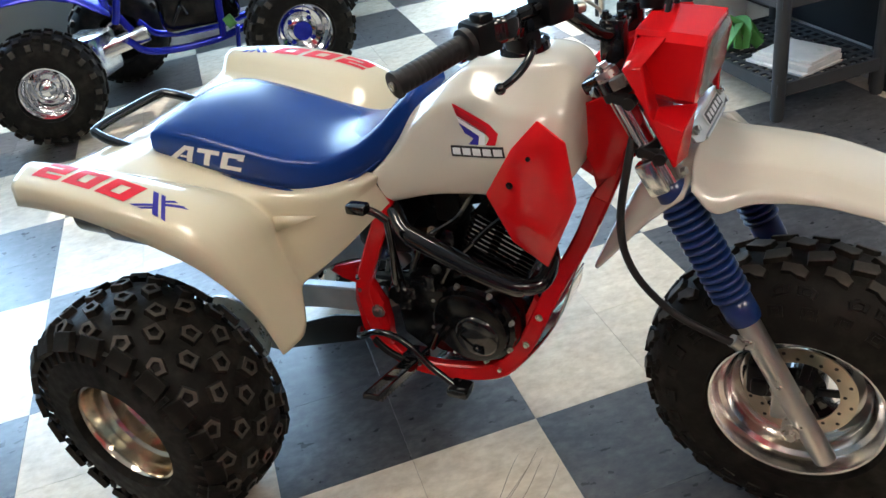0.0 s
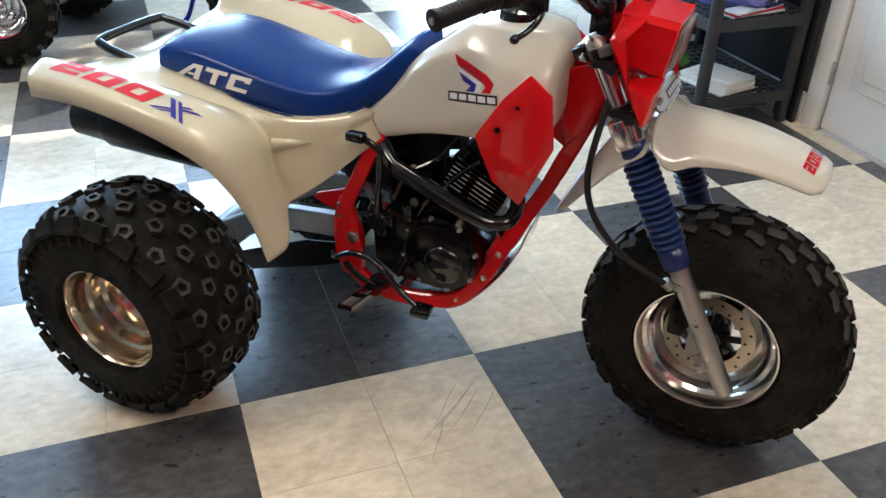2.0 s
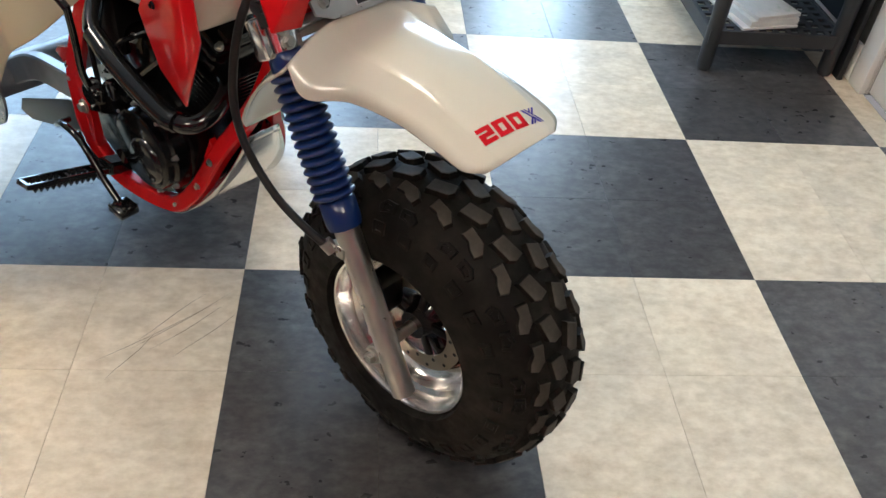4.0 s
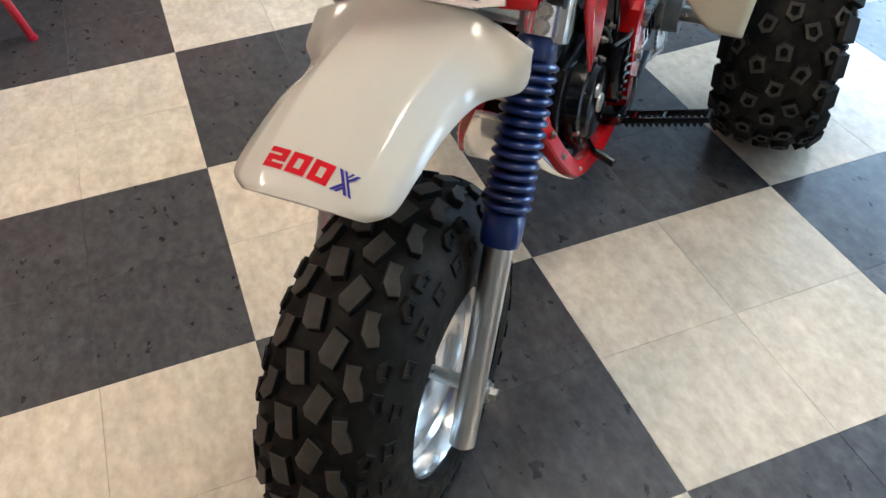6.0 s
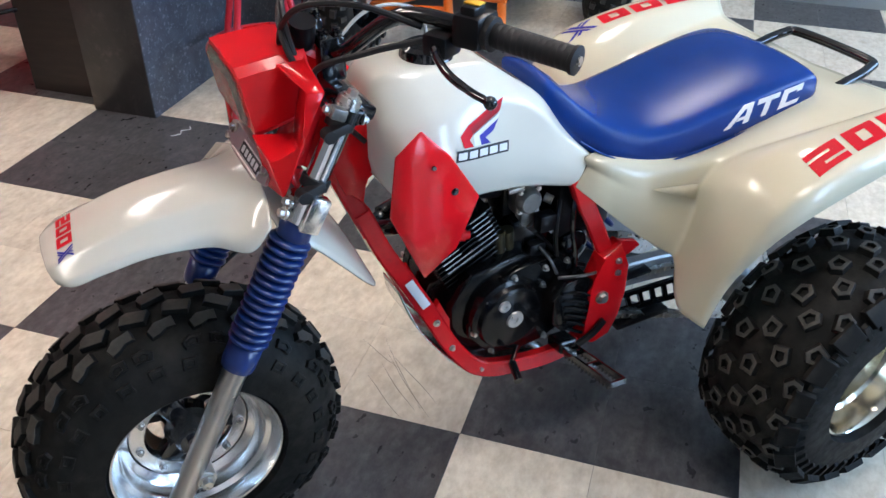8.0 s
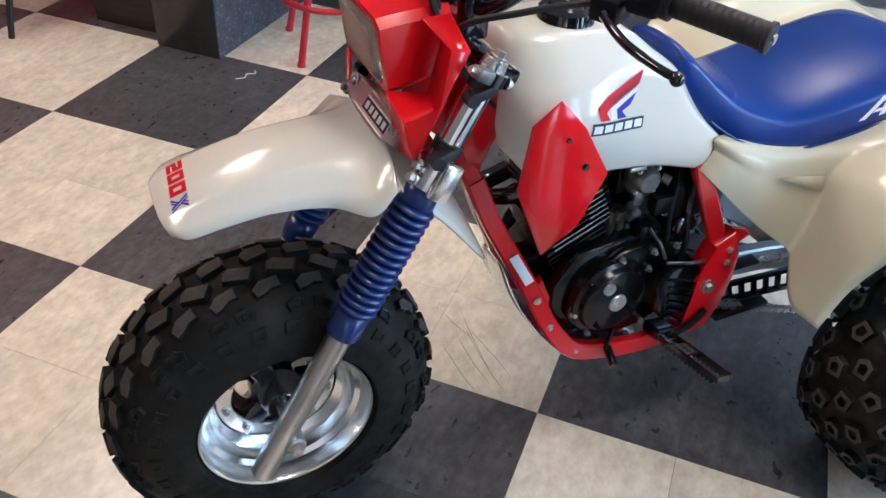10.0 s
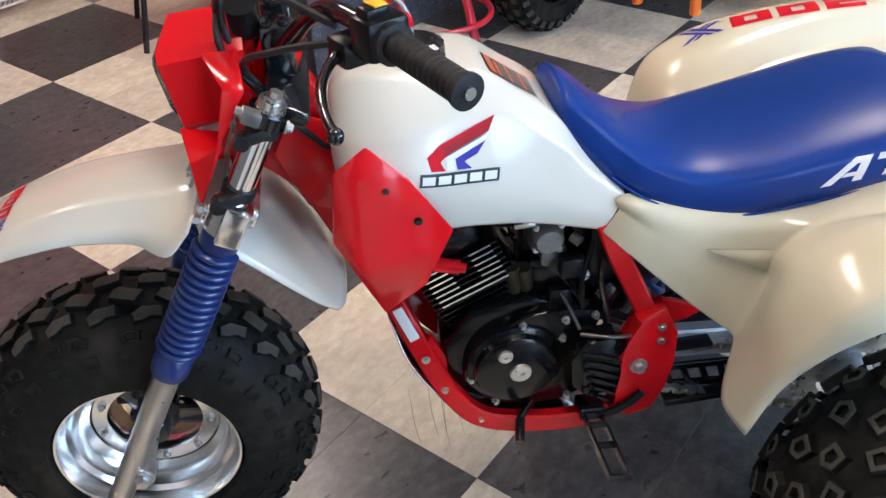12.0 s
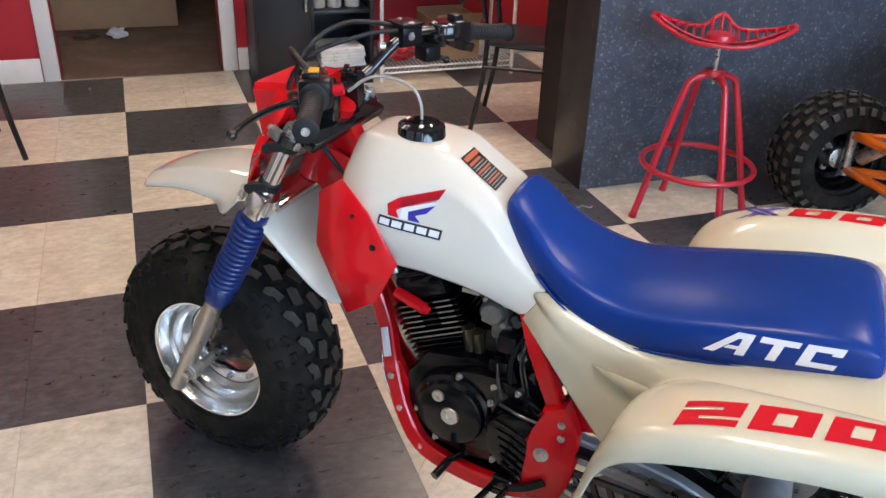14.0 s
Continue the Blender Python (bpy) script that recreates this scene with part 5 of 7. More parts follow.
# --- fork ---
A0, A1 = Vector((0.882, 0, 0.228)), Vector((0.518, 0, 0.918))       # foot and top of a leg
def leg(t, y=0.0):
    return A0.lerp(A1, t) + Vector((0, y, 0))


FY = 0.128
for s in (1, -1):
    y = FY * s
    fk = thing("fork_leg", None, "telescopic fork leg with a blue rubber gaiter")
    fk.parent = trike
    bm = bmesh.new()
    tube(bm, [leg(-0.005, y), leg(0.0, y), leg(0.42, y)], [0.014, 0.0195, 0.0205], 24)
    rod(bm, (0.825, y - 0.016, 0.2885), (0.825, y + 0.016, 0.2885), 0.018)
    box(bm, (0.822, y - 0.013, 0.268), (0.86, y + 0.013, 0.308), 0.004)
    part("slider", steered(bm), "fork_alu", fk, "brushed aluminium slider")
    bm = bmesh.new()
    bolt(bm, (0.825, y + s * 0.016, 0.2885), (0, s, 0), 0.010, 0.016)
    part("axle_nut", steered(bm), "steel", fk)
    bm = bmesh.new()
    pts, rad = [], []
    t0, t1, ribs = 0.408, 0.752, 14
    pts += [leg(t0 - 0.012, y), leg(t0, y), leg(t0 + 0.045, y)]
    rad += [0.0265, 0.0285, 0.0285]
    for k in range(ribs):
        u0 = t0 + 0.05 + (t1 - t0 - 0.09) * k / ribs
        du = (t1 - t0 - 0.09) / ribs
        for f, r in ((0.0, 0.0195), (0.06, 0.0240), (0.18, 0.0295), (0.34, 0.0328), (0.5, 0.0338), (0.66, 0.0328), (0.82, 0.0295), (0.94, 0.0240)):
            pts.append(leg(u0 + du * f, y))
            rad.append(r)
    pts += [leg(t1 - 0.035, y), leg(t1 - 0.005, y), leg(t1, y)]
    rad += [0.0275, 0.0255, 0.021]
    tube(bm, pts, rad, 28)
    part("gaiter", steered(bm), "boot_blue", fk, "blue ribbed rubber gaiter", angle=75)
    bm = bmesh.new()
    rod(bm, leg(0.74, y), leg(1.0, y), 0.0185, sides=24)
    part("stanchion", steered(bm), "chrome", fk, "chrome fork tube")
    bm = bmesh.new()
    rod(bm, leg(0.990, y), leg(1.012, y), 0.0195, 0.0175)
    bolt(bm, leg(1.012, y), (-0.46, 0, 0.88), 0.009, 0.012)
    part("fork_cap", steered(bm), "steel", fk)
    # clamps
    for t in (0.835, 0.962):
        bm = bmesh.new()
        rod(bm, leg(t - 0.010, y), leg(t + 0.010, y), 0.0225)
        box(bm, (-0.008, -0.009, -0.008), (0.032, 0.009, 0.008), 0.003, Matrix.Translation(leg(t, y + s * 0.018)) @ pose(0, 0, 0, 0, 10, 8 * s))
        rod(bm, leg(t, y + s * 0.022) + Vector((0.027, -0.010, -0.006)), leg(t, y + s * 0.022) + Vector((0.027, 0.010, -0.006)), 0.010)
        part("clamp_band", steered(bm), "rubber", fk, "black rubber headlight clamp")

# brake caliper and hose on the right leg
bm = bmesh.new()
box(bm, (0.735, -0.085, 0.300), (0.785, -0.030, 0.370), 0.010)
box(bm, (0.745, -0.098, 0.31), (0.775, -0.08, 0.345), 0.008)
cal = part("brake_caliper", steered(bm), "black_plastic", trike, "black brake caliper")
for x, z in ((0.79, 0.345), (0.80, 0.300)):
    bm = bmesh.new()
    bolt(bm, (x, -0.105, z), (0, -1, 0), 0.007, 0.012)
    part("bolt", steered(bm), "steel", cal)
bm = bmesh.new()
box(bm, (0.785, -0.122, 0.29), (0.83, -0.106, 0.36), 0.005)
part("bracket", steered(bm), "fork_alu", cal)
bm = bmesh.new()
pipe(bm, [(0.56, -0.10, 0.86), (0.555, -0.155, 0.79), (0.545, -0.175, 0.68), (0.568, -0.182, 0.60), (0.628, -0.178, 0.53), (0.694, -0.168, 0.490), (0.735, -0.15, 0.462), (0.76, -0.11, 0.42), (0.765, -0.075, 0.36)], 0.0066, 40, 10)
hose = part("brake_hose", steered(bm), "rubber", trike, "black rubber brake hose")
bm = bmesh.new()
rod(bm, (0.722, -0.157, 0.476), (0.735, -0.151, 0.462), 0.011)
box(bm, (0.725, -0.152, 0.455), (0.758, -0.138, 0.475), 0.003)
part("hose_clip", steered(bm), "steel", hose)

# lower and upper yokes
bm = bmesh.new()
for s in (1, -1):
    rod(bm, leg(0.752, FY * s), leg(0.802, FY * s), 0.029, sides=20)
    box(bm, (-0.030, -0.012, -0.017), (0.030, 0.012, 0.017), 0.005, Matrix.Translation(leg(0.777, (FY + 0.024) * s) + Vector((-0.006, 0, 0))) @ pose(0, 0, 0, 0, 62, 0))
box(bm, (-0.030, -FY, -0.016), (0.022, FY, 0.016), 0.008, Matrix.Translation(leg(0.775) + Vector((-0.01, 0, 0))) @ pose(0, 0, 0, 0, -27, 0))
yoke = part("lower_yoke", steered(bm), "alu", trike, "bare aluminium lower fork yoke")
for s in (1, -1):
    for t in (0.766, 0.790):
        bm = bmesh.new()
        bolt(bm, leg(t, (FY + 0.012) * s) + Vector((0.028, 0, 0.014)), (0.88, 0.1 * s, 0.46), 0.007, 0.012)
        part("pinch_bolt", steered(bm), "steel", yoke)
bm = bmesh.new()
for s in (1, -1):
    rod(bm, leg(0.972, FY * s), leg(0.995, FY * s), 0.027, sides=20)
box(bm, (-0.040, -FY, -0.012), (0.020, FY, 0.012), 0.006, Matrix.Translation(leg(0.985) + Vector((-0.012, 0, 0))) @ pose(0, 0, 0, 0, -27, 0))
upper = part("upper_yoke", steered(bm), "gloss_black", trike, "black upper fork yoke")
for s in (1, -1):
    for dx, d in ((0.030, (0.88, 0, 0.46)), (-0.022, (-0.88, 0, -0.46))):
        bm = bmesh.new()
        bolt(bm, leg(0.983, (FY + 0.014) * s) + Vector((dx * 0.9, 0, dx * 0.46)), d, 0.006, 0.010)
        part("pinch_bolt", steered(bm), "steel", upper)
    bm = bmesh.new()
    box(bm, (-0.012, -0.010, -0.009), (0.012, 0.010, 0.009), 0.003, Matrix.Translation(leg(0.983, (FY + 0.020) * s) + Vector((0.018, 0, 0.010))) @ pose(0, 0, 0, 0, -27, 0))
    part("clamp_lug", steered(bm), "carb_grey", upper)

# --- front fender ---
MIDDLE = [(0.640, 0.0, 0.792), (0.680, 0.0, 0.785), (0.74, 0.0, 0.778), (0.82, 0.0, 0.765), (0.90, 0.0, 0.742), (0.950, 0.0, 0.722), (0.967, 0.0, 0.712)]
CREASE = [(0.640, 0.066, 0.780), (0.680, 0.068, 0.768), (0.74, 0.066, 0.765), (0.82, 0.063, 0.757), (0.90, 0.060, 0.736), (0.949, 0.054, 0.717), (0.965, 0.046, 0.709)]
FLANGE = [(0.643, 0.104, 0.768), (0.683, 0.106, 0.744), (0.74, 0.088, 0.746), (0.82, 0.083, 0.742), (0.90, 0.080, 0.725), (0.946, 0.076, 0.710), (0.961, 0.064, 0.704)]
EDGE_F = [(0.655, 0.150, 0.752), (0.691, 0.152, 0.719), (0.74, 0.116, 0.721), (0.82, 0.108, 0.725), (0.89, 0.105, 0.715), (0.936, 0.100, 0.704), (0.955, 0.077, 0.699)]


# the sheet ahead of the fork: a flat middle, a crease and a flange down each side
FRONT = [MIDDLE, CREASE, FLANGE, EDGE_F]
TAIL = [  # the mudguard behind the fork: middle, shoulder, edge
    [(0.462, 0.0, 0.535), (0.492, 0.0, 0.605), (0.540, 0.0, 0.690), (0.600, 0.0, 0.752), (0.652, 0.0, 0.785)],
    [(0.466, 0.070, 0.537), (0.500, 0.088, 0.600), (0.547, 0.094, 0.674), (0.600, 0.098, 0.730), (0.650, 0.100, 0.766)],
    [(0.476, 0.098, 0.545), (0.502, 0.120, 0.580), (0.546, 0.138, 0.638), (0.588, 0.146, 0.688), (0.640, 0.146, 0.734)]]
bm = bmesh.new()
creased(bm, [[flip(p) for p in c] for c in FRONT[:0:-1]] + FRONT, 60, (0.30, 0.16, 0.5, 0.16, 0.30))
skin(bm, [[flip(p) for p in c] for c in TAIL[:0:-1]] + TAIL, 24, 17)
bmesh.ops.translate(bm, vec=(0, -0.012, 0), verts=bm.verts[:])
ff = thicken(part("front_fender", steered(bm), "plastic_white", trike, "glossy white plastic front fender with red and purple model number", angle=60), 0.004)
m = STEER @ basis((0.931, -0.012, 0.83), (0.09, 1, 0), (-1, 0.09, 0.0))
for ch, mat in (("20", "decal_red"), ("X", "decal_blue")):
    qs = [q for c, q in word("200X", 0.0235, 1.10, 0.0, 1.14) if c in ch]
    part("model_number", drape(qs, m, [ff], 0.0032), mat, ff)

# --- headlight shell ---
bm = bmesh.new()
# section rings from the back (near the fork) to the lens rim: half width, bottom, top
def shell_ring(x, w, zb, zt, lean, c=0.012, y0=-0.019):
    pts_ = [(w - c, zt), (w, zt - c), (w, zb + c), (w - c, zb)]
    return [(x + lean * (zt - z), y + y0, z) for y, z in pts_] + [(x + lean * (zt - z), y0 - y, z) for y, z in pts_[::-1]]


LE = -0.16
loft(bm, [shell_ring(0.548, 0.070, 0.880, 0.974, 0.0), shell_ring(0.580, 0.076, 0.868, 0.974, -0.04), shell_ring(0.62, 0.078, 0.860, 0.971, -0.10), shell_ring(0.657, 0.079, 0.856, 0.967, LE), shell_ring(0.659, 0.073, 0.869, 0.962, LE), shell_ring(0.648, 0.069, 0.872, 0.959, LE)])
shell = part("headlight_shell", steered(bm), "plastic_red", trike, "angular red plastic headlight shell", angle=25)
for s in (1, -1):
    bm = bmesh.new()
    V = {k: bm.verts.new((x, -0.017 + s * y, z)) for k, (x, y, z) in dict(
        a=(0.548, 0.134, 0.936), b=(0.556, 0.080, 0.968), b2=(0.600, 0.082, 0.968), a2=(0.574, 0.130, 0.938), h=(0.592, 0.136, 0.850), i=(0.586, 0.084, 0.858), c=(0.590, 0.148, 0.872),
        d=(0.628, 0.148, 0.790), e=(0.636, 0.102, 0.788), g=(0.634, 0.122, 0.836), f=(0.646, 0.076, 0.866), f2=(0.641, 0.079, 0.852)).items()}
    for face in ("baa2b2", "ba2hi", "ihgf", "aca2", "a2ch", "hcdg", "gdef2", "gf2f"):
        ks, q = [], 0
        while q < len(face):
            n_ = 2 if q + 1 < len(face) and face[q + 1] == "2" else 1
            ks.append(face[q:q + n_])
            q += n_
        bm.faces.new([V[k] for k in ks])
    wing = thicken(part("shell_wing", steered(bm), "plastic_red", shell, angle=25), 0.005)
    wing.modifiers.new("round", "BEVEL").width = 0.003
bm = bmesh.new()
loft(bm, [shell_ring(0.649, 0.070, 0.871, 0.960, LE), shell_ring(0.661, 0.070, 0.871, 0.960, LE), shell_ring(0.666, 0.062, 0.878, 0.953, LE)])
lens = part("headlight_lens", steered(bm), "lens", trike, "fluted clear headlight lens")
bm = bmesh.new()
loft(bm, [shell_ring(0.647, 0.066, 0.875, 0.956, LE), shell_ring(0.623, 0.048, 0.890, 0.943, LE), shell_ring(0.603, 0.02, 0.912, 0.925, LE)])
part("reflector", steered(bm), "reflector", lens)
for k in range(15):
    bm = bmesh.new()
    y = -0.019 - 0.056 + k * 0.112 / 14
    tube(bm, [(0.6645, y, 0.949), (0.6645 - 0.066 * 0.16, y, 0.883)], 0.0020, 6)
    part("flute", steered(bm), "lens", lens)
# bracket with name bar below the headlight
HOLD = pose(0.640, 0.0, 0.806, 0, -32, 0)
bm = bmesh.new()
plate_ = [(-0.100, 0.014), (-0.086, 0.018), (0.080, 0.018), (0.094, 0.010), (0.098, -0.010), (0.060, -0.018), (-0.070, -0.018), (-0.098, -0.006)]
va, vb = ([bm.verts.new(HOLD @ Vector((x, y, z))) for y, z in plate_] for x in (-0.0025, 0.0025))
bm.faces.new(va[::-1])
bm.faces.new(vb)
for k in range(8):
    bm.faces.new((va[k], va[(k + 1) % 8], vb[(k + 1) % 8], vb[k]))
box(bm, (-0.022, -0.080, 0.015), (0.0, 0.080, 0.019), 0.001, HOLD)
box(bm, (-0.014, -0.060, -0.020), (0.006, 0.060, -0.016), 0.001, HOLD)
br = part("number_bracket", steered(bm), "fork_alu", trike, "aluminium bracket with a dark name bar", smooth=False)
bm = bmesh.new()
box(bm, (0.003, -0.026, -0.012), (0.005, 0.066, 0.011), 0.001, HOLD)
bar_ = part("name_bar", steered(bm), "decal_white", br)
bm = bmesh.new()
box(bm, (0.005, -0.024, -0.010), (0.0058, 0.064, 0.009), 0, HOLD)
part("name_field", steered(bm), "decal_black", bar_)
for k in range(5):
    bm = bmesh.new()
    y = -0.017 + k * 0.0165
    box(bm, (0.0058, y, -0.006), (0.0064, y + 0.010, 0.005), 0, HOLD)
    part("mark", steered(bm), "decal_white", bar_)
for y in (-0.080, 0.082):
    bm = bmesh.new()
    bolt(bm, STEER @ HOLD @ Vector((0.003, y, 0.008)), (0.85, 0, 0.5), 0.0062, 0.009)
    part("bolt", bm, "steel", br)

# --- handlebar ---
HB = [(0.322, 0.400, 1.010), (0.372, 0.30, 1.026), (0.425, 0.195, 1.040), (0.455, 0.145, 1.030), (0.492, 0.085, 0.975), (0.505, 0.05, 0.962), (0.506, 0.0, 0.962)]
bm = bmesh.new()
full = [(0.322, 0.400, 1.039), (0.372, 0.30, 1.045), (0.425, 0.195, 1.048)] + HB[3:] + [flip(p) for p in HB[-2::-1]]
pipe(bm, full, 0.0112, 70, 14)
hb = part("handlebar", bm, "gloss_black", trike, "black handlebar with ribbed rubber grips")
bm = bmesh.new()
for s in (1, -1):
    box(bm, (0.485, s * 0.045 - 0.014, 0.915), (0.527, s * 0.045 + 0.014, 0.985), 0.006)
    for dx in (-0.012, 0.012):
        bolt(bm, (0.506 + dx, s * 0.045, 0.985), (0, 0, 1), 0.006, 0.010)
part("bar_clamp", bm, "gloss_black", hb)
for s in (1, -1):
    up = 0.030 if s > 0 else 0.0
    a, b = Vector((0.319, 0.404 * s, 1.009 + up)), Vector((0.378, 0.287 * s, 1.028 + up * 0.6))
    bm = bmesh.new()
    pts, rad = [], []
    pts += [a, a.lerp(b, 0.012), a.lerp(b, 0.05)]
    rad += [0.012, 0.0192, 0.0192]
    for k in range(12):
        for f, r in ((0, 0.0163), (0.10, 0.0169), (0.84, 0.0169), (0.94, 0.0163)):
            pts.append(a.lerp(b, 0.06 + 0.84 * (k + f) / 12))
            rad.append(r)
    pts += [a.lerp(b, 0.92), a.lerp(b, 0.93), a.lerp(b, 1.0)]
    rad += [0.0165, 0.023, 0.023]
    tube(bm, pts, rad, 18)
    grip = part("grip", bm, "rubber", hb, "black ribbed rubber grip")
    bm = bmesh.new()
    rod(bm, a - (b - a).normalized() * 0.003, a + (b - a).normalized() * 0.001, 0.0065)
    part("grip_end", bm, "steel", grip)
    # switch gear
    c = a.lerp(b, 1.16)
    bm = bmesh.new()
    box(bm, (-0.026, -0.022, -0.022), (0.026, 0.022, 0.024), 0.008, Matrix.Translation(c) @ pose(0, 0, 0, 0, 0, (27) * s))
    box(bm, (-0.008, -0.012, 0.018), (0.02, 0.012, 0.034), 0.004, Matrix.Translation(c) @ pose(0, 0, 0, 0, 0, 27 * s))
    sw = part("switch_housing", bm, "black_plastic", hb)
    if s > 0:
        bm = bmesh.new()
        box(bm, (-0.006, -0.012, 0.034), (0.010, 0.012, 0.0365), 0.001, Matrix.Translation(c) @ pose(0, 0, 0, 0, 0, 27))
        part("switch_label", bm, "yellow", sw)
        bm = bmesh.new()
        rod(bm, c + Vector((-0.02, -0.02, 0.0)), c + Vector((-0.034, -0.026, 0.004)), 0.009)
        part("switch_button", bm, "decal_red", sw)
    # lever, ahead of the grip
    p = Vector((0.428, 0.235 if s > 0 else -0.196, 0.998 + up * 0.7))
    bm = bmesh.new()
    if s > 0:
        lv = [p, p + Vector((0.016, 0.035, 0.000)), p + Vector((0.026, 0.085, -0.003)), p + Vector((0.024, 0.135, -0.006)), p + Vector((0.017, 0.171, -0.008))]
    else:
        lv = [p, p + Vector((0.012, -0.020, -0.004)), p + Vector((0.014, -0.050, -0.014)), p + Vector((0.004, -0.076, -0.027)), p + Vector((-0.010, -0.092, -0.036))]
    pipe(bm, lv, [0.008] * 4 + [0.0060] * 12 + [0.0054] * 8, 24, 10)
    bmesh.ops.create_uvsphere(bm, u_segments=12, v_segments=8, radius=0.0088, matrix=Matrix.Translation(lv[-1]))
    part("lever", bm, "gloss_black", hb, "gloss black lever with a ball end")
    bm = bmesh.new()
    box(bm, (-0.018, -0.02, -0.018), (0.024, 0.02, 0.014), 0.006, Matrix.Translation(p + Vector((-0.014, -0.004 * s, 0.004))) @ pose(0, 0, 0, 0, 0, 27 * s))
    part("lever_bracket", bm, "black_plastic", hb)
# master cylinder on the right
bm = bmesh.new()
RES = pose(0.450, -0.160, 1.040, 0, 0, -27)
box(bm, (-0.024, -0.024, -0.022), (0.026, 0.024, 0.018), 0.004, RES)
box(bm, (-0.027, -0.027, 0.018), (0.029, 0.027, 0.025), 0.002, RES)
rod(bm, RES @ Vector((0, -0.040, -0.018)), RES @ Vector((0, 0.034, -0.018)), 0.010)
rod(bm, RES @ Vector((0, 0.034, -0.018)), RES @ Vector((0, 0.050, -0.018)), 0.007)
mc = part("master_cylinder", bm, "black_plastic", hb, "square black brake fluid reservoir")
bm = bmesh.new()
rod(bm, RES @ Vector((-0.0235, 0.004, 0.0)), RES @ Vector((-0.0265, 0.004, 0.0)), 0.008)
part("sight_glass", bm, "steel", mc)
for dx in (-0.018, 0.020):
    bm = bmesh.new()
    bolt(bm, RES @ Vector((dx, 0, 0.025)), (0, 0, 1), 0.004, 0.002)
    part("lid_screw", bm, "steel", mc)
bm = bmesh.new()
rod(bm, RES @ Vector((0, 0.050, -0.018)), RES @ Vector((0.004, 0.062, -0.018)), 0.009)
part("banjo_bolt", bm, "steel", mc)
# thumb throttle housing
bm = bmesh.new()
THR = pose(0.402, -0.243, 1.040, 90, 0, 0)
lathe(bm, [(0.0, 0.016), (0.022, 0.016), (0.025, 0.013), (0.031, 0.012), (0.034, 0.007), (0.034, -0.014), (0.028, -0.020), (0.0, -0.020)], THR, 28)
box(bm, (0.385, -0.235, 1.010), (0.432, -0.200, 1.036), 0.006)
tube(bm, catmull([(0.398, -0.235, 1.020), (0.372, -0.250, 1.008), (0.352, -0.275, 1.000)], 8), 1.0, flat=(0.004, 0.009))
thr = part("throttle_housing", bm, "gloss_black", hb, "round black thumb throttle housing")
for k in range(4):
    a = math.pi * (0.25 + 0.5 * k)
    bm = bmesh.new()
    bolt(bm, (0.402 + 0.026 * math.cos(a), -0.243 + 0.026 * math.sin(a), 1.052), (0, 0, 1), 0.003, 0.003)
    part("housing_screw", bm, "steel", thr)
# cables arching ahead of the bar
for keys_ in ([(0.455, -0.14, 1.050), (0.50, -0.10, 1.045), (0.565, 0.0, 1.020), (0.575, 0.07, 0.97), (0.53, 0.08, 0.90)],
              [(0.44, -0.19, 1.045), (0.53, -0.06, 1.070), (0.57, 0.04, 1.010), (0.54, 0.06, 0.90), (0.46, 0.05, 0.80)],
              [(0.43, 0.20, 1.035), (0.50, 0.15, 1.060), (0.56, 0.08, 1.045), (0.575, 0.02, 0.98), (0.54, -0.02, 0.88)],
              [(0.43, 0.21, 1.02), (0.50, 0.17, 1.00), (0.55, 0.09, 0.95), (0.50, 0.06, 0.86)]):
    bm = bmesh.new()
    pipe(bm, keys_, 0.0048, 30, 8)
    part("cable", bm, "rubber", hb)
bm = bmesh.new()
lathe(bm, [(0.0, -0.012), (0.018, -0.012), (0.020, 0.0), (0.020, 0.03), (0.0, 0.03)], pose(0.545, 0.035, 0.985, 70, 0, 0), 20)
part("ignition_switch", bm, "black_plastic", hb)

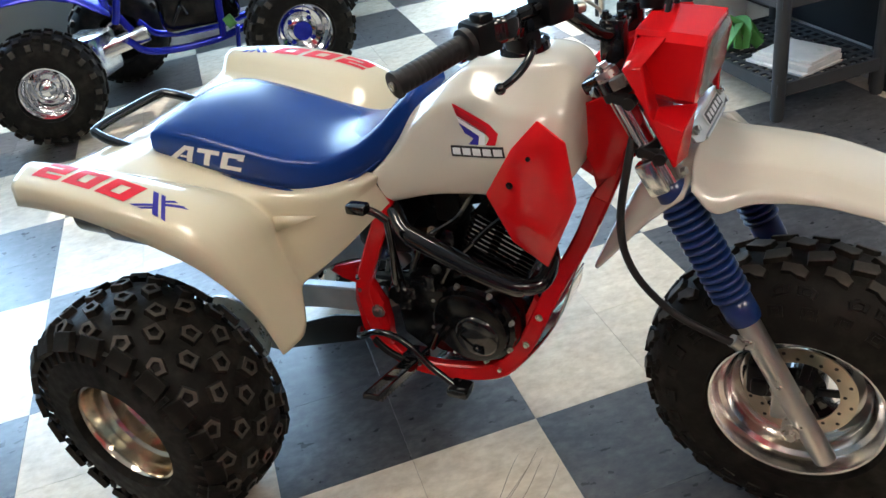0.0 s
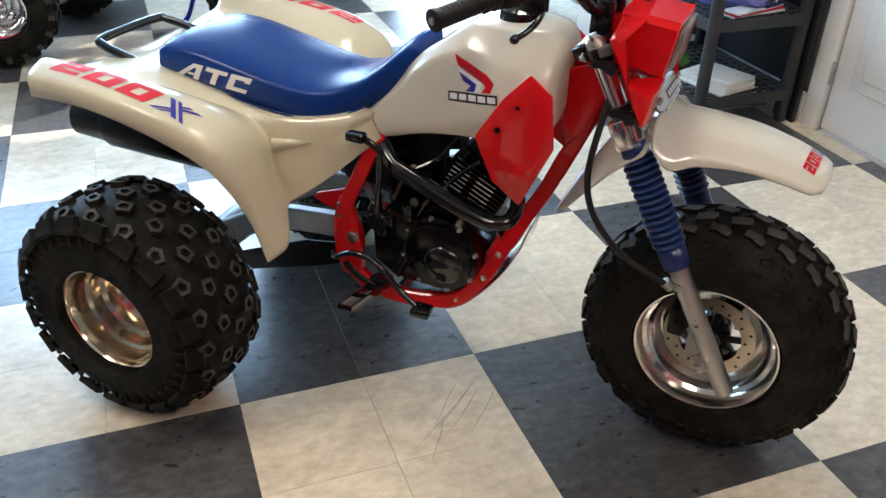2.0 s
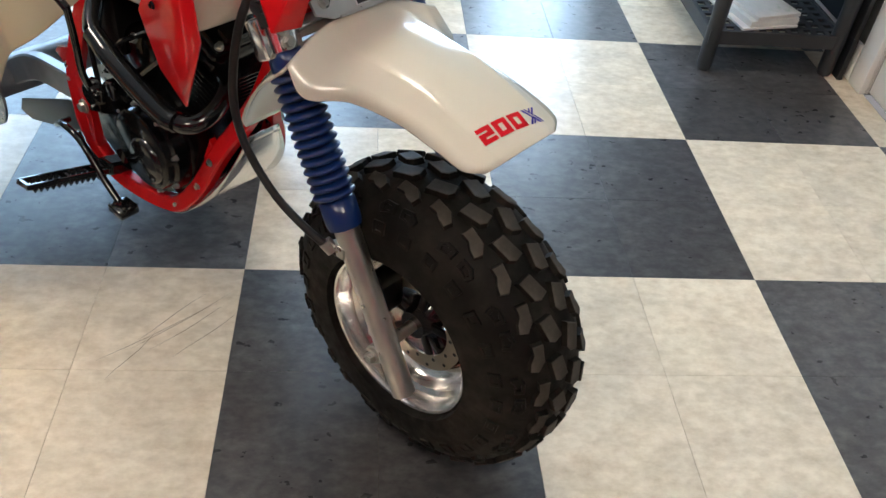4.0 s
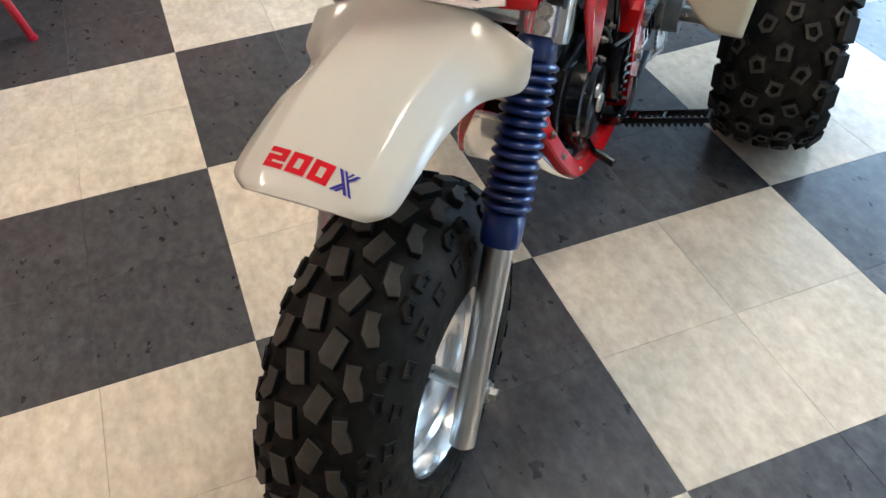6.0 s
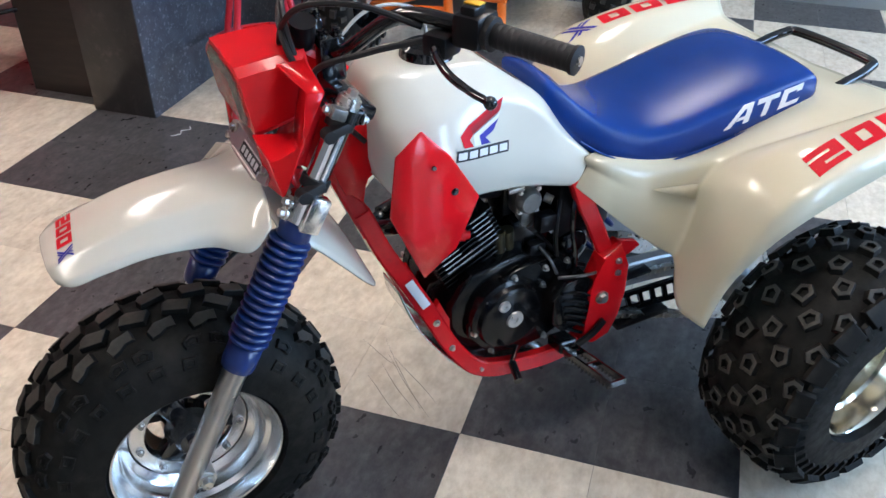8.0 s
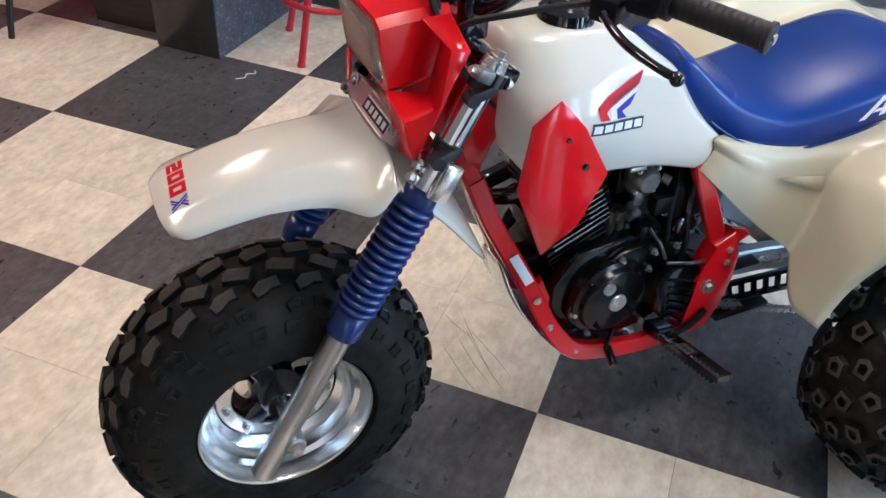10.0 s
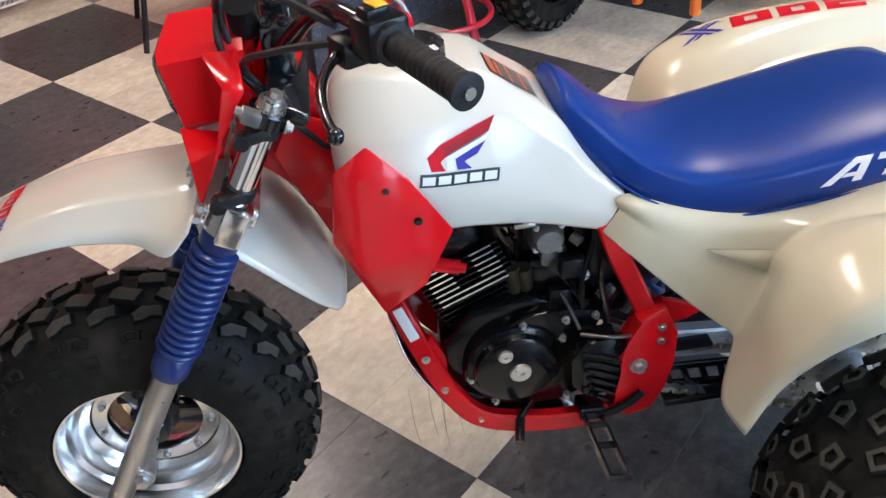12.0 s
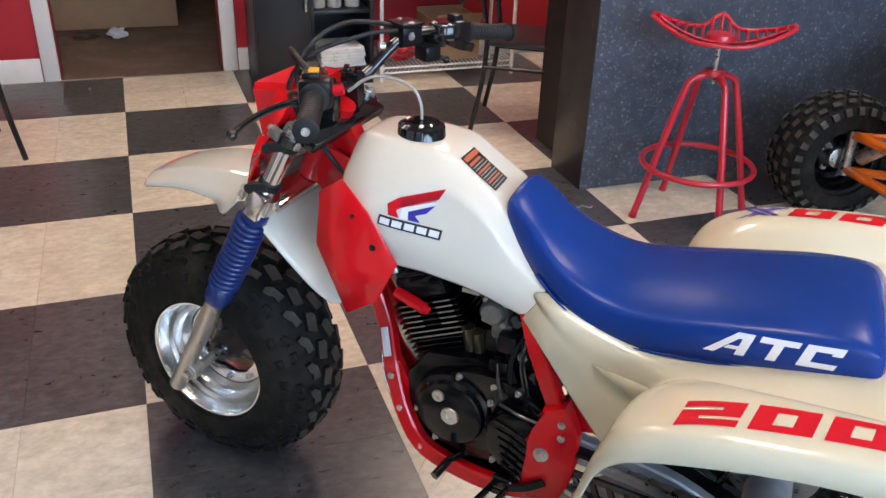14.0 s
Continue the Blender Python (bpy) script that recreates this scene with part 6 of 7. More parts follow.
# ---- things round about ----
def small_wheel(parent, at, R, half, rim_r, rim_mat, axis=(0, 1, 0), knobs=18, hub_mat="chrome"):
    """A knobbly tyre on a dished rim; axis is the outward side."""
    ax = Vector(axis).normalized()
    m = Matrix.Translation(at) @ ax.to_track_quat("Y", "Z").to_matrix().to_4x4()
    w = new("wheel")
    w.parent = parent
    w.matrix_local = m
    base = bmesh.new()
    lathe(base, tyre_profile(R - 0.012, half, rim_r), Matrix.Identity(4), 48)
    for y, ph in ((-half * 0.66, 0), (-half * 0.22, 0.5), (half * 0.22, 0), (half * 0.66, 0.5)):
        for k in range(knobs):
            a = 2 * math.pi * (k + ph) / knobs
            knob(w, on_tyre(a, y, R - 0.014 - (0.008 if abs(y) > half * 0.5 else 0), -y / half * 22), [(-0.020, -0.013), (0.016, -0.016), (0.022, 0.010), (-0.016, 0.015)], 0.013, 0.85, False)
    for k in range(knobs):
        a = 2 * math.pi * k / knobs
        knob(w, on_tyre(a, half - 0.006, R - 0.045, -70), [(-0.014, -0.016), (0.014, -0.016), (0.014, 0.018), (-0.014, 0.018)], 0.008, 0.85, False)
    part("tyre", base, "tyre", w)
    bm = bmesh.new()
    lathe(bm, [(rim_r + 0.006, half * 0.72), (rim_r + 0.002, half * 0.80), (rim_r - 0.006, half * 0.78), (rim_r - 0.012, half * 0.45), (rim_r - 0.024, half * 0.36), (rim_r - 0.03, half * 0.1), (rim_r * 0.62, half * 0.02), (rim_r * 0.42, half * 0.22), (0.0, half * 0.26)], Matrix.Identity(4), 40)
    part("rim", bm, rim_mat, w, "polished dished rim")
    bm = bmesh.new()
    lathe(bm, [(rim_r * 0.34, half * 0.22), (rim_r * 0.34, half * 0.42), (rim_r * 0.22, half * 0.5), (0.0, half * 0.5)], Matrix.Identity(4), 20)
    for k in range(4):
        a = math.pi / 4 + k * math.pi / 2
        bolt(bm, (rim_r * 0.5 * math.cos(a), half * 0.13, rim_r * 0.5 * math.sin(a)), (0, 1, 0), 0.008, 0.016)
    part("hub", bm, hub_mat, w)
    return w


def tubes(name, lines, r, mat, parent, label="", n=20, sides=10):
    bm = bmesh.new()
    for ln in lines:
        if len(ln) == 2:
            rod(bm, ln[0], ln[1], r, sides=sides)
        else:
            pipe(bm, ln, r, n, sides)
    return part(name, bm, mat, parent, label)


# blue quad by the windows
quad = thing("quad_bike", pose(0.065, -0.08, 0), "stripped blue quad bike with chromed wheels below the windows", "quad bike")
small_wheel(quad, (-1.33, 2.80, 0.262), 0.262, 0.125, 0.118, "chrome", (0.05, -1, 0))
small_wheel(quad, (-1.02, 3.52, 0.262), 0.262, 0.125, 0.118, "chrome", (-0.05, 1, 0))
small_wheel(quad, (-0.14, 2.78, 0.270), 0.270, 0.105, 0.135, "chrome", (0.12, -1, 0), hub_mat="quad_blue")
small_wheel(quad, (0.12, 3.76, 0.270), 0.270, 0.085, 0.135, "chrome", (-0.05, 1, 0), hub_mat="quad_blue")
tubes("axle", [[(-1.33, 2.82, 0.262), (-1.02, 3.50, 0.262)]], 0.035, "alu", quad, "chromed rear axle")
bm = bmesh.new()
box(bm, (-0.12, -0.10, -0.11), (0.12, 0.10, 0.10), 0.03, pose(-1.15, 3.15, 0.28, 0, 0, 60))
box(bm, (-0.22, -0.05, -0.03), (0.10, 0.05, 0.04), 0.015, pose(-0.95, 3.15, 0.30, 0, -8, 10))
part("axle_housing", bm, "alu", quad, "polished axle housing")
tubes("frame", [[(-0.95, 3.02, 0.34), (-0.85, 3.05, 0.25), (-0.55, 3.10, 0.225), (-0.30, 3.15, 0.27), (-0.10, 3.2, 0.33)], [(-0.90, 3.35, 0.34), (-0.80, 3.35, 0.25), (-0.50, 3.38, 0.225), (-0.20, 3.4, 0.28)],
                [(-0.98, 3.05, 0.42), (-0.86, 3.05, 0.62), (-0.45, 3.15, 0.66), (-0.20, 3.2, 0.60)], [(-0.50, 3.10, 0.235), (-0.47, 3.14, 0.45), (-0.42, 3.16, 0.66)], [(-0.30, 3.14, 0.27), (-0.22, 3.16, 0.62)],
                [(-1.30, 3.1, 0.62), (-1.02, 3.12, 0.50), (-0.92, 3.1, 0.36)], [(-0.22, 3.10, 0.32), (-0.13, 2.84, 0.28)], [(-0.30, 3.10, 0.30), (-0.16, 2.84, 0.25)], [(-0.16, 3.45, 0.32), (0.10, 3.62, 0.28)]], 0.019, "quad_blue", quad, "metallic blue tubular frame")
tubes("side_stand", [[(-0.42, 3.08, 0.28), (-0.44, 3.12, 0.16), (-0.47, 3.18, 0.05), (-0.50, 3.16, 0.02)]], 0.013, "quad_blue", quad)
for clip_ in ([(-0.47, 3.06, 0.30), (-0.43, 3.06, 0.32)], [(-0.36, 3.12, 0.52), (-0.26, 3.12, 0.55)]):
    tubes("clip", [clip_], 0.03, "green", quad, "green clamp")
bm = bmesh.new()
box(bm, (-0.78, 3.14, 0.28), (-0.38, 3.38, 0.60), 0.05)
part("engine", bm, "engine_black", quad)
bm = bmesh.new()
skin(bm, [[(-1.55, y, 0.70), (-1.25, y, 0.80), (-0.9, y, 0.80), (-0.5, y, 0.82), (-0.2, y, 0.88), (0.15, y, 0.80)] for y in (2.95, 3.2, 3.5)], 24, 7)
thicken(part("body_panel", bm, "quad_blue", quad, "metallic blue body panel"), 0.01)
bm = bmesh.new()
skin(bm, [[(-1.65, y, z - 0.10), (-1.45, y, z), (-1.15, y, z), (-0.95, y, z - 0.12)] for y, z in ((2.66, 0.66), (2.8, 0.72), (3.05, 0.74))], 16, 7)
thicken(part("rear_fender", bm, "quad_blue", quad), 0.006)
bm = bmesh.new()
box(bm, (-1.2, 3.06, 0.80), (-0.5, 3.34, 0.90), 0.04)
part("seat", bm, "black_plastic", quad)
tubes("handlebar", [[(-0.30, 2.85, 1.08), (-0.24, 3.0, 1.10), (-0.18, 3.2, 1.0), (-0.24, 3.4, 1.10), (-0.30, 3.56, 1.08)]], 0.013, "gloss_black", quad)
tubes("shock", [[(-0.30, 3.05, 0.62), (-0.10, 3.12, 0.33)]], 0.032, "green", quad, "green shock absorber")
tubes("brake_line", [[(-0.72, 3.04, 0.36), (-0.66, 3.02, 0.44), (-0.64, 3.0, 0.40)]], 0.008, "gloss_black", quad)

# another tyre and a yellow case further along
rest_tyre = thing("quad_bike", pose(-2.05, 2.55, 0), "second quad bike beside the blue one, only a wheel seen", "quad bike")
small_wheel(rest_tyre, (0.0, 0.0, 0.26), 0.26, 0.12, 0.118, "chrome", (0.2, -1, 0))
small_wheel(rest_tyre, (0.0, 0.95, 0.26), 0.26, 0.12, 0.118, "chrome", (0.2, 1, 0))
tubes("axle", [[(0, 0.05, 0.26), (0, 0.9, 0.26)]], 0.03, "steel", rest_tyre)
bm = bmesh.new()
box(bm, (-0.9, 0.2, 0.3), (0.1, 0.75, 0.62), 0.08)
part("body", bm, "black_plastic", rest_tyre)
case = thing("tool_case", pose(-1.78, 3.62, 0), "yellow plastic tool case against the wall", "tool case")
bm = bmesh.new()
box(bm, (-0.17, -0.10, 0), (0.17, 0.10, 0.24), 0.02)
part("body", bm, "yellow", case)
bm = bmesh.new()
box(bm, (-0.12, -0.108, 0.06), (0.12, -0.10, 0.18), 0.004)
pipe(bm, [(-0.07, 0, 0.24), (-0.06, 0, 0.285), (0.06, 0, 0.285), (0.07, 0, 0.24)], 0.012, 14, 8)
part("handle", bm, "black_plastic", case)
bag = thing("red_bag", pose(0.32, 3.92, 0.45), "red cloth hanging on the grey wall", "cloth")
bm = bmesh.new()
skin(bm, [[(-0.07, -0.01, 0.55), (-0.08, -0.03, 0.25), (-0.05, -0.02, -0.02)], [(0.0, -0.035, 0.58), (0.0, -0.05, 0.25), (0.005, -0.03, -0.06)], [(0.07, -0.01, 0.55), (0.075, -0.03, 0.25), (0.06, -0.02, -0.01)]], 10, 9)
thicken(part("cloth", bm, "stool_red", bag), 0.006)
bm = bmesh.new()
box(bm, (-0.02, 0.0, 0.53), (0.02, 0.058, 0.57), 0.004)
part("hook", bm, "steel", bag)

# black plastic shelving with oddments, beside the white door
SX0, SX1, SY0, SY1 = 1.385, 1.855, 1.035, 1.70
shelf = thing("shelving_unit", pose(0, 0, 0), "black plastic shelving unit with perforated shelves by the wall", "shelving unit")
for x in (SX0 + 0.02, SX1 - 0.02):
    for y in (SY0 + 0.02, SY1 - 0.02):
        bm = bmesh.new()
        tube(bm, [(x, y, 0.0), (x, y, 0.02), (x, y, 1.55)], [0.021, 0.026, 0.026], 14)
        part("leg", bm, "shelf_plastic", shelf)
for z in (0.135, 0.455, 0.80, 1.14, 1.48):
    bm = bmesh.new()
    for lo, hi in (((SX0, SY0, z - 0.035), (SX0 + 0.012, SY1, z + 0.012)), ((SX1 - 0.012, SY0, z - 0.035), (SX1, SY1, z + 0.012)), ((SX0 + 0.012, SY0, z - 0.035), (SX1 - 0.012, SY0 + 0.012, z + 0.012)), ((SX0 + 0.012, SY1 - 0.012, z - 0.035), (SX1 - 0.012, SY1, z + 0.012))):
        box(bm, lo, hi)
    tray = part("shelf", bm, "shelf_plastic", shelf, smooth=False)
    for k in range(15):
        y = SY0 + 0.012 + (SY1 - SY0 - 0.024) * k / 14
        bm = bmesh.new()
        box(bm, (SX0 + 0.012, max(y - 0.010, SY0 + 0.0125), z), (SX1 - 0.012, min(y + 0.010, SY1 - 0.0125), z + 0.008))
        part("slat", bm, "shelf_plastic", tray, smooth=False)
    for k in range(11):
        x = SX0 + 0.012 + (SX1 - SX0 - 0.024) * k / 10
        bm = bmesh.new()
        box(bm, (max(x - 0.009, SX0 + 0.0125), SY0 + 0.012, z + 0.001), (min(x + 0.009, SX1 - 0.0125), SY1 - 0.012, z + 0.007))
        part("cross_slat", bm, "shelf_plastic", tray, smooth=False)
back = thing("backing_board", pose(0, 0, 0), "dark board leaning behind the black shelving", "board")
bm = bmesh.new()
box(bm, (SX1 + 0.012, SY0 - 0.02, 0.15), (SX1 + 0.03, 2.2, 1.6), 0.003)
box(bm, (SX1 + 0.012, SY0 - 0.02, 0.0), (SX1 + 0.03, SY0 + 0.1, 0.15))
part("board", bm, "black_lacquer", back)


def crumple(bm, at, size, seed, puff=0.35, seg=14):
    """A soft, uneven lump."""
    r = bmesh.ops.create_icosphere(bm, subdivisions=4, radius=1.0)
    for v in r["verts"]:
        k = 1 + puff * (noise.noise(v.co * 1.7 + Vector((seed, 0, 0))) + 0.5 * noise.noise(v.co * 4.1 + Vector((0, seed, 0))))
        c = v.co * k
        v.co = Vector(at) + Vector((c.x * size[0], c.y * size[1], max(-0.92, c.z) * size[2]))


bm = bmesh.new()
crumple(bm, (1.62, 1.33, 0.463 + 0.075), (0.15, 0.24, 0.082), 3.0, 0.22)
cloth = tagged(part("folded_cloth", bm, "purple_cloth"), "purple cloth folded in a clear plastic bag on the shelf", "cloth bag")
bm = bmesh.new()
crumple(bm, (1.62, 1.33, 0.463 + 0.092), (0.175, 0.275, 0.10), 5.0, 0.30)
film = part("plastic_bag", bm, "film", cloth, angle=20)
film.visible_shadow = False
gl = thing("green_straps", pose(1.52, 1.50, 0.145), "pile of bright green webbing straps on the low shelf", "straps")
for k in range(9):
    a = k * 0.9
    bm = bmesh.new()
    pts = [(0.09 * math.cos(a), 0.10 * math.sin(a), 0.012), (0.05 * math.cos(a + 0.5), 0.06 * math.sin(a + 0.5), 0.075 + 0.012 * (k % 3)), (-0.04 * math.cos(a), -0.05 * math.sin(a + 0.3), 0.07), (-0.10 * math.cos(a + 0.2), -0.11 * math.sin(a), 0.014)]
    tube(bm, catmull(pts, 14), 1.0, flat=(0.022, 0.003))
    part("strap", bm, "green", gl)
books = thing("paper_stack", pose(1.57, 1.20, 0.145, 0, 0, 12), "stack of white booklets on the low shelf", "paper stack")
for k, (w, d, h) in enumerate(((0.27, 0.21, 0.010), (0.25, 0.19, 0.022), (0.23, 0.175, 0.014))):
    bm = bmesh.new()
    z = sum((0.010, 0.022, 0.014)[:k])
    box(bm, (-d / 2, -w / 2, z + 0.0005), (d / 2, w / 2, z + h), 0.002, pose(0.008 * k, -0.006 * k, 0, 0, 0, 3 * k))
    part("booklet", bm, "paper", books)
mg = thing("magazine_pile", pose(1.62, 1.20 - 0.10, 0.465, 0, 0, 8), "red and white magazines at the end of the shelf", "magazines")
for k in range(3):
    bm = bmesh.new()
    box(bm, (-0.14, -0.03, k * 0.008 + 0.0005), (0.14, 0.05, k * 0.008 + 0.0075), 0.001, pose(0, 0, 0, 0, 0, 4 * k))
    part("magazine", bm, ("decal_white", "decal_red", "decal_white")[k], mg)
bx = tagged(part("brown_box", box(bmesh.new(), (1.45, 1.42, 0.810), (1.75, 1.66, 1.04), 0.004), "brown_dark"), "dark brown box on the shelf", "box")

# display with a windscreen and chromed bars beyond the shelving
dsp = thing("motorcycle_windscreen", pose(1.52, 2.55, 0), "clear windscreen with chromed bars on a stand", "windscreen")
for x, y, z in ((-0.20, -0.25, 0.95), (0.22, 0.55, 0.90)):
    tubes("post", [[(x, y, 0.0), (x, y, z)]], 0.014, "disc", dsp, "gold post")
tubes("bar", [[(0.02, -0.32, 0.0), (0.02, -0.30, 0.45), (0.06, -0.26, 0.75), (0.14, -0.24, 0.75), (0.16, -0.28, 0.45), (0.16, -0.32, 0.0)], [(-0.1, -0.05, 0.3), (0.0, 0.0, 0.75), (0.1, 0.0, 0.8)]], 0.013, "chrome", dsp, "chromed bar", 30)
bm = bmesh.new()
skin(bm, [[(-0.20, -0.22, 0.38), (-0.17, -0.16, 0.62), (-0.12, -0.05, 0.88)], [(-0.24, 0.15, 0.36), (-0.22, 0.15, 0.64), (-0.18, 0.15, 0.92)], [(-0.16, 0.50, 0.38), (-0.13, 0.44, 0.62), (-0.10, 0.34, 0.88)]], 14, 12)
s_ = thicken(part("screen", bm, "clear", dsp, "clear curved windscreen"), 0.004)
s_.visible_shadow = False
bm = bmesh.new()
box(bm, (-0.12, -0.1, 0.30), (0.14, 0.45, 0.40), 0.03)
part("tray", bm, "black_plastic", dsp)
bm = bmesh.new()
box(bm, (-0.05, 0.05, 0.40), (0.1, 0.25, 0.52), 0.03)
part("red_cover", bm, "plastic_red", dsp)
tubes("stand", [[(-0.05, 0.1, 0.0), (-0.05, 0.1, 0.3)], [(0.08, 0.35, 0.0), (0.08, 0.35, 0.3)]], 0.02, "gloss_black", dsp)
cab2 = thing("low_cabinet", pose(0, 0, 0), "low white cabinet on short feet by the wall", "cabinet")
bm = bmesh.new()
box(bm, (1.46, 1.95, 0.06), (1.88, 2.22, 0.42), 0.006)
part("body", bm, "white_trim", cab2)
for x, y in ((1.49, 1.98), (1.85, 1.98), (1.49, 2.19), (1.85, 2.19)):
    bm = bmesh.new()
    rod(bm, (x, y, 0), (x, y, 0.06), 0.014)
    part("foot", bm, "gloss_black", cab2)

# red stool with a slotted tractor seat
stool = thing("bar_stool", pose(-1.515, -1.245, 0, 0, 0, 0), "red metal bar stool with a slotted tractor seat", "stool")
FEET = [(0.245, -0.025), (-0.025, -0.225), (0.025, 0.235), (-0.245, 0.025)]
for k, (x, y) in enumerate(FEET):
    bm = bmesh.new()
    pipe(bm, [(x, y, 0.0), (x * 0.72, y * 0.72, 0.27), (x * 0.46, y * 0.46, 0.50), (x * 0.36, y * 0.36, 0.555), (x * 0.10, y * 0.10, 0.575)], 0.0135, 24, 12)
    part("leg", bm, "stool_red", stool)
    bm = bmesh.new()
    tube(bm, [(x, y, 0.0), (x * 0.99, y * 0.99, 0.015)], 0.0155, 12)
    part("foot_cap", bm, "stool_red", stool)
bm = bmesh.new()
ring = [(0.215 * math.cos(a), 0.215 * math.sin(a), 0.215) for a in (2 * math.pi * k / 48 for k in range(49))]
tube(bm, ring, 0.0115, 10, caps=False)
part("foot_ring", bm, "stool_red", stool)
tubes("screw", [[(0, 0, 0.54), (0, 0, 0.70)]], 0.010, "steel", stool, "steel seat screw", sides=16)
bm = bmesh.new()
lathe(bm, [(0.0, 0.028), (0.05, 0.028), (0.055, 0.0), (0.02, -0.01), (0.0, -0.01)], pose(0, 0, 0.70, 90, 0, 0), 24)
part("seat_plate", bm, "stool_red", stool)
bm = bmesh.new()
lathe(bm, [(0.0, 0.02), (0.035, 0.02), (0.045, 0.0), (0.0, 0.0)], pose(0, 0, 0.575, 90, 0, 0), 24)
part("leg_plate", bm, "stool_red", stool)
seat_s = new("seat")
seat_s.parent = stool
seat_s["label"] = "red slotted tractor seat"
TURN = pose(0, 0, 0.688, 0, 0, 144)


def pan(u, v):
    """The tractor seat: u across, v from front to back, both -1 to 1."""
    deep = 0.155 * (1 - 0.80 * abs(u) ** 1.7)
    z = 0.086 * abs(u) ** 2.0 + 0.030 * v * v * (1 - abs(u)) + 0.050 * math.exp(-(u * 6) ** 2) * max(0.0, v) ** 2
    return TURN @ Vector((0.250 * u, deep * v, z))


bm = bmesh.new()
edge_ = [pan(-1 + 2 * k / 32, 1) for k in range(33)] + [pan(1 - 2 * k / 32, -1) for k in range(33)]
tube(bm, edge_ + [edge_[0]], 0.0085, 10, caps=False)
part("seat_rim", bm, "stool_red", seat_s)
for k in range(15):
    u = -0.90 + 1.8 * k / 14
    bm = bmesh.new()
    tube(bm, [pan(u, -1 + 2 * i / 12) for i in range(13)], 1.0, flat=(0.0035, 0.009))
    part("slat", bm, "stool_red", seat_s)
bm = bmesh.new()
tube(bm, [pan(-0.92 + 1.84 * i / 20, 0.0) for i in range(21)], 1.0, flat=(0.06, 0.003))
part("spine", bm, "stool_red", seat_s)

# stone-faced counter
counter = thing("counter", pose(0, 0, 0), "shop counter faced in speckled blue-grey stone laminate", "counter")
CX, CY = -1.185, -1.565
bm = bmesh.new()
box(bm, (XW + 0.002, CY - 0.03, 0), (CX - 0.004, CY, 1.04))
part("front_panel", bm, "counter_stone", counter, smooth=False)
bm = bmesh.new()
box(bm, (CX - 0.035, CY - 0.27, 0), (CX, CY - 0.002, 1.04), 0.003)
part("end_panel", bm, "counter_dark", counter, "dark speckled end panel")
bm = bmesh.new()
box(bm, (XW + 0.002, CY - 0.30, 1.042), (CX + 0.03, CY + 0.03, 1.08), 0.006)
part("worktop", bm, "counter_dark", counter)
bm = bmesh.new()
box(bm, (XW + 0.002, CY - 0.62, 0.72), (CX - 0.05, CY - 0.032, 0.75), 0.003)
for x in (CX - 0.09, CX - 1.2):
    box(bm, (x - 0.02, CY - 0.62, 0), (x, CY - 0.275, 0.718))
part("desk", bm, "dark_wood", counter, "dark wood desk inside the counter")
sign = thing("counter_sign", pose(CX - 0.2, CY + 0.004, 0.80), "red sign panel on the counter face", "sign")
bm = bmesh.new()
box(bm, (-0.15, -0.003, 0), (0.12, 0.003, 0.2), 0.001)
part("panel", bm, "decal_red", sign)

# black metal chairs
def metal_chair(m, label):
    ch = thing("chair", m, label, "chair", group="black metal chairs")
    bm = bmesh.new()
    box(bm, (-0.20, -0.20, 0.43), (0.20, 0.20, 0.455), 0.012)
    part("seat", bm, "black_lacquer", ch)
    for sx, sy, tx in ((-0.19, -0.19, -0.25), (0.19, -0.19, 0.24), (-0.19, 0.19, -0.25), (0.19, 0.19, 0.24)):
        bm = bmesh.new()
        pipe(bm, [(tx, sy * 1.12, 0.0), (sx * 1.08, sy * 1.04, 0.25), (sx, sy, 0.44)], 0.0125, 12, 10)
        part("leg", bm, "gloss_black", ch)
    for s in (-1, 1):
        bm = bmesh.new()
        rod(bm, (-0.20, 0.20 * s, 0.33), (0.20, 0.20 * s, 0.33), 0.009)
        part("stretcher", bm, "gloss_black", ch)
        bm = bmesh.new()
        pipe(bm, [(-0.19, 0.19 * s, 0.44), (-0.22, 0.19 * s, 0.65), (-0.27, 0.185 * s, 0.88)], 0.0125, 12, 10)
        part("back_post", bm, "gloss_black", ch)
    bm = bmesh.new()
    box(bm, (-0.012, -0.19, 0.62), (0.012, 0.19, 0.86), 0.008, pose(-0.235, 0, 0, 0, -8, 0))
    part("backrest", bm, "black_lacquer", ch)
    return ch


metal_chair(pose(-1.31, -2.39, 0, 0, 0, 148), "black metal chair with a padded seat behind the counter")
metal_chair(pose(1.33, -2.62, 0, 0, 0, 200), "black metal chair with a padded seat near the red wall")

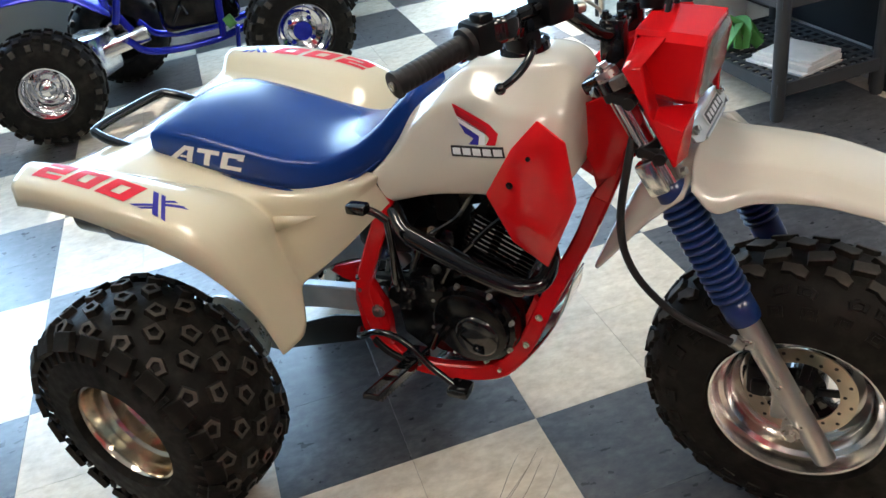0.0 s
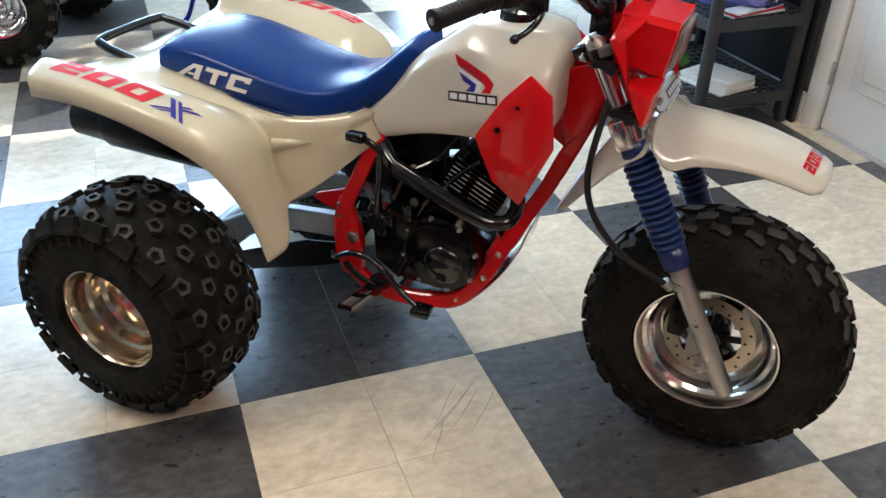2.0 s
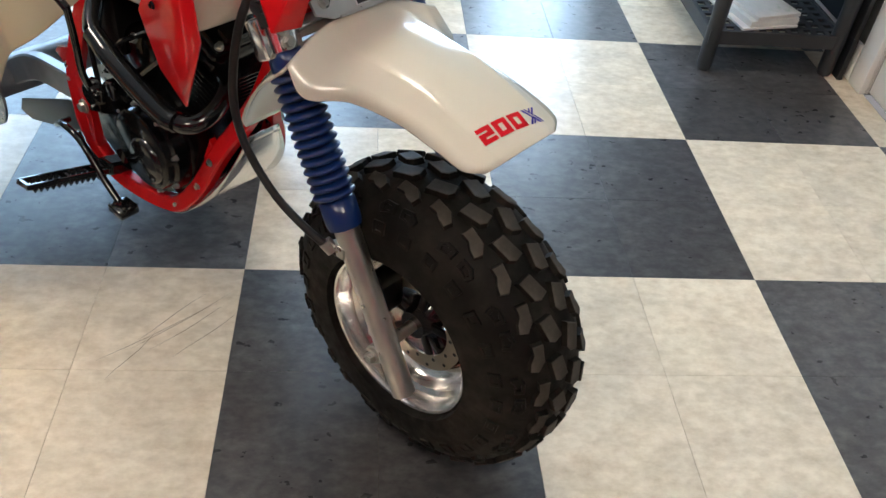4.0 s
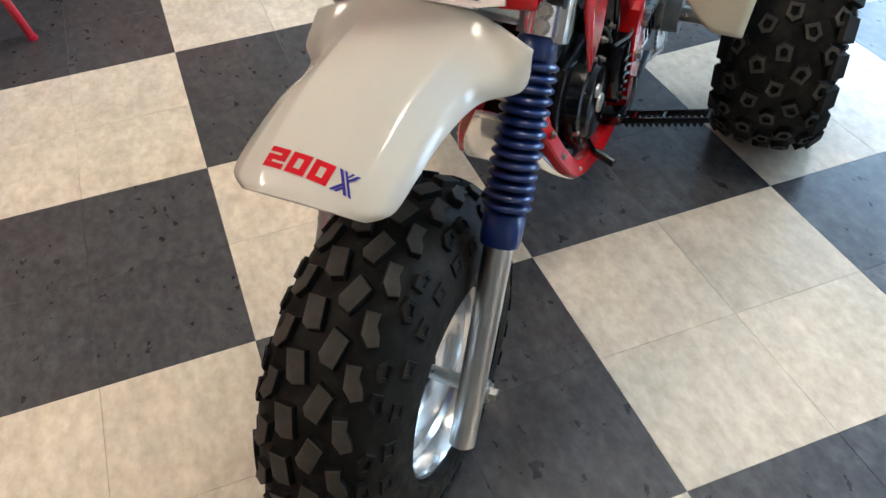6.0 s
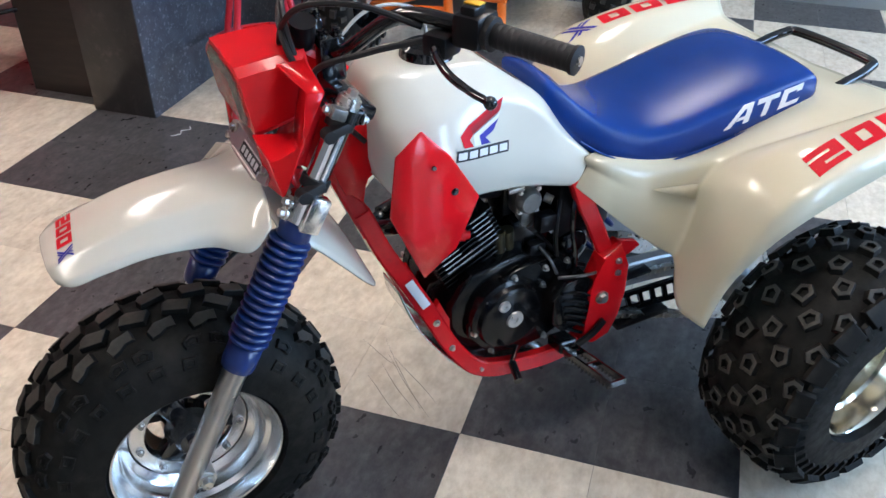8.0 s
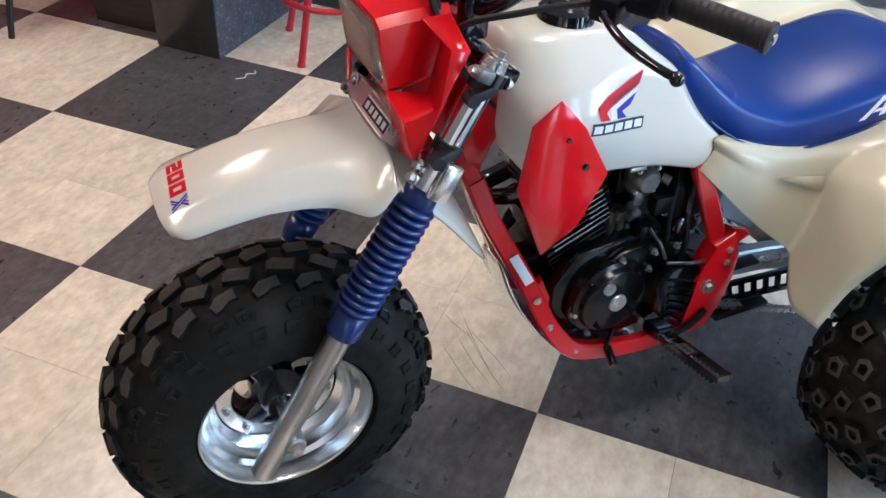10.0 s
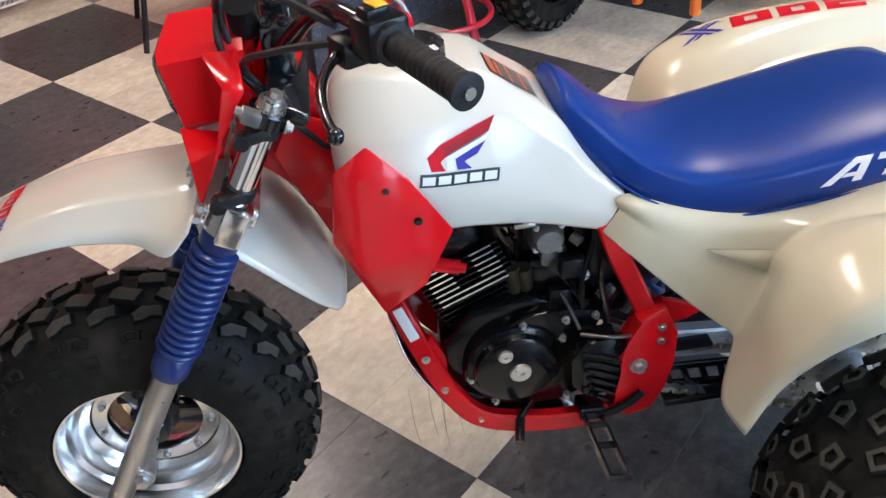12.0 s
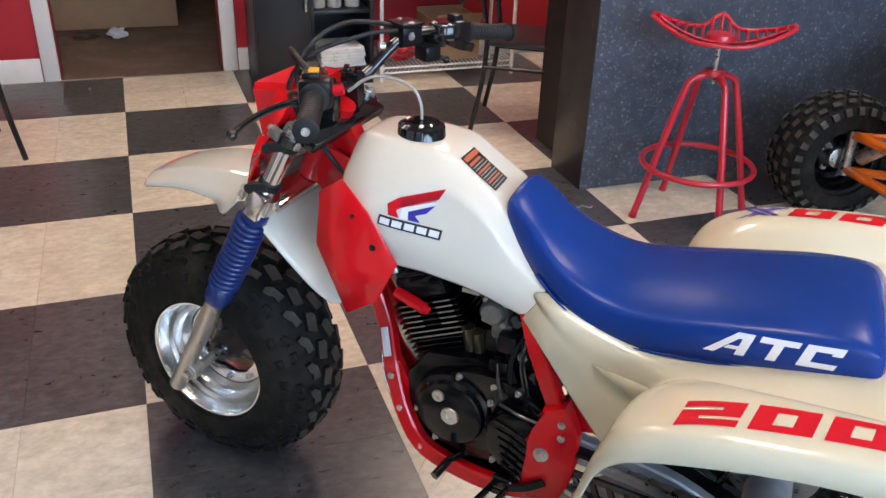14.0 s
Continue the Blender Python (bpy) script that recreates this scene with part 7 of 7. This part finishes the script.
# black cabinet with books beside the doorway
cab = thing("media_cabinet", pose(0, 0, 0), "black lacquered cabinet with a door and open shelves", "cabinet")
X0, X1, Y0, Y1 = -0.74, -0.09, -3.60, -3.22
for lo, hi in (((X1 - 0.02, Y0, 0.07), (X1, Y1, 0.98)), ((X0, Y0, 0.07), (X0 + 0.02, Y1, 0.98)), ((X0 + 0.02, Y0, 0.07), (X1 - 0.02, Y1, 0.10)), ((X0 + 0.02, Y0, 0.95), (X1 - 0.02, Y1, 0.98)),
               ((X0 + 0.02, Y0, 0.10), (X1 - 0.02, Y0 + 0.01, 0.95)), ((-0.41, Y0 + 0.01, 0.10), (-0.39, Y1 - 0.005, 0.95)), ((X0 + 0.02, Y0 + 0.01, 0.40), (-0.41, Y1 - 0.01, 0.42)), ((X0 + 0.02, Y0 + 0.01, 0.68), (-0.41, Y1 - 0.01, 0.70)),
               ((X0, Y0 + 0.02, 0.0), (X1, Y1 - 0.02, 0.069))):
    part("panel", box(bmesh.new(), lo, hi, 0.002), "black_lacquer", cab)
bm = bmesh.new()
box(bm, (-0.385, Y1 + 0.001, 0.10), (X1 - 0.003, Y1 + 0.018, 0.96), 0.002)
dr = part("door", bm, "black_lacquer", cab)
bm = bmesh.new()
box(bm, (-0.365, Y1 + 0.034, 0.43), (-0.350, Y1 + 0.042, 0.60), 0.003)
for z in (0.45, 0.58):
    box(bm, (-0.363, Y1 + 0.018, z - 0.005), (-0.352, Y1 + 0.034, z + 0.005))
part("handle", bm, "steel", dr, "steel bar handle")
mags = thing("book_pile", pose(-0.56, -3.38, 0.101, 0, 0, 4), "pile of pale magazines on the cabinet's low shelf", "books")
for k in range(6):
    bm = bmesh.new()
    box(bm, (-0.13 + 0.004 * (k % 3), -0.10, k * 0.018 + 0.0005), (0.13 - 0.006 * (k % 2), 0.14, k * 0.018 + 0.0175), 0.002)
    part("magazine", bm, "paper", mags)
jr = thing("clear_jars", pose(-0.56, -3.38, 0.421), "clear plastic jars on the cabinet shelf", "jars")
for x in (-0.08, 0.02, 0.11):
    bm = bmesh.new()
    lathe(bm, [(0.0, 0.002), (0.04, 0.002), (0.042, 0.01), (0.042, 0.10), (0.034, 0.12), (0.0, 0.12)], pose(x, 0.06, 0, 90, 0, 0) @ Matrix.Diagonal((1, 1, -1, 1)), 20)
    part("jar", bm, "hose_clear", jr)

# chromed wire rack with a red bag and boxes
rack = thing("wire_rack", pose(0, 0, 0), "white wire rack with red bags and boxes", "wire rack")
for z in (0.08, 0.52, 0.95):
    bm = bmesh.new()
    rod(bm, (-1.60, -3.24, z), (-0.79, -3.24, z), 0.006, sides=8)
    tray = part("shelf", bm, "white_trim", rack, "white wire shelf")
    for y, dz in ((-3.60, 0.0), (-3.60, -0.03), (-3.24, -0.03)):
        bm = bmesh.new()
        rod(bm, (-1.60, y, z + dz), (-0.79, y, z + dz), 0.0055, sides=8)
        part("rail", bm, "white_trim", tray)
    for k in range(33):
        x = -1.60 + 0.81 * k / 32
        bm = bmesh.new()
        rod(bm, (x, -3.60, z + 0.006), (x, -3.24, z + 0.006), 0.0025, sides=6)
        part("wire", bm, "white_trim", tray)
        if k < 32:
            bm = bmesh.new()
            rod(bm, (x, -3.24, z), (x + 0.0253, -3.24, z - 0.03), 0.002, sides=6)
            part("brace", bm, "white_trim", tray)
for x in (-1.60, -0.79):
    for y in (-3.60, -3.24):
        bm = bmesh.new()
        rod(bm, (x, y, 0), (x, y, 1.2), 0.011)
        part("post", bm, "white_trim", rack)
bm = bmesh.new()
crumple(bm, (-0.93, -3.40, 0.092 + 0.075), (0.13, 0.14, 0.08), 9.0, 0.35)
tagged(part("red_cloth", bm, "stool_red"), "crumpled red cloth on the wire rack", "cloth")
cb = thing("cardboard_box", pose(-1.25, -3.42, 0.091, 0, 0, 3), "open brown cardboard box on the wire rack", "cardboard box")
bm = bmesh.new()
for lo, hi in (((-0.15, -0.13, 0), (0.15, 0.13, 0.006)), ((-0.15, -0.13, 0.006), (0.15, -0.124, 0.26)), ((-0.15, 0.124, 0.006), (0.15, 0.13, 0.22)), ((-0.15, -0.124, 0.006), (-0.144, 0.124, 0.24)), ((0.144, -0.124, 0.006), (0.15, 0.124, 0.24))):
    box(bm, lo, hi)
part("body", bm, "cardboard", cb, smooth=False)
bm = bmesh.new()
box(bm, (-0.148, 0, 0), (0.148, 0.004, 0.10), 0, pose(0, 0.13, 0.22, -50, 0, 0))
part("flap", bm, "cardboard", cb)
ppr = thing("paper_pile", pose(-0.98, -3.42, 0.531), "pile of papers on the wire rack", "paper pile")
for k in range(4):
    bm = bmesh.new()
    box(bm, (-0.11, -0.14, k * 0.012 + 0.0005), (0.11, 0.14, k * 0.012 + 0.0115), 0.001, pose(0, 0, 0, 0, 0, 5 * math.sin(k * 2)))
    part("sheet", bm, "paper", ppr)
blk = tagged(part("black_box", box(bmesh.new(), (-1.5, -3.55, 0.531), (-1.15, -3.3, 0.70), 0.01), "black_lacquer"), "black box on the wire rack", "box")

# back room: large box, crumpled paper
big = thing("cardboard_carton", pose(0, 0, 0), "large brown carton in the back room", "carton")
part("body", box(bmesh.new(), (0.22, -5.5, -0.005), (1.1, -4.85, 0.75), 0.006), "cardboard", big)
part("tape", box(bmesh.new(), (0.63, -5.49, 0.7505), (0.69, -4.86, 0.752)), "hose_clear", big)
part("tape_end", box(bmesh.new(), (0.63, -4.849, 0.62), (0.69, -4.847, 0.749)), "hose_clear", big)
bm = bmesh.new()
crumple(bm, (0.62, -4.58, 0.028), (0.055, 0.045, 0.035), 2.0, 0.5)
tagged(part("crumpled_paper", bm, "decal_white", angle=15), "crumpled white paper on the brown carpet", "paper")
bm = bmesh.new()
crumple(bm, (0.82, -4.62, 0.012), (0.075, 0.04, 0.02), 6.0, 0.5)
tagged(part("dark_rag", bm, "brown_dark"), "small dark rag on the brown carpet", "rag")

# orange quad by the counter
oq = thing("orange_quad_bike", pose(0, 0, 0), "quad bike with an orange bumper beside the counter", "quad bike")
small_wheel(oq, (-2.05, -1.10, 0.256), 0.256, 0.10, 0.128, "engine_black", (0.2, 1, 0), 26, "steel")
small_wheel(oq, (-2.75, -0.10, 0.275), 0.275, 0.10, 0.135, "steel", (-0.2, 1, 0), 22)
small_wheel(oq, (-3.1, -1.25, 0.275), 0.275, 0.12, 0.135, "steel", (0.1, -1, 0), 22)
tubes("bumper", [[(-2.28, -0.80, 0.26), (-2.12, -0.80, 0.42), (-2.18, -0.74, 0.52), (-2.42, -0.62, 0.56)], [(-2.30, -0.66, 0.22), (-2.10, -0.62, 0.40), (-2.20, -0.55, 0.52), (-2.46, -0.46, 0.56)], [(-2.34, -0.5, 0.22), (-2.16, -0.45, 0.40), (-2.26, -0.40, 0.52), (-2.5, -0.34, 0.56)],
                 [(-2.18, -0.95, 0.44), (-2.10, -0.75, 0.46), (-2.14, -0.50, 0.46), (-2.3, -0.3, 0.44)]], 0.019, "orange", oq, "orange tubular bumper")
tubes("suspension_arm", [[(-2.05, -1.02, 0.22), (-2.20, -0.62, 0.30)], [(-2.05, -1.02, 0.22), (-1.92, -0.62, 0.28)]], 0.017, "orange", oq, "orange tubular suspension arm")
tubes("suspension_arm", [[(-2.05, -1.02, 0.36), (-2.20, -0.66, 0.44)], [(-2.05, -1.02, 0.36), (-1.92, -0.66, 0.43)]], 0.017, "orange", oq, "orange tubular suspension arm")
tubes("upright", [[(-2.05, -1.03, 0.20), (-2.05, -1.03, 0.38)]], 0.022, "steel", oq)
tubes("front_frame", [[(-1.92, -0.62, 0.24), (-1.90, -0.62, 0.45), (-1.98, -0.60, 0.58), (-2.30, -0.56, 0.62)], [(-1.92, -0.40, 0.24), (-1.90, -0.40, 0.45), (-1.98, -0.42, 0.58), (-2.30, -0.46, 0.62)], [(-1.915, -0.66, 0.36), (-1.90, -0.38, 0.36)]], 0.019, "orange", oq, "orange tubular front frame")
tubes("shock", [[(-2.03, -0.95, 0.30), (-2.06, -0.64, 0.58)]], 0.030, "steel", oq)
bm = bmesh.new()
box(bm, (-3.1, -1.0, 0.30), (-2.45, -0.35, 0.70), 0.08)
part("body", bm, "engine_black", oq)
bm = bmesh.new()
skin(bm, [[(-3.2, y, 0.78), (-2.8, y, 0.82), (-2.5, y, 0.72), (-2.25, y, 0.60)] for y in (-0.95, -0.7, -0.4)], 14, 6)
thicken(part("hood", bm, "orange", oq, "orange plastic hood"), 0.006)

# ---- the checked floor ----
floor = thing("floor", pose(0, 0, 0), "checked floor of cream and charcoal vinyl tiles", "floor", kind="structure")
bm = bmesh.new()
box(bm, (XW, YS, -0.12), (XE, YN + 0.02, -0.0035))
part("screed", bm, "joint", floor, smooth=False)
H2 = S / 2


def tile_bm(bm, x0, y0, x1, y1):
    g = 0.0004
    lo = [bm.verts.new(v) for v in ((x0 + g, y0 + g, -0.0034), (x1 - g, y0 + g, -0.0034), (x1 - g, y1 - g, -0.0034), (x0 + g, y1 - g, -0.0034))]
    c = g + 0.0003
    md = [bm.verts.new(v) for v in ((x0 + g, y0 + g, -0.0002), (x1 - g, y0 + g, -0.0002), (x1 - g, y1 - g, -0.0002), (x0 + g, y1 - g, -0.0002))]
    hi = [bm.verts.new(v) for v in ((x0 + c, y0 + c, 0), (x1 - c, y0 + c, 0), (x1 - c, y1 - c, 0), (x0 + c, y1 - c, 0))]
    for a, b in ((lo, md), (md, hi)):
        for k in range(4):
            bm.faces.new((a[k], a[(k + 1) % 4], b[(k + 1) % 4], b[k]))
    bm.faces.new(hi)


shared = {}
for kind in ("cream_tile", "dark_tile"):
    bm = bmesh.new()
    tile_bm(bm, 0, 0, H2, H2)
    me = bpy.data.meshes.new(kind)
    bm.to_mesh(me)
    bm.free()
    me.materials.append(M[kind])
    shared[kind] = me
rest = {"cream_tile": bmesh.new(), "dark_tile": bmesh.new()}
cells = []
for i in range(math.floor(XW / H2), math.ceil(XE / H2)):
    for j in range(math.floor(YS / H2), math.ceil((YN + 0.02) / H2)):
        cells.append((i, j))
cells.sort(key=lambda c: (c[0] * H2 + 0.1) ** 2 + (c[1] * H2 + 0.2) ** 2)
single = 0
for i, j in cells:
    kind = "dark_tile" if (math.floor(i / 2) + math.floor(j / 2)) % 2 else "cream_tile"
    x0, y0, x1, y1 = i * H2, j * H2, (i + 1) * H2, (j + 1) * H2
    whole = x0 >= XW and x1 <= XE and y0 >= YS and y1 <= YN + 0.02
    if whole and single < 300:
        t = new("tile", shared[kind])
        t.parent = floor
        t.location = (x0, y0, 0)
        single += 1
    else:
        tile_bm(rest[kind], max(x0, XW), max(y0, YS), min(x1, XE), min(y1, YN + 0.02))
for kind, bm in rest.items():
    tagged(part("tile_field", bm, kind, floor, smooth=False), kind="stuff")

# scuffs on the floor: thin dark scratches pressed into the tiles
SCUFFS = [((-0.07, -0.08), (-0.20, -0.23)), ((-0.02, -0.08), (-0.20, -0.25)), ((-0.03, -0.12), (-0.16, -0.25)), ((0.0, -0.14), (-0.11, -0.27)), ((-0.04, -0.11), (-0.26, -0.28)), ((-0.16, -0.20), (-0.23, -0.33))]
for (x0, y0), (x1, y1) in SCUFFS:
    bm = bmesh.new()
    pts = [(x0 + (x1 - x0) * t + 0.004 * math.sin(5 * t + x0 * 40), y0 + (y1 - y0) * t, 0.0) for t in (0, 0.2, 0.4, 0.6, 0.8, 1.0)]
    d = Vector((y1 - y0, x0 - x1, 0)).normalized()
    va = [bm.verts.new(Vector(p) + d * 0.0008 * math.sin(math.pi * (k + 0.3) / 5.6) + Vector((0, 0, 0.0004))) for k, p in enumerate(pts)]
    vb = [bm.verts.new(Vector(p) - d * 0.0008 * math.sin(math.pi * (k + 0.3) / 5.6) + Vector((0, 0, 0.0004))) for k, p in enumerate(pts)]
    for k in range(5):
        bm.faces.new((va[k], va[k + 1], vb[k + 1], vb[k]))
    part("scuff", bm, "scuff", floor, smooth=False)
# a loose white thread on a dark tile
bm = bmesh.new()
pipe(bm, [(-1.075, -1.43, 0.0017), (-1.10, -1.405, 0.0017), (-1.125, -1.415, 0.0017), (-1.145, -1.39, 0.0017), (-1.165, -1.405, 0.0017)], 0.0016, 24, 6)
tagged(part("thread", bm, "decal_white"), "loose white thread lying on a dark tile", "thread")
